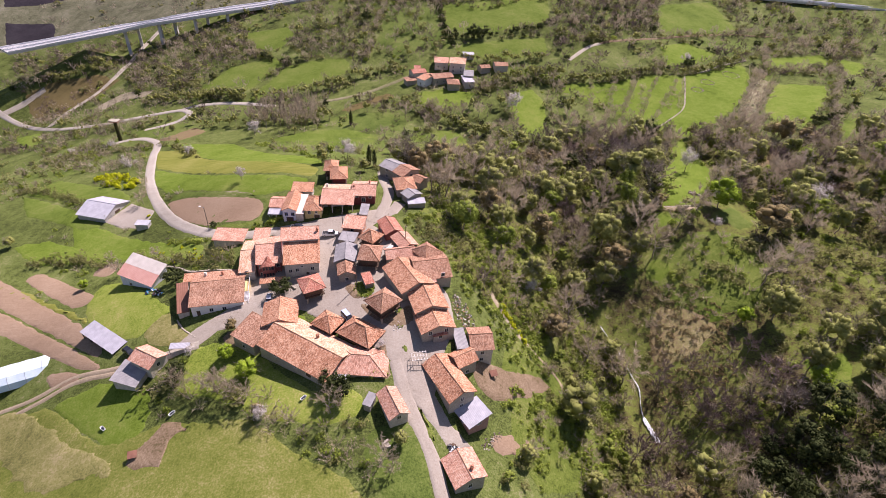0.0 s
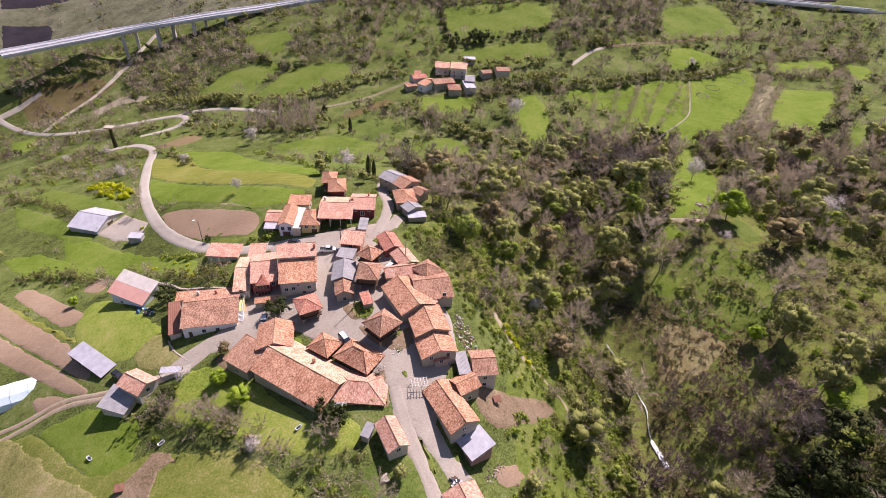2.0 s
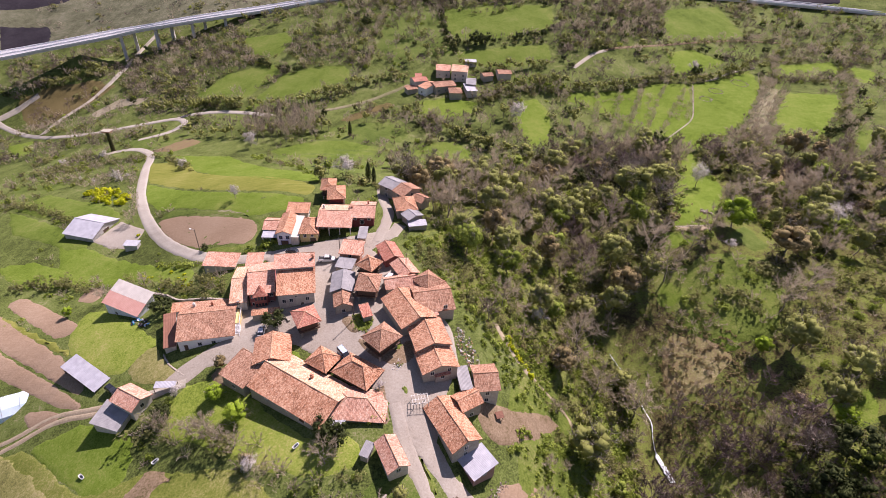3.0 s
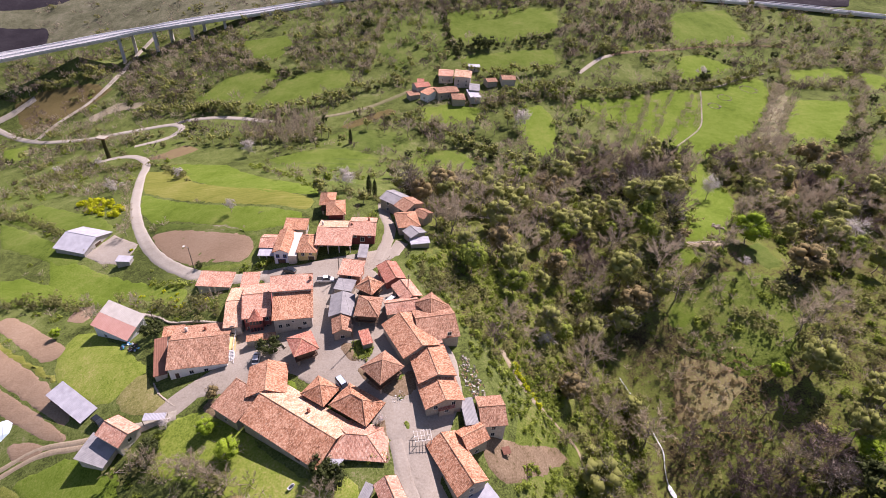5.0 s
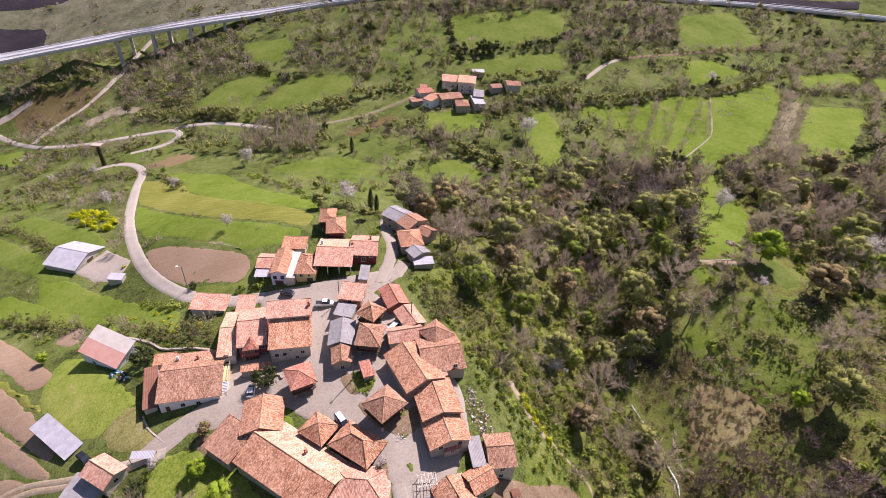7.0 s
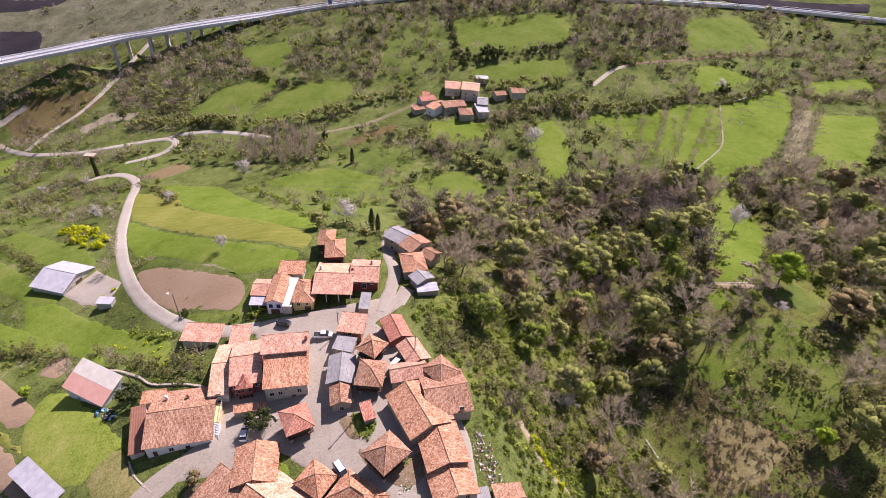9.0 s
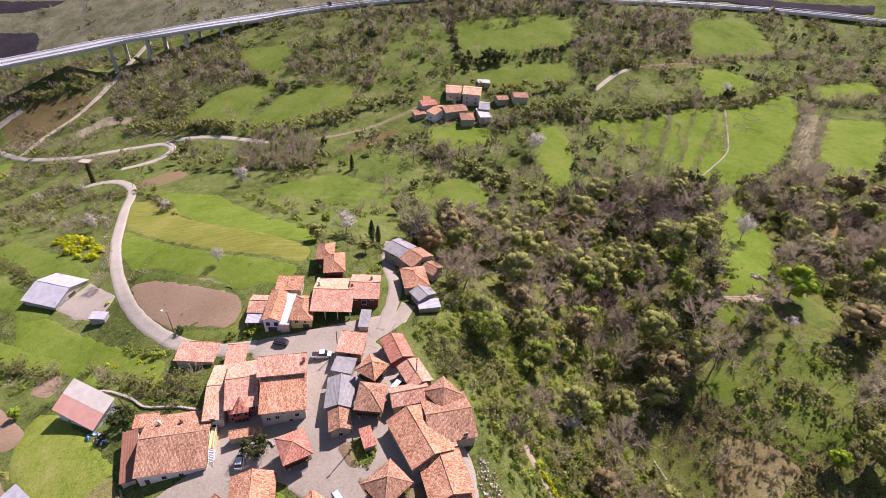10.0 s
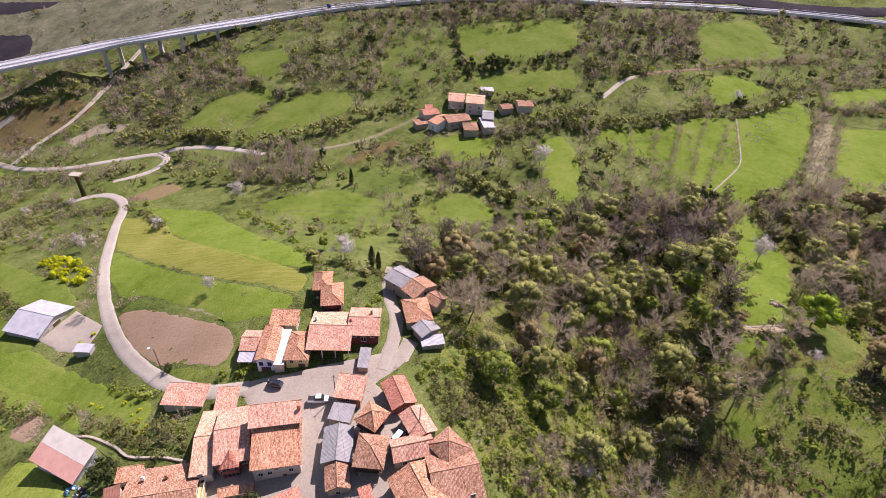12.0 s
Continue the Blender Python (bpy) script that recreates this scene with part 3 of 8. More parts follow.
def house(name, x, y, turn, length, width, eave, wall_h, kind, rise, roof, wall, label, category="house", group="", windows=(), chimneys=(), trim=None, roof2=None, porch=0.0):
    """A village building. length runs along its local x; kind: ga ridge along x, gp ridge along y, sb single slope up to the back, hip, py."""
    o = 0.45 if min(length, width) > 5 else 0.25
    hl, hw = length / 2, width / 2
    m = pose(x, y, 0, 0, 0, turn)
    spots = [m @ Vector((a * hl, b * hw, 0)) for a in (-1, 0, 1) for b in (-1, 0, 1)]
    low = min(height(p.x, p.y) for p in spots) - 0.4
    m = pose(x, y, low, 0, 0, turn)
    ez = eave - low
    ez = max(ez, 1.6)
    home = thing(name, m, label, category, group)
    wl, ww = hl - o, hw - o
    KEEP_CLEAR.append([(q.x, q.y) for q in (m @ Vector((a * (hl + 3), b * (hw + 3), 0)) for a, b in ((-1, -1), (1, -1), (1, 1), (-1, 1)))])
    g = Geo()
    drop = 0.12
    if kind in ("ga", "gp"):
        axis = kind == "ga"
        p, q = (wl, ww) if axis else (ww, wl)
        full = hw if axis else hl
        top = ez + rise - drop
        side = ez + rise * (1 - q / full) - drop

        def at(s, c, z):
            return (s, c, z) if axis else (c, -s, z)
        qs = q - porch                                   # the front wall stands back under a porch
        front = ez + rise * (1 - qs / full) - drop
        for s in (-1, 1):
            ring = [at(s * p, -qs, 0), at(s * p, q, 0), at(s * p, q, side), at(s * p, 0, top), at(s * p, -qs, front)]
            g.face(ring if s > 0 else ring[::-1])
        for c in (-1, 1):
            v, z = (q, side) if c > 0 else (qs, front)
            ring = [at(-p, c * v, 0), at(p, c * v, 0), at(p, c * v, z), at(-p, c * v, z)]
            g.face(ring if c < 0 else ring[::-1])
    elif kind == "sb":
        wf = ww - porch
        f, b = ez + rise * (hw - wf) / width - drop, ez + rise * (hw + ww) / width - drop
        g.face([(-wl, -wf, 0), (wl, -wf, 0), (wl, -wf, f), (-wl, -wf, f)])
        g.face([(wl, ww, 0), (-wl, ww, 0), (-wl, ww, b), (wl, ww, b)])
        for s in (-1, 1):
            ring = [(s * wl, -wf, 0), (s * wl, ww, 0), (s * wl, ww, b), (s * wl, -wf, f)]
            g.face(ring if s > 0 else ring[::-1])
    else:
        g.box(-wl, -ww, 0, wl, ww, ez + 0.1)
    granary = category == "granary"
    if granary:
        g = Geo()
        body_low = max(ez - 2.3, 1.6)
        g.box(-wl + 0.5, -ww + 0.5, body_low, wl - 0.5, ww - 0.5, ez + 0.2)
        part("wall", g, WALL[wall], home)
        part("floor_beam", Geo().box(-wl, -ww, body_low - 0.3, wl, ww, body_low - 0.02), DARKWOOD, home)
        rail = Geo()
        for sx, sy, ex, ey in ((-wl, -ww, wl, -ww), (wl, -ww, wl, ww), (wl, ww, -wl, ww), (-wl, ww, -wl, -ww)):
            rail.tube((sx, sy, body_low + 0.9), (ex, ey, body_low + 0.9), 0.05, 0.05, 4)
            for k in range(9):
                a = k / 8
                px_, py_ = sx + (ex - sx) * a, sy + (ey - sy) * a
                rail.box(px_ - 0.03, py_ - 0.03, body_low, px_ + 0.03, py_ + 0.03, body_low + 0.9)
        part("gallery_rail", rail, DARKWOOD, home)
        for a in (-1, 1):
            for b in (-1, 1):
                cx, cy = a * (wl - 0.7), b * (ww - 0.7)
                part("stone_pillar", Geo().prism([(cx + 0.35 * math.cos(w), cy + 0.35 * math.sin(w)) for w in np.arange(0, 6.28, 1.571)], 0, body_low - 0.3), WALL["stone"], home)
    else:
        part("wall", g, WALL[wall], home)
    if porch:
        n = max(2, int(length / 3.5))
        for k in range(n + 1):
            px_ = -wl + 0.12 + (2 * wl - 0.24) * k / n
            part("porch_post", Geo().box(px_ - 0.12, -ww, 0, px_ + 0.12, -ww + 0.24, ez - 0.1), TRIM if wall in ("white", "plaster") else POLEWOOD, home)
        part("porch_beam", Geo().box(-wl, -ww, ez - 0.3, wl, -ww + 0.2, ez - 0.12), DARKWOOD, home)
    # roof
    r = Geo()
    rc = Geo()
    uv0 = (x * 3.1 + y * 1.7) % 50
    sheet = roof in ("greymetal", "pale_sheet", "whitemetal", "fibre", "pinkmetal", "darkbrown")
    wave, sp, sag = (0.02, 0.3, 0.015) if sheet else (0.019, 0.26, 0.08)
    if sheet and max(length, width) > 12:
        sp = 0.5
    t = ez + rise
    A, B, C, D = (-hl, -hw, ez), (hl, -hw, ez), (hl, hw, ez), (-hl, hw, ez)
    slopes = []
    if kind == "ga":
        slopes = [(A, B, (-hl, 0, t), (hl, 0, t)), (C, D, (hl, 0, t), (-hl, 0, t))]
        ridge_run(rc, (-hl, 0, t), (hl, 0, t))
    elif kind == "gp":
        slopes = [(B, C, (0, -hw, t), (0, hw, t)), (D, A, (0, hw, t), (0, -hw, t))]
        ridge_run(rc, (0, -hw, t), (0, hw, t))
    elif kind == "sb":
        slopes = [(A, B, (-hl, hw, t), (hl, hw, t))]
        if roof2:                                        # a steeper lower part and a flatter upper part
            mz = ez + 0.54 * rise
            slopes = [(A, B, (-hl, 0, mz), (hl, 0, mz)), ((-hl, 0, mz), (hl, 0, mz), (-hl, hw, t), (hl, hw, t))]
        if not sheet:
            ridge_run(rc, (-hl, hw, t), (hl, hw, t), 0.1)
    else:
        d = max(hl - hw, 0.0) if kind == "hip" else 0.0
        if kind == "hip" and hw > hl:
            d = hw - hl
            p, q = (0, -d, t), (0, d, t)
            slopes = [(A, B, p, p), (B, C, p, q), (C, D, q, q), (D, A, q, p)]
            hips = ((A, p), (B, p), (C, q), (D, q))
        else:
            p, q = (-d, 0, t), (d, 0, t)
            slopes = [(A, B, p, q), (B, C, q, q), (C, D, q, p), (D, A, p, p)]
            hips = ((A, p), (B, q), (C, q), (D, p))
        if d > 0.2:
            ridge_run(rc, p, q)
        for a, b in hips:
            ridge_run(rc, a, b, 0.11)
    roof_mats = (ROOF[roof],)
    for n, (a, b, c, e) in enumerate(slopes):
        slope_faces(r, a, b, c, e, uv0 + n * 17, wave, sp, sag)
        if roof2 and n == 1:
            r2 = Geo()
            slope_faces(r2, a, b, c, e, uv0 + n * 17, wave, sp, sag)
    if roof2:
        r = Geo()
        slope_faces(r, *slopes[0], uv0, wave, sp, sag)
        part("roof", r2, ROOF[roof2], home)
    part("roof", r, ROOF[roof], home)
    if rc.v:
        part("ridge_tile", rc, ROOF["pale" if roof in ("orange", "brown", "salmon", "pale", "red") else roof], home)
    for side, u, z, *more in windows:
        half = wl if side in "sn" else ww
        wall_half = ww - (porch if side == "s" else 0.0) if side in "sn" else wl
        opt = more[0] if more else {}
        base = ez - wall_h
        window_part(home, u * half, max(base, 0.2) + z, side, half, wall_half, frame_mat=trim, **opt)
    for cx, cy in chimneys:
        px_, py_ = cx * hl, cy * hw
        zt = ez + rise * (1 - (abs(cy) if kind in ("ga",) else abs(cx)))
        if kind == "sb":
            zt = ez + rise * (cy + 1) / 2
        c = Geo().box(px_ - 0.28, py_ - 0.28, zt - 0.4, px_ + 0.28, py_ + 0.28, zt + 1.0).box(px_ - 0.36, py_ - 0.36, zt + 1.0, px_ + 0.36, py_ + 0.36, zt + 1.1)
        c.box(px_ - 0.2, py_ - 0.2, zt + 1.1, px_ + 0.2, py_ + 0.2, zt + 1.35)
        part("chimney", c, TRIM if abs(cx * 10) % 2 > 1 else WALL["brick"], home)
    return home


# ---- land cover and roads ----
drape("rough_slope", "greyscrub", [(-566.9, 671.0), (-75.6, 578.6), (-68.4, 522.8), (-135.8, 521.5), (-194.1, 516.8), (-267.2, 517.8), (-349.7, 517.5), (-454.8, 500.1)], "greyish rough slope above a motorway", "rough slope", lift=0.050, clear=False)
drape("stony_ground", "stony", [(-88.7, 168.3), (-82.7, 168.6), (-70.0, 163.4), (-69.6, 160.6), (-81.3, 163.6)], "stony strip with thin grass", "stony ground", lift=0.052)
drape("ploughed_field", "plough", [(-113.1, 172.6), (-104.6, 173.2), (-67.8, 157.7), (-64.0, 153.1), (-65.2, 145.0), (-84.2, 146.9), (-97.0, 154.7), (-107.3, 164.5)], "ploughed field of bare brown soil", "field", lift=0.054)
drape("pasture", "grass", [(-114.6, 178.0), (-107.1, 178.1), (-66.4, 159.4), (-62.6, 154.7), (-62.6, 150.9), (-68.0, 158.3), (-105.0, 173.9), (-111.3, 172.8)], "rough green pasture with thin grass", "pasture", lift=0.056, clear=False)
drape("grass_plot", "greenmix", [(-92.3, 149.0), (-82.7, 146.0), (-65.1, 144.5), (-63.5, 151.0), (-58.5, 146.7), (-60.3, 143.9), (-72.6, 140.3), (-83.9, 144.4)], "uneven green grass with weeds", "grass", lift=0.058, clear=False)
drape("meadow", "lush", [(-159.8, 254.2), (-113.9, 244.6), (-53.8, 192.6), (-50.3, 182.7), (-72.9, 189.1), (-124.8, 225.9), (-142.4, 243.4)], "lush bright green spring meadow", "meadow", lift=0.060)
drape("grass_strip", "straw", [(-157.3, 243.5), (-140.7, 240.2), (-122.4, 224.1), (-50.6, 179.3), (-51.1, 170.0), (-80.4, 179.8), (-140.1, 213.5)], "yellowish mown grass strip", "grass strip", lift=0.062)
drape("meadow", "lush", [(-139.6, 212.2), (-79.8, 178.4), (-51.7, 168.6), (-53.8, 162.0), (-68.2, 158.9), (-108.0, 179.8), (-116.4, 179.5), (-130.4, 193.8)], "lush bright green spring meadow", "meadow", lift=0.064)
drape("grass_strip", "straw", [(-150.2, 248.5), (-127.2, 233.5), (-120.7, 222.3), (-137.1, 228.4)], "yellowish mown grass strip", "grass strip", lift=0.066)
drape("meadow", "meadow", [(-181.0, 346.5), (-168.6, 380.9), (-138.2, 388.1), (-122.5, 372.7), (-130.4, 353.2), (-136.3, 336.9), (-145.5, 326.4), (-170.2, 335.7)], "green meadow bounded by hedges", "meadow", lift=0.068)
drape("meadow", "meadow", [(-130.8, 334.1), (-121.0, 367.3), (-100.9, 373.7), (-80.0, 371.4), (-68.6, 351.8), (-79.7, 340.9), (-102.7, 325.7), (-115.5, 318.6), (-131.2, 318.5)], "green meadow bounded by hedges", "meadow", lift=0.070)
drape("meadow", "meadow", [(-179.6, 447.4), (-141.3, 445.5), (-131.4, 426.5), (-135.7, 399.0), (-162.2, 411.2)], "green meadow bounded by hedges", "meadow", lift=0.072)
drape("pasture", "grass", [(-60.3, 394.9), (-61.6, 458.7), (-16.4, 450.8), (-9.9, 406.0), (-4.0, 378.9), (-21.8, 376.6), (-45.7, 368.5)], "rough green pasture with thin grass", "pasture", lift=0.074, clear=False)
drape("meadow", "meadow", [(-17.6, 456.8), (72.0, 464.9), (69.5, 414.6), (46.4, 410.2), (15.0, 395.9), (-10.1, 410.3)], "green meadow bounded by hedges", "meadow", lift=0.076)
drape("meadow", "meadow", [(-2.9, 382.0), (63.3, 395.6), (63.7, 370.2), (27.2, 359.0), (2.5, 365.5)], "green meadow bounded by hedges", "meadow", lift=0.078)
drape("meadow", "meadow", [(172.4, 497.1), (237.8, 539.9), (238.2, 467.4), (181.6, 433.8), (157.6, 427.3)], "green meadow bounded by hedges", "meadow", lift=0.080)
drape("meadow", "lush", [(150.6, 402.3), (174.2, 416.6), (194.9, 401.4), (181.6, 385.6), (155.3, 364.9), (143.0, 363.8)], "lush bright green spring meadow", "meadow", lift=0.082)
drape("pasture", "grass", [(180.7, 423.2), (226.0, 443.8), (240.2, 430.0), (204.7, 403.2), (197.8, 404.5)], "rough green pasture with thin grass", "pasture", lift=0.084, clear=False)
drape("meadow", "lush", [(232.9, 409.8), (294.1, 436.3), (284.7, 404.1), (221.2, 377.1)], "lush bright green spring meadow", "meadow", lift=0.086)
drape("meadow", "lush", [(154.4, 355.2), (207.5, 390.4), (204.6, 361.2), (171.0, 305.6), (155.5, 286.8), (129.1, 265.0), (114.5, 269.2), (91.6, 303.8), (64.5, 323.3), (70.3, 332.2), (101.4, 336.5), (125.9, 348.8)], "lush bright green spring meadow", "meadow", lift=0.088)
drape("stony_ground", "stony", [(203.6, 359.1), (215.0, 358.2), (181.6, 300.3), (163.6, 275.4), (157.9, 278.8), (172.9, 305.7)], "stony strip with thin grass", "stony ground", lift=0.090)
drape("meadow", "lush", [(213.5, 352.3), (252.4, 357.0), (245.4, 339.7), (198.6, 277.6), (181.5, 277.4), (182.8, 298.9)], "lush bright green spring meadow", "meadow", lift=0.092)
drape("meadow", "lush", [(304.6, 429.1), (318.0, 419.5), (298.1, 388.5), (284.1, 392.5)], "lush bright green spring meadow", "meadow", lift=0.094)
drape("meadow", "meadow", [(219.0, 285.5), (239.2, 296.1), (214.2, 258.8), (202.1, 264.0)], "green meadow bounded by hedges", "meadow", lift=0.096)
drape("meadow", "lush", [(31.7, 312.0), (49.1, 324.7), (57.2, 305.2), (50.7, 266.7), (42.5, 263.0), (34.7, 290.0)], "lush bright green spring meadow", "meadow", lift=0.098)
drape("meadow", "lush", [(-19.5, 255.2), (-6.4, 268.6), (7.8, 259.0), (12.2, 245.9), (-2.4, 233.9)], "lush bright green spring meadow", "meadow", lift=0.100)
drape("meadow", "lush", [(-23.0, 316.9), (-5.7, 321.4), (13.9, 315.9), (11.3, 303.0), (-7.7, 294.0), (-19.2, 299.8)], "lush bright green spring meadow", "meadow", lift=0.102)
drape("meadow", "meadow", [(-28.8, 247.4), (-16.2, 266.6), (2.4, 268.7), (13.4, 241.7), (-7.1, 233.2)], "green meadow among hedges and trees", "meadow", lift=0.116)
drape("meadow", "meadow", [(-95.7, 249.6), (-81.6, 260.8), (-61.7, 268.0), (-35.6, 252.9), (-44.0, 237.3), (-58.6, 229.4), (-75.5, 232.6)], "green meadow among hedges and trees", "meadow", lift=0.118)
drape("meadow", "lush", [(-147.9, 163.3), (-133.7, 159.7), (-101.8, 145.3), (-78.7, 134.8), (-79.6, 126.4), (-106.1, 138.5), (-136.6, 145.9)], "lush green grass slope below the lane", "meadow", lift=0.151)
drape("meadow", "meadow", [(-190.0, 212.0), (-165.0, 200.0), (-143.0, 190.0), (-132.0, 180.0), (-138.0, 168.0), (-168.0, 183.0), (-196.0, 197.0)], "green grass slope beside the lane", "meadow", lift=0.165)
drape("pasture", "grass", [(-90.2, 242.1), (-70.1, 249.8), (-54.9, 258.2), (-31.6, 257.0), (-24.9, 247.4), (-27.2, 221.5), (-49.2, 198.7), (-55.5, 197.0), (-100.3, 239.1)], "rough green pasture with thin grass", "pasture", lift=0.104, clear=False)
drape("pasture", "grass", [(-66.7, 286.2), (-39.0, 290.2), (-23.9, 281.1), (-26.7, 264.4), (-49.8, 262.2), (-68.2, 253.8), (-75.4, 270.6)], "rough green pasture with thin grass", "pasture", lift=0.106, clear=False)
drape("pasture", "grass", [(-250.6, 259.1), (-218.8, 258.7), (-191.0, 239.2), (-187.4, 218.7), (-202.5, 206.0)], "rough green pasture with thin grass", "pasture", lift=0.108, clear=False)
drape("meadow", "lush", [(-324.8, 341.4), (-299.0, 337.4), (-274.7, 308.9), (-288.4, 300.4)], "lush bright green spring meadow", "meadow", lift=0.110)
drape("tilled_field", "red_soil", [(-168.2, 262.1), (-151.3, 279.4), (-139.4, 269.3), (-150.1, 258.0)], "reddish tilled soil patch", "field", lift=0.112)
drape("pasture", "grass", [(-205.2, 288.9), (-168.6, 286.8), (-162.3, 291.4), (-151.3, 279.4), (-169.2, 263.9)], "rough green pasture with thin grass", "pasture", lift=0.114, clear=False)
drape("heath", "heath", [(-352.7, 396.7), (-333.3, 413.1), (-297.2, 423.6), (-275.1, 410.3), (-285.2, 385.9), (-303.2, 372.5), (-312.9, 362.3), (-341.9, 382.2)], "brown heath on a slope", "heath", lift=0.116, clear=False)
drape("bank", "heath", [(-67.6, 292.6), (-57.8, 303.5), (-41.4, 316.1), (-35.3, 311.7), (-50.9, 297.9), (-62.4, 288.7)], "dull brown bank below the hamlet", "bank", lift=0.117, clear=False)
drape("bare_ground", "sand", [(-270.1, 362.9), (-254.0, 378.3), (-221.9, 365.4), (-226.2, 357.3), (-250.4, 360.8), (-257.1, 350.0)], "pale spoil with scrubby grass", "bare ground", lift=0.118, clear=False)
drape("meadow", "lush", [(86.0, 181.0), (90.0, 190.0), (97.0, 203.0), (103.0, 226.0), (115.0, 249.0), (122.0, 276.0), (126.0, 252.0), (125.0, 221.0), (113.0, 199.0), (101.0, 181.0)], "lush bright green spring meadow", "meadow", lift=0.120)
drape("grass_plot", "greenmix", [(74.7, 156.8), (97.2, 166.0), (114.1, 165.7), (123.4, 161.3), (108.0, 131.1), (87.2, 132.2), (77.8, 143.6)], "uneven green grass with weeds", "grass", lift=0.122, clear=False)
drape("meadow", "lush", [(82.6, 177.6), (95.7, 176.8), (92.1, 170.3), (80.1, 168.5)], "lush bright green spring meadow", "meadow", lift=0.124)
drape("pasture", "grass", [(108.0, 178.0), (118.0, 186.0), (122.0, 172.0), (112.0, 168.0)], "rough green pasture with thin grass", "pasture", lift=0.126, clear=False)
drape("meadow", "lush", [(77.7, 156.2), (87.8, 152.8), (79.3, 144.3), (74.2, 148.5)], "lush bright green spring meadow", "meadow", lift=0.128)
drape("meadow", "lush", [(113.3, 113.3), (124.1, 111.0), (118.5, 97.4), (109.8, 99.1)], "lush bright green spring meadow", "meadow", lift=0.130)
drape("meadow", "lush", [(92.7, 137.7), (98.9, 130.2), (93.2, 128.2), (90.2, 131.7)], "lush bright green spring meadow", "meadow", lift=0.132)
drape("bracken_patch", "bracken", [(76.9, 137.8), (89.8, 133.8), (94.9, 127.1), (85.8, 118.4), (72.9, 115.6), (72.5, 126.5)], "patch of dead brown bracken", "bracken", lift=0.134)
drape("grass_strip", "straw", [(-159.8, 130.4), (-140.9, 124.2), (-122.6, 115.4), (-102.9, 104.5), (-102.9, 103.0), (-122.7, 113.0), (-156.2, 126.2)], "yellowish mown grass strip", "grass strip", lift=0.136)
drape("ploughed_field", "plough", [(-144.5, 129.5), (-141.1, 134.2), (-125.1, 126.5), (-105.3, 114.4), (-111.3, 110.1), (-127.8, 119.8)], "ploughed field of bare brown soil", "field", lift=0.138)
drape("ploughed_field", "plough", [(-187.2, 146.5), (-163.2, 134.5), (-138.5, 123.0), (-116.4, 110.0), (-95.1, 97.7), (-90.2, 90.3), (-95.9, 92.2), (-113.7, 101.2), (-131.4, 110.0), (-170.8, 128.9)], "ploughed field of bare brown soil", "field", lift=0.140)
drape("ploughed_field", "plough", [(-170.0, 128.1), (-130.9, 109.3), (-113.2, 100.6), (-95.9, 91.8), (-88.6, 88.0), (-90.7, 86.1), (-97.2, 88.1), (-110.1, 93.5), (-123.0, 99.2), (-155.9, 112.7)], "ploughed field of bare brown soil", "field", lift=0.142)
drape("ploughed_field", "plough", [(-106.5, 88.1), (-98.0, 88.0), (-93.1, 85.3), (-99.3, 82.3), (-104.4, 84.5)], "ploughed field of bare brown soil", "field", lift=0.144)
drape("ploughed_field", "plough", [(-120.1, 130.1), (-120.5, 137.4), (-112.4, 136.5), (-110.4, 127.7), (-114.6, 128.0)], "ploughed field of bare brown soil", "field", lift=0.146)
drape("meadow", "fresh", [(-107.8, 109.2), (-110.1, 122.0), (-104.1, 122.0), (-75.8, 104.9), (-81.4, 96.4), (-85.2, 94.4), (-103.4, 104.2)], "lush bright green spring meadow", "meadow", lift=0.148)
drape("pasture", "dry", [(-78.0, 104.6), (-71.0, 97.5), (-63.8, 93.8), (-64.3, 91.9), (-73.9, 91.6), (-80.2, 93.9), (-81.9, 98.2)], "dry yellowish grass beside the lower lane", "pasture", lift=0.150)
drape("meadow", "lush", [(-149.6, 151.9), (-109.8, 141.4), (-92.3, 126.1), (-116.7, 138.2), (-146.5, 138.1), (-162.9, 148.5)], "lush bright green spring meadow", "meadow", lift=0.152)
drape("pasture", "pasture", [(-131.4, 74.9), (-98.8, 78.2), (-76.4, 65.7), (-61.5, 70.3), (-42.0, 70.1), (-29.0, 61.7), (-13.2, 54.9), (-9.4, 45.0), (-115.6, 48.7)], "grazed yellow-green pasture", "pasture", lift=0.154)
drape("meadow", "lush", [(-99.5, 78.3), (-84.8, 83.4), (-70.5, 79.4), (-66.3, 67.6), (-74.0, 64.2)], "lush bright green spring meadow", "meadow", lift=0.156)
drape("pasture", "dry", [(-120.3, 76.0), (-113.6, 78.4), (-104.9, 78.1), (-96.0, 73.3), (-83.7, 66.5), (-73.3, 62.7), (-68.1, 57.4), (-78.6, 58.5), (-84.4, 55.5), (-95.0, 58.6), (-109.5, 68.0), (-116.8, 69.5)], "dry grazed grass with bare spots", "pasture", lift=0.240, wobble=1.6, clear=False)
drape("bare_ground", "dirt", [(-63.3, 70.7), (-57.3, 70.0), (-55.3, 67.7), (-60.0, 66.5), (-57.6, 60.4), (-62.3, 58.4), (-68.4, 59.8), (-68.6, 62.3), (-68.6, 64.2), (-64.5, 66.9)], "bare trampled dirt in a pasture", "dirt", lift=0.270, wobble=1.4)
drape("meadow", "fresh", [(-52.9, 93.1), (-42.9, 85.8), (-27.3, 75.6), (-16.8, 77.0), (-15.7, 69.9), (-25.3, 67.0), (-40.9, 71.0), (-65.5, 79.0), (-64.1, 90.1)], "lush bright green spring meadow", "meadow", lift=0.160)
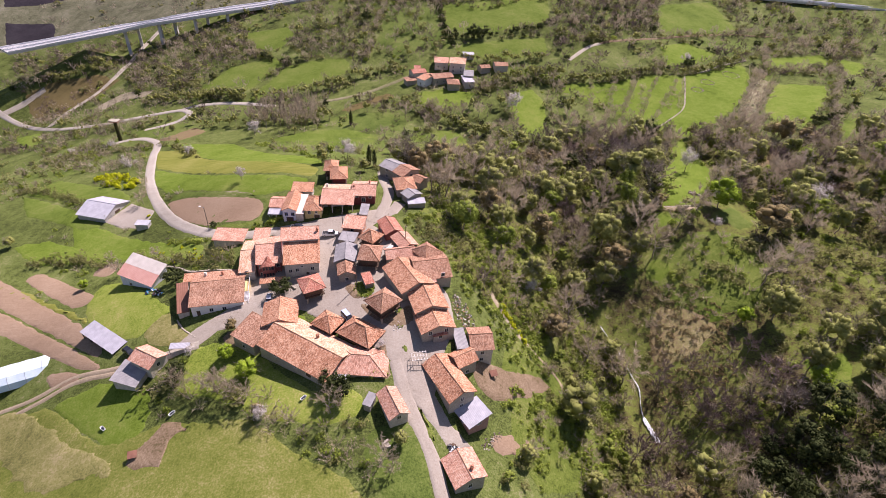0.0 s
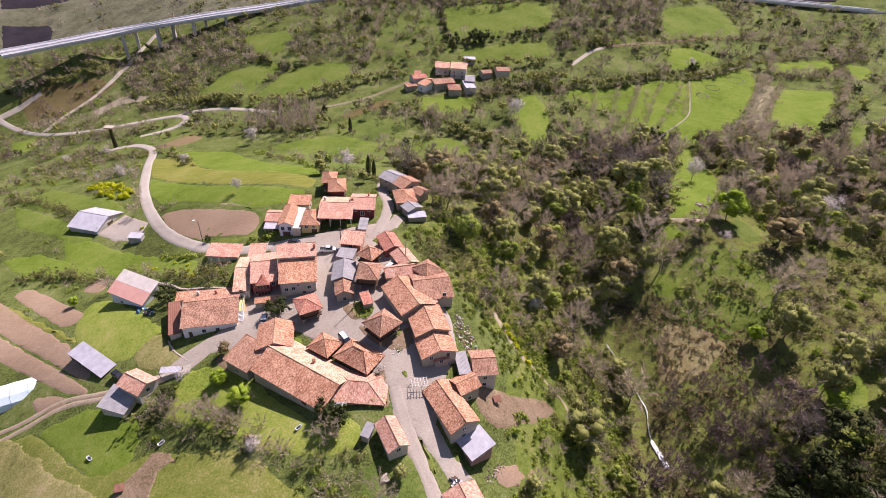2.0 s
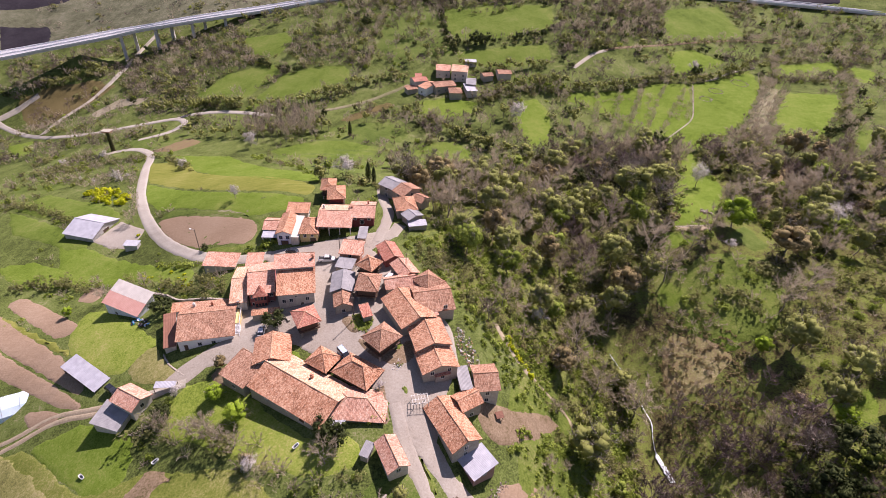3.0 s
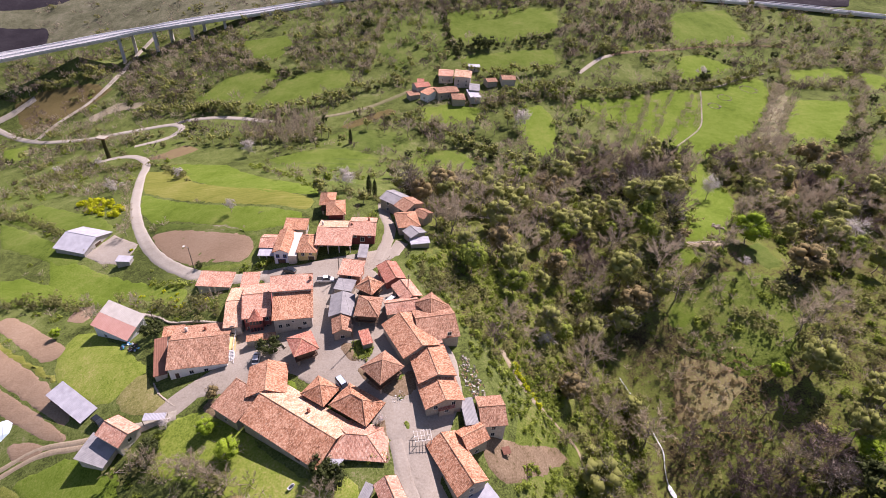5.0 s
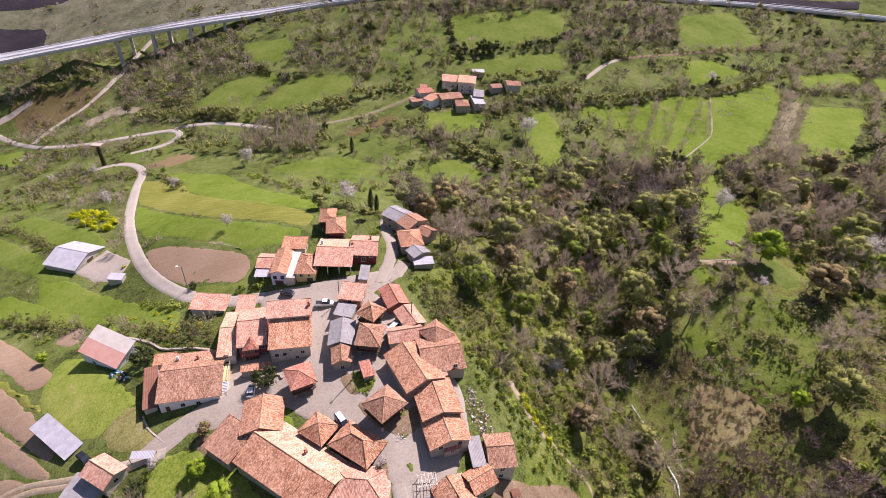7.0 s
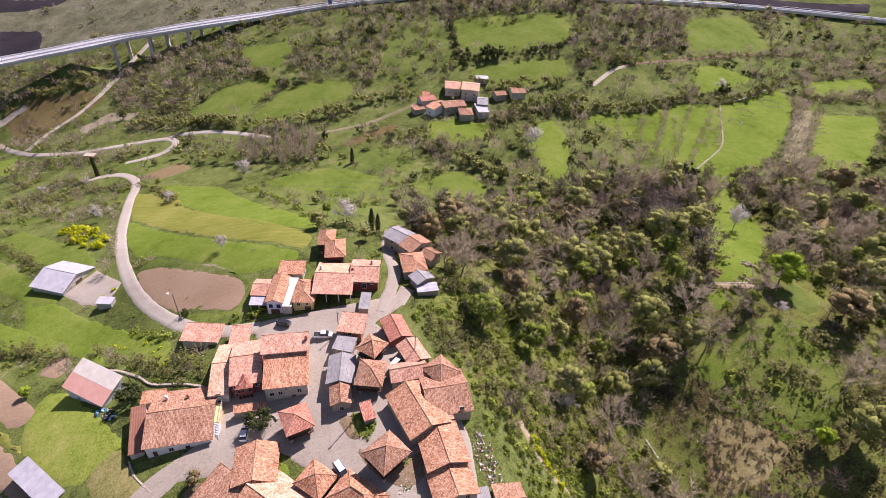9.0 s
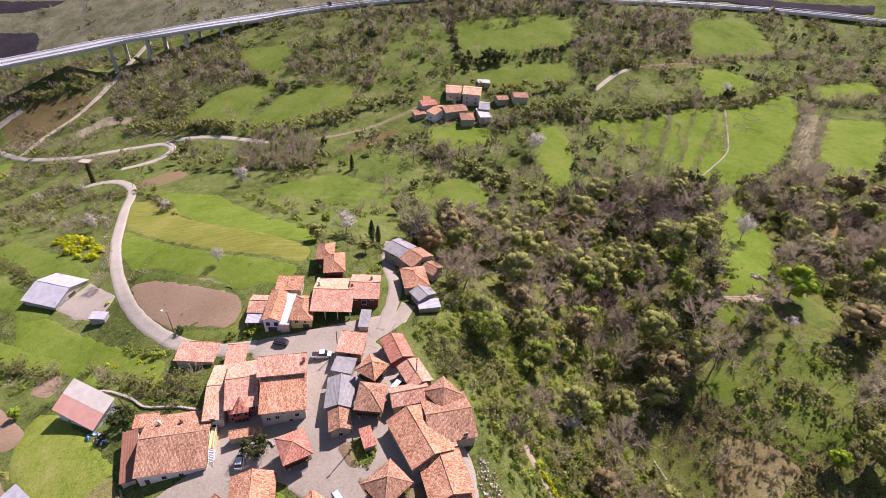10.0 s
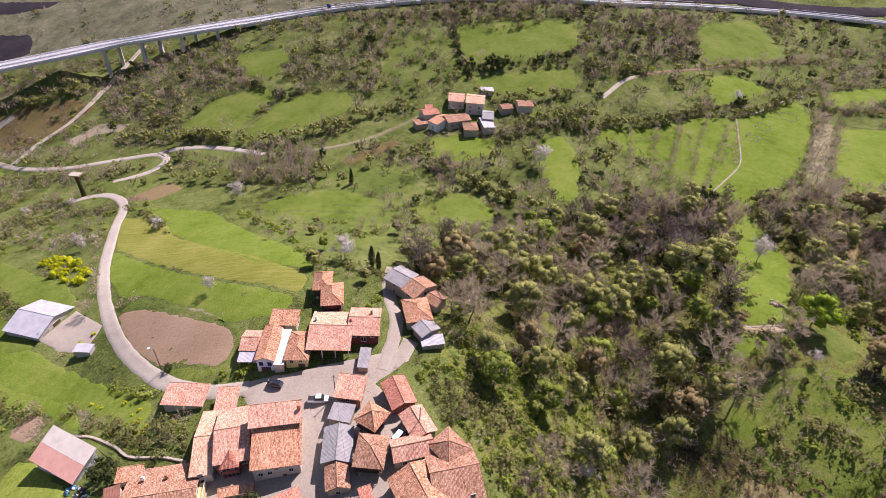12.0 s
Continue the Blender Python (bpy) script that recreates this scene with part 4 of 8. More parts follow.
drape("pasture", "grass", [(-14.0, 67.3), (-2.9, 70.7), (0.4, 61.8), (1.6, 52.7), (-10.6, 53.1), (-13.9, 59.7)], "rough green pasture with thin grass", "pasture", lift=0.162, clear=False)
drape("meadow", "meadow", [(-195.5, 195.6), (-168.0, 181.3), (-133.2, 161.1), (-139.1, 156.7), (-175.2, 172.0)], "green meadow bounded by hedges", "meadow", lift=0.164)
drape("pavement", "concrete", [(-59.4, 139.5), (-48.5, 141.8), (-19.8, 150.5), (-18.6, 155.5), (-14.3, 153.9), (-16.2, 147.4), (-23.5, 139.6), (-8.5, 124.9), (-3.4, 118.0), (3.1, 107.5), (4.8, 98.5), (2.4, 89.4), (0.6, 77.1), (-8.7, 75.4), (-11.1, 84.8), (-18.3, 90.3), (-26.6, 95.5), (-39.5, 102.4), (-47.3, 97.7), (-59.3, 95.6), (-62.5, 91.4), (-69.1, 87.6), (-71.2, 90.5), (-65.9, 97.4), (-56.2, 106.1), (-57.5, 115.5), (-51.9, 130.1)], "worn pale concrete paving", "pavement", lift=0.166, wobble=0.18)
drape("meadow", "lush", [(-24.5, 110.7), (-19.9, 112.4), (-18.4, 107.4), (-21.0, 105.7), (-22.9, 106.7)], "lush bright green spring meadow", "meadow", lift=0.168)
drape("meadow", "lush", [(-40.0, 101.5), (-34.7, 98.9), (-35.4, 95.6), (-39.1, 97.5)], "lush bright green spring meadow", "meadow", lift=0.170)
drape("pavement", "concrete", [(-134.6, 163.3), (-130.1, 175.9), (-115.9, 168.6), (-115.5, 163.7), (-116.6, 157.6), (-125.3, 158.9)], "worn pale concrete paving", "pavement", lift=0.172, wobble=0.18)
drape("ploughed_field", "plough", [(13.6, 72.3), (24.3, 77.8), (30.1, 76.3), (16.2, 68.0)], "ploughed field of bare brown soil", "field", lift=0.174)
drape("bank", "bankgreen", [(20.5, 103.2), (32.1, 107.5), (41.4, 100.2), (43.6, 89.4), (29.8, 82.2), (19.7, 82.7), (16.6, 87.1)], "steep bank of green brambles", "bank", lift=0.176, clear=False)
drape("bank", "bankgreen", [(20.6, 85.9), (38.9, 97.1), (49.5, 90.3), (51.8, 76.3), (27.9, 64.1), (20.0, 71.4)], "steep bank of green brambles", "bank", lift=0.178, clear=False)
drape("pavement", "concrete", [(-11.2, 84.8), (-3.6, 86.5), (-0.2, 78.9), (5.1, 71.4), (9.9, 68.1), (5.3, 64.9), (1.4, 69.1), (-3.4, 73.7), (-7.3, 77.7)], "worn pale concrete paving", "pavement", lift=0.180, wobble=0.18)
drape("grass_plot", "greenmix", [(-3.4, 72.9), (-2.1, 73.7), (1.9, 67.2), (1.1, 65.5)], "uneven green grass with weeds", "grass", lift=0.182, clear=False)
drape("bare_ground", "dirt", [(9.7, 90.0), (16.7, 91.9), (29.3, 97.4), (35.9, 97.1), (25.8, 87.3), (16.5, 81.8), (11.9, 81.8)], "bare trampled dirt", "dirt", lift=0.254)
drape("bare_ground", "dirt", [(-27.9, 109.6), (-26.3, 112.1), (-23.1, 110.3), (-21.0, 105.4), (-22.8, 103.8), (-26.3, 106.8)], "trodden dirt beside a garden", "dirt", lift=0.262, wobble=0.4, clear=False)
drape("grass_plot", "greenmix", [(-25.1, 112.1), (-20.1, 111.9), (-17.7, 108.2), (-18.9, 105.0), (-22.6, 105.1), (-24.6, 108.4)], "weedy garden grass between houses", "grass", lift=0.266, wobble=0.4, clear=False)
drape("bare_ground", "dirt", [(-21.6, 103.8), (-17.8, 102.3), (-12.1, 98.8), (-8.1, 104.2), (-6.0, 100.7), (-6.1, 96.6), (-9.6, 94.2), (-12.8, 94.7), (-17.6, 97.2), (-21.6, 100.8)], "dirt verge with weeds under a granary", "dirt", lift=0.270, wobble=0.4, clear=False)
drape("grass_plot", "greenmix", [(-12.8, 102.4), (-10.2, 103.0), (-9.3, 100.0), (-10.9, 98.1), (-12.6, 99.7)], "weeds beside a granary", "grass", lift=0.274, wobble=0.4, clear=False)
drape("grass_plot", "greenmix", [(-8.9, 89.6), (-7.5, 90.0), (-6.6, 88.1), (-7.2, 86.8), (-8.5, 87.5)], "small grass island by a fence", "grass", lift=0.278, wobble=0.4, clear=False)
drape("bare_ground", "dirt", [(-16.0, 87.4), (-13.4, 90.2), (-11.8, 89.0), (-11.2, 83.2), (-9.7, 79.9), (-13.6, 79.6), (-15.7, 81.9)], "dirt verge along a lane", "dirt", lift=0.282, wobble=0.4, clear=False)
drape("bare_ground", "dirt", [(-57.8, 94.1), (-53.3, 96.4), (-50.9, 95.4), (-51.7, 92.3), (-45.9, 89.1), (-49.1, 89.1), (-55.3, 90.4)], "dirt verge beside the farm", "dirt", lift=0.286, wobble=0.4, clear=False)
drape("quarry_bank", "slate", [(-475.8, 550.3), (-422.8, 550.8), (-414.7, 541.8), (-405.6, 521.4), (-428.7, 509.4), (-446.6, 503.7)], "dark bank of quarry waste", "quarry bank", lift=0.186)
drape("quarry_bank", "slate", [(-508.1, 601.6), (-422.2, 607.1), (-427.6, 595.1), (-456.1, 583.1), (-491.7, 575.7)], "dark bank of quarry waste", "quarry bank", lift=0.188)
# cut slope beyond the motorway, its shade put into the dark colour
drape("quarry_bank", "slate", [(122.7, 524.8), (231.0, 570.1), (367.4, 570.8), (376.2, 588.7), (239.0, 593.7), (126.8, 545.0)], "dark bank of quarry waste", "quarry bank", lift=0.190)
road("road", "asphalt", 3.5, [(-55.7, 138.2), (-64.2, 137.3), (-73.6, 139.1), (-83.5, 143.6), (-97.3, 153.2), (-110.3, 165.3), (-123.2, 181.2), (-136.9, 202.6), (-152.4, 232.8), (-161.0, 253.0), (-170.4, 264.2), (-180.8, 270.1), (-191.3, 270.2), (-200.0, 266.0)], "narrow bleached asphalt lane", "road")
road("road", "asphalt", 3.4, [(-384.3, 387.8), (-357.2, 377.6), (-340.4, 369.3), (-315.0, 352.6), (-280.5, 332.5), (-239.4, 317.2), (-209.9, 314.8), (-183.2, 314.9), (-174.0, 312.8), (-167.4, 305.3), (-169.3, 294.8), (-176.8, 289.1), (-187.0, 285.8)], "narrow bleached asphalt lane", "road")
road("road", "asphalt", 3.2, [(-178.8, 313.5), (-169.7, 317.9), (-150.7, 316.7), (-130.4, 310.5), (-110.4, 302.6)], "narrow bleached asphalt lane", "road")
road("path", "stony", 2.4, [(-110.4, 302.6), (-84.1, 304.9), (-59.1, 314.4), (-40.7, 329.3), (-31.2, 338.2)], "narrow earth track to the hamlet", "path")
road("track", "gravel", 5.0, [(-299.1, 345.8), (-299.5, 370.7), (-289.0, 391.9), (-285.1, 414.5), (-284.3, 431.2), (-284.2, 447.0), (-284.8, 466.5), (-282.2, 500.4)], "pale gravel track", "track")
road("track", "gravel", 4.0, [(-362.4, 379.9), (-350.5, 390.9), (-341.7, 401.1), (-338.8, 404.6)], "pale gravel track", "track")
road("lane", "concrete", 3.0, [(-22.8, 143.9), (-21.3, 153.5), (-21.3, 162.1), (-23.9, 169.5), (-26.1, 178.7), (-26.4, 190.3)], "narrow concrete village lane", "lane")
road("lane", "concrete", 2.6, [(-9.8, 85.0), (-6.9, 77.7), (-4.7, 72.7), (-1.5, 67.1), (1.1, 62.5), (2.9, 57.6), (4.8, 51.8)], "narrow concrete village lane", "lane")
road("path", "dirtpath", 0.6, [(-119.8, 76.8), (-105.8, 81.1), (-96.5, 85.6), (-85.1, 86.4), (-76.7, 87.8)], "narrow earth track", "path")
road("path", "dirtpath", 0.6, [(-117.5, 73.5), (-104.1, 79.7), (-94.8, 84.2), (-84.3, 85.0), (-75.1, 86.4)], "narrow earth track", "path")
road("track", "gravel", 2.0, [(-62.9, 91.6), (-66.9, 90.3), (-70.3, 88.8), (-74.7, 88.1), (-78.6, 86.4), (-83.1, 83.6)], "pale gravel track", "track")
road("track", "gravel", 2.2, [(77.1, 363.9), (93.2, 384.6), (103.2, 392.4)], "pale gravel track", "track")
road("path", "dirt", 1.8, [(103.2, 392.4), (113.2, 398.4), (154.6, 416.5), (221.3, 454.9), (265.3, 469.3)], "dull earth farm track", "path")
road("path", "bracken", 2.5, [(170.0, 251.0), (155.0, 233.0), (142.0, 214.0), (137.0, 203.0)], "narrow earth track", "path")
road("path", "dirtpath", 1.4, [(86.5, 179.6), (92.0, 178.8), (101.5, 179.8)], "narrow earth track", "path")
road("path", "dirtpath", 0.8, [(15.4, 116.6), (19.5, 110.5), (24.0, 106.5), (32.1, 103.0), (37.5, 100.0), (40.0, 91.0)], "narrow earth track", "path")


# ---- the village ----
house("house", -63.80, 109.80, 15.2, 14.68, 15.40, -1.60, 3.9, "ga", 2.6, "brown", "white", "white two-storey house with brown tile roof and outside stairs", "house", group="village houses", windows=(('s', -0.25, 1.3), ('s', 0.25, 1.3), ('s', -0.75, 0.0, {'door': True, 'h': 2.0}), ('e', -0.5, 1.2), ('e', 0.0, 1.2), ('e', 0.5, 1.2), ('e', 0.2, 3.0)), chimneys=((-0.55, 0.55), (0.1, 0.5)))
house("shed", -73.66, 106.67, 24.6, 3.18, 12.56, -4.20, 2.6, "sb", 1.0, "darkbrown", "plaster", "plastered shed with rusty brown sheet roof", "shed")
house("shed", -74.37, 115.52, 15.0, 5.51, 3.48, -3.81, 2.5, "sb", 0.5, "orange", "plaster", "plastered shed with weathered orange clay tile roof", "shed")
house("house", -92.80, 119.80, -20.0, 14.00, 7.40, -7.40, 4.6, "sb", 3.6, "pinkmetal", "whiteblue", "pale blue-white house with pink sheet roof", "house", group="village houses", windows=(('s', -0.4, 1.2), ('s', 0.2, 0.0, {'door': True, 'h': 2.0}), ('e', 0.0, 1.2)), roof2='pale_sheet')
house("barn", -138.75, 170.82, -9.0, 13.09, 14.90, -18.30, 3.3, "ga", 2.6, "greymetal", "block", "concrete block barn with grey sheet metal roof", "barn", windows=(('e', 0.0, 0.0, {'door': True, 'w': 3.0, 'h': 3.0}),), roof2='whitemetal')
house("shed", -115.20, 157.94, 3.1, 5.14, 3.24, -15.27, 2.4, "sb", 0.3, "whitemetal", "block", "concrete block shed with light grey sheet roof", "shed")
house("house", -42.00, 120.21, 13.4, 10.64, 10.01, 4.60, 6.7, "sb", 2.2, "orange", "plaster", "plastered house with weathered orange clay tile roof", "house", group="village houses", windows=(('s', -0.7, 2.6), ('s', -0.3, 2.8), ('s', 0.3, 0.2, {'door': True, 'h': 2.1}), ('s', 0.6, 3.0), ('s', 0.0, 4.3, {'w': 0.6, 'h': 0.5})))
house("house", -43.73, 125.80, 13.4, 11.44, 5.13, 7.40, 9.0, "sb", 1.4, "salmon", "plaster", "plastered house with salmon clay tile roof", "house", group="village houses", windows=(), chimneys=((0.9, 0.2),))
house("house", -53.02, 123.37, 16.0, 7.60, 14.23, 2.80, 5.9, "ga", 2.4, "salmon", "redwall", "oxblood red house with glazed gallery and salmon tile roof", "house", group="village houses", windows=(('s', -0.7, 0.6), ('s', -0.7, 3.4), ('s', 0.75, 0.6), ('s', 0.75, 3.4)))
house("house", -58.80, 122.07, 12.7, 4.85, 16.42, 1.00, 4.9, "ga", 2.2, "pale", "plaster", "plastered house with pale lichen-covered tile roof", "house", group="village houses", windows=(('s', 0.0, 0.9), ('e', 0.0, 0.9), ('w', -0.3, 0.9), ('s', 0.0, 3.3), ('e', 0.0, 3.3), ('w', -0.3, 3.3)))
house("shed", -48.62, 111.86, 16.2, 7.46, 1.92, 0.50, 2.0, "sb", 0.4, "orange", "stone", "rubble stone shed with weathered orange clay tile roof", "shed")
# roof2: lichened far slope, made paler still to paint in the sunlight on it
house("barn", -32.10, 87.40, -27.3, 22.20, 13.00, 0.80, 2.2, "ga", 2.6, "orange", "stone", "long stone farmhouse with weathered orange and lichen-pale clay tile roof", "barn", windows=(('s', -0.5, 1.0, {'h': 0.7}), ('s', 0.1, 1.0, {'h': 0.7}), ('s', 0.5, 0.2, {'door': True, 'w': 1.6, 'h': 1.9})), chimneys=((0.1, 0.4),), roof2='pale')
house("barn", -18.30, 84.30, 0.0, 14.00, 9.50, 0.70, 2.2, "hip", 2.0, "salmon", "stone", "rubble stone barn wing with salmon clay tile roof", "barn")
house("house", -42.00, 97.60, 13.5, 9.20, 9.20, 1.70, 4.1, "gp", 2.1, "orange", "white", "white plastered house with weathered orange clay tile roof", "house", group="village houses", windows=(('s', 0.0, 1.0), ('e', 0.0, 1.0), ('w', -0.3, 1.0)))
house("house", -47.60, 91.90, -27.3, 8.20, 8.00, 0.00, 3.9, "sb", 1.9, "brown", "stone", "rubble stone house with brown weathered clay tile roof", "house", group="village houses", windows=(('s', 0.0, 1.0), ('w', -0.3, 1.0)))
house("granary", -36.05, 107.41, 31.9, 6.38, 7.11, 4.44, 5.0, "py", 1.7, "red", "wood", "raised timber granary on stone pillars with red tile hip roof", "granary", group="village granaries")
house("granary", -28.70, 95.20, -26.8, 6.90, 6.40, 2.30, 5.1, "py", 2.2, "orange", "wood", "raised timber granary on stone pillars with orange tile hip roof", "granary", group="village granaries")
house("granary", -19.60, 92.30, -27.4, 10.63, 7.46, 2.40, 4.0, "hip", 2.6, "orange", "wood", "raised timber granary on stone pillars with orange tile hip roof", "granary", group="village granaries")
house("granary", -14.77, 99.55, -40.5, 7.09, 7.72, 7.21, 4.4, "py", 2.6, "brown", "wood", "raised timber granary on stone pillars with brown tile hip roof", "granary", group="village granaries")
house("house", -3.39, 102.95, 20.8, 9.55, 10.25, 5.88, 2.2, "gp", 1.9, "orange", "stone", "rubble stone house with weathered orange clay tile roof", "house", group="village houses", windows=(('s', -0.5, 1.0), ('s', 0.5, 1.0), ('e', 0.0, 1.0), ('w', -0.3, 1.0)))
house("house", -1.04, 96.15, 21.7, 9.53, 8.49, 4.67, 2.2, "gp", 1.9, "orange", "stone", "rubble stone house with weathered orange clay tile roof", "house", group="village houses", windows=(('s', -0.5, 1.0), ('s', 0.5, 1.0), ('e', 0.0, 1.0), ('w', -0.3, 1.0)))
house("house", 0.58, 93.11, 21.4, 4.03, 2.32, 3.34, 2.2, "sb", 0.5, "red", "stone", "rubble stone house with red clay tile roof", "house", group="village houses", windows=(('s', 0.0, 1.0), ('e', 0.0, 1.0), ('w', -0.3, 1.0)))
house("house", -9.36, 111.12, 32.6, 10.31, 13.02, 6.75, 2.3, "gp", 2.2, "orange", "stone", "rubble stone house with weathered orange clay tile roof", "house", group="village houses", windows=(('s', -0.5, 1.0), ('s', 0.5, 1.0), ('e', 0.0, 1.0), ('w', -0.3, 1.0)))
house("house", -3.49, 116.31, 16.8, 10.63, 12.38, 6.68, 2.2, "ga", 2.2, "brown", "stone", "rubble stone house with brown weathered clay tile roof", "house", group="village houses", windows=(('s', 0.5, 2.6), ('e', 0.0, 2.6)))
house("house", -3.80, 110.38, 25.7, 4.42, 3.91, 6.42, 3.4, "sb", 0.7, "salmon", "stone", "rubble stone house with salmon clay tile roof", "house", group="village houses", windows=(('s', 0.0, 1.0), ('e', 0.0, 1.0), ('w', -0.3, 1.0)))
house("house", -12.74, 121.33, 18.5, 9.27, 5.70, 6.92, 3.1, "ga", 1.6, "salmon", "stone", "rubble stone house with salmon clay tile roof", "house", group="village houses", windows=(('s', -0.5, 1.0), ('s', 0.5, 1.0), ('e', 0.0, 1.0), ('w', -0.3, 1.0)))
house("granary", -4.87, 121.73, -44.0, 7.14, 6.76, 7.80, 2.5, "py", 2.2, "brown", "wood", "raised timber granary on stone pillars with brown tile hip roof", "granary", group="village granaries")
house("house", -17.44, 135.31, 27.4, 6.31, 8.58, 6.73, 3.3, "gp", 1.3, "red", "redwall", "oxblood red house with red clay tile roof", "house", group="village houses", windows=(('s', 0.0, 1.0), ('e', 0.0, 1.0), ('w', -0.3, 1.0)))
house("house", -12.08, 127.47, 33.1, 6.15, 7.81, 6.99, 3.3, "gp", 1.2, "salmon", "stone", "rubble stone house with salmon clay tile roof", "house", group="village houses", windows=(('s', 0.0, 1.0), ('e', 0.0, 1.0), ('w', -0.3, 1.0)))
house("granary", -22.42, 127.52, -27.2, 5.99, 6.09, 7.79, 5.4, "py", 2.2, "orange", "wood", "raised timber granary on stone pillars with orange tile hip roof", "granary", group="village granaries")
house("house", -29.01, 135.52, -2.9, 6.87, 6.70, 6.80, 5.7, "sb", 0.7, "salmon", "brick", "brick-red house with salmon clay tile roof", "house", group="village houses", windows=(('s', 0.0, 0.9), ('e', 0.0, 0.9), ('w', -0.3, 0.9), ('s', 0.0, 3.3), ('e', 0.0, 3.3), ('w', -0.3, 3.3)))
house("shed", -29.78, 129.42, -7.8, 5.32, 4.77, 5.60, 5.1, "sb", 0.4, "fibre", "stone", "rubble stone shed with grey fibre-cement roof", "shed")
house("house", -29.10, 121.73, 7.4, 6.69, 8.89, 4.87, 4.0, "gp", 1.4, "fibre", "stone", "rubble stone house with grey fibre-cement roof", "house", group="village houses", windows=(('s', 0.0, 1.0), ('e', 0.0, 1.0), ('w', -0.3, 1.0)))
house("house", -27.63, 114.44, 15.1, 5.21, 5.60, 4.69, 4.4, "gp", 1.2, "brown", "stone", "rubble stone house with brown weathered clay tile roof", "house", group="village houses", windows=(('s', 0.0, 1.0), ('e', 0.0, 1.0), ('w', -0.3, 1.0)))
house("granary", -21.31, 119.24, -0.3, 6.66, 7.94, 7.66, 5.0, "py", 2.0, "brown", "wood", "raised timber granary on stone pillars with brown tile hip roof", "granary", group="village granaries")
house("shed", -20.70, 110.50, 25.6, 2.79, 4.60, 4.94, 2.2, "sb", 0.6, "red", "stone", "rubble stone shed with red clay tile roof", "shed")
house("shed", -58.20, 150.70, 5.0, 5.90, 7.40, 3.10, 3.9, "ga", 1.3, "salmon", "plaster", "plastered shed with salmon clay tile roof", "shed", windows=(('w', 0.0, 1.0),))
house("shed", -57.70, 145.70, 5.0, 5.40, 3.60, 2.30, 2.6, "sb", 0.6, "whitemetal", "plaster", "open-fronted lean-to with light grey sheet roof", "shed", porch=2.2)
house("house", -52.90, 148.70, 5.0, 5.20, 12.40, 5.00, 5.2, "gp", 1.1, "orange", "whiteblue", "pale blue-white rendered house with weathered orange clay tile roof", "house", group="village houses", trim=BLUEPAINT, windows=(('s', -0.5, 2.9), ('s', 0.5, 2.9), ('s', 0.0, 0.1, {'door': True, 'w': 2.2, 'h': 2.1}), ('w', -0.3, 2.9)))
house("shed", -49.40, 148.00, 5.0, 2.90, 11.40, 4.30, 4.4, "sb", 0.9, "pale_sheet", "plaster", "narrow plastered passage under a pale sheet roof", "shed")
house("house", -51.40, 157.20, 5.0, 7.60, 5.40, 5.60, 5.0, "sb", 0.9, "orange", "plaster", "plastered back house with weathered orange clay tile roof", "house", group="village houses", windows=(('e', 0.0, 2.0),))
house("house", -45.10, 148.60, 5.0, 6.40, 10.00, 5.00, 4.6, "hip", 1.6, "orange", "yellow", "ochre yellow house with weathered orange hipped tile roof", "house", group="village houses", windows=(('s', -0.45, 2.4), ('s', 0.45, 0.1, {'door': True, 'w': 1.8, 'h': 2.1}), ('s', 0.4, 2.7, {'w': 0.7, 'h': 0.8})))
house("house", -37.70, 153.80, 5.0, 11.40, 14.20, 6.20, 5.0, "ga", 2.0, "salmon", "plaster", "plastered house with a deep open porch and salmon clay tile roof", "house", group="village houses", porch=3.6, windows=(('s', -0.6, 0.1, {'door': True, 'w': 1.4, 'h': 2.1}), ('s', 0.0, 2.6), ('s', 0.5, 2.6), ('s', 0.5, 0.1, {'door': True, 'w': 1.4, 'h': 2.1})), chimneys=((-0.75, 0.3), (0.9, 0.2)), roof2='pale')
house("house", -29.30, 157.00, 5.0, 8.60, 10.60, 7.30, 4.9, "ga", 1.7, "salmon", "darkred", "dark red house with salmon clay tile roof", "house", group="village houses", windows=(('s', 0.0, 1.6, {'w': 1.2, 'h': 1.6}), ('s', -0.6, 3.2), ('s', 0.6, 3.2)), chimneys=((0.4, 0.3),), trim=TRIM)
house("shed", -27.51, 145.85, 2.0, 2.91, 6.27, 5.50, 2.5, "sb", 0.5, "fibre", "stone", "rubble stone shed with grey fibre-cement roof", "shed")
house("granary", -44.29, 171.70, 9.0, 5.49, 8.43, 7.57, 4.3, "hip", 1.8, "orange", "wood", "raised timber granary on stone pillars with orange tile hip roof", "granary", group="village granaries")
house("granary", -40.27, 166.12, 12.3, 6.50, 9.54, 7.84, 3.8, "hip", 1.8, "orange", "darkred", "raised timber granary on stone pillars with orange tile hip roof", "granary", group="village granaries")
house("house", -21.69, 177.14, -32.9, 7.51, 8.26, 7.00, 4.7, "ga", 1.3, "fibre", "stone", "rubble stone house with grey fibre-cement roof", "house", group="village houses", windows=(('s', 0.0, 0.9), ('e', 0.0, 0.9), ('w', -0.3, 0.9), ('s', 0.0, 3.3), ('e', 0.0, 3.3), ('w', -0.3, 3.3)))
house("house", -16.06, 172.78, -41.2, 6.05, 9.26, 7.20, 4.7, "ga", 1.6, "brown", "stone", "rubble stone house with brown weathered clay tile roof", "house", group="village houses", windows=(('s', 0.0, 0.9), ('e', 0.0, 0.9), ('w', -0.3, 0.9), ('s', 0.0, 3.3), ('e', 0.0, 3.3), ('w', -0.3, 3.3)))
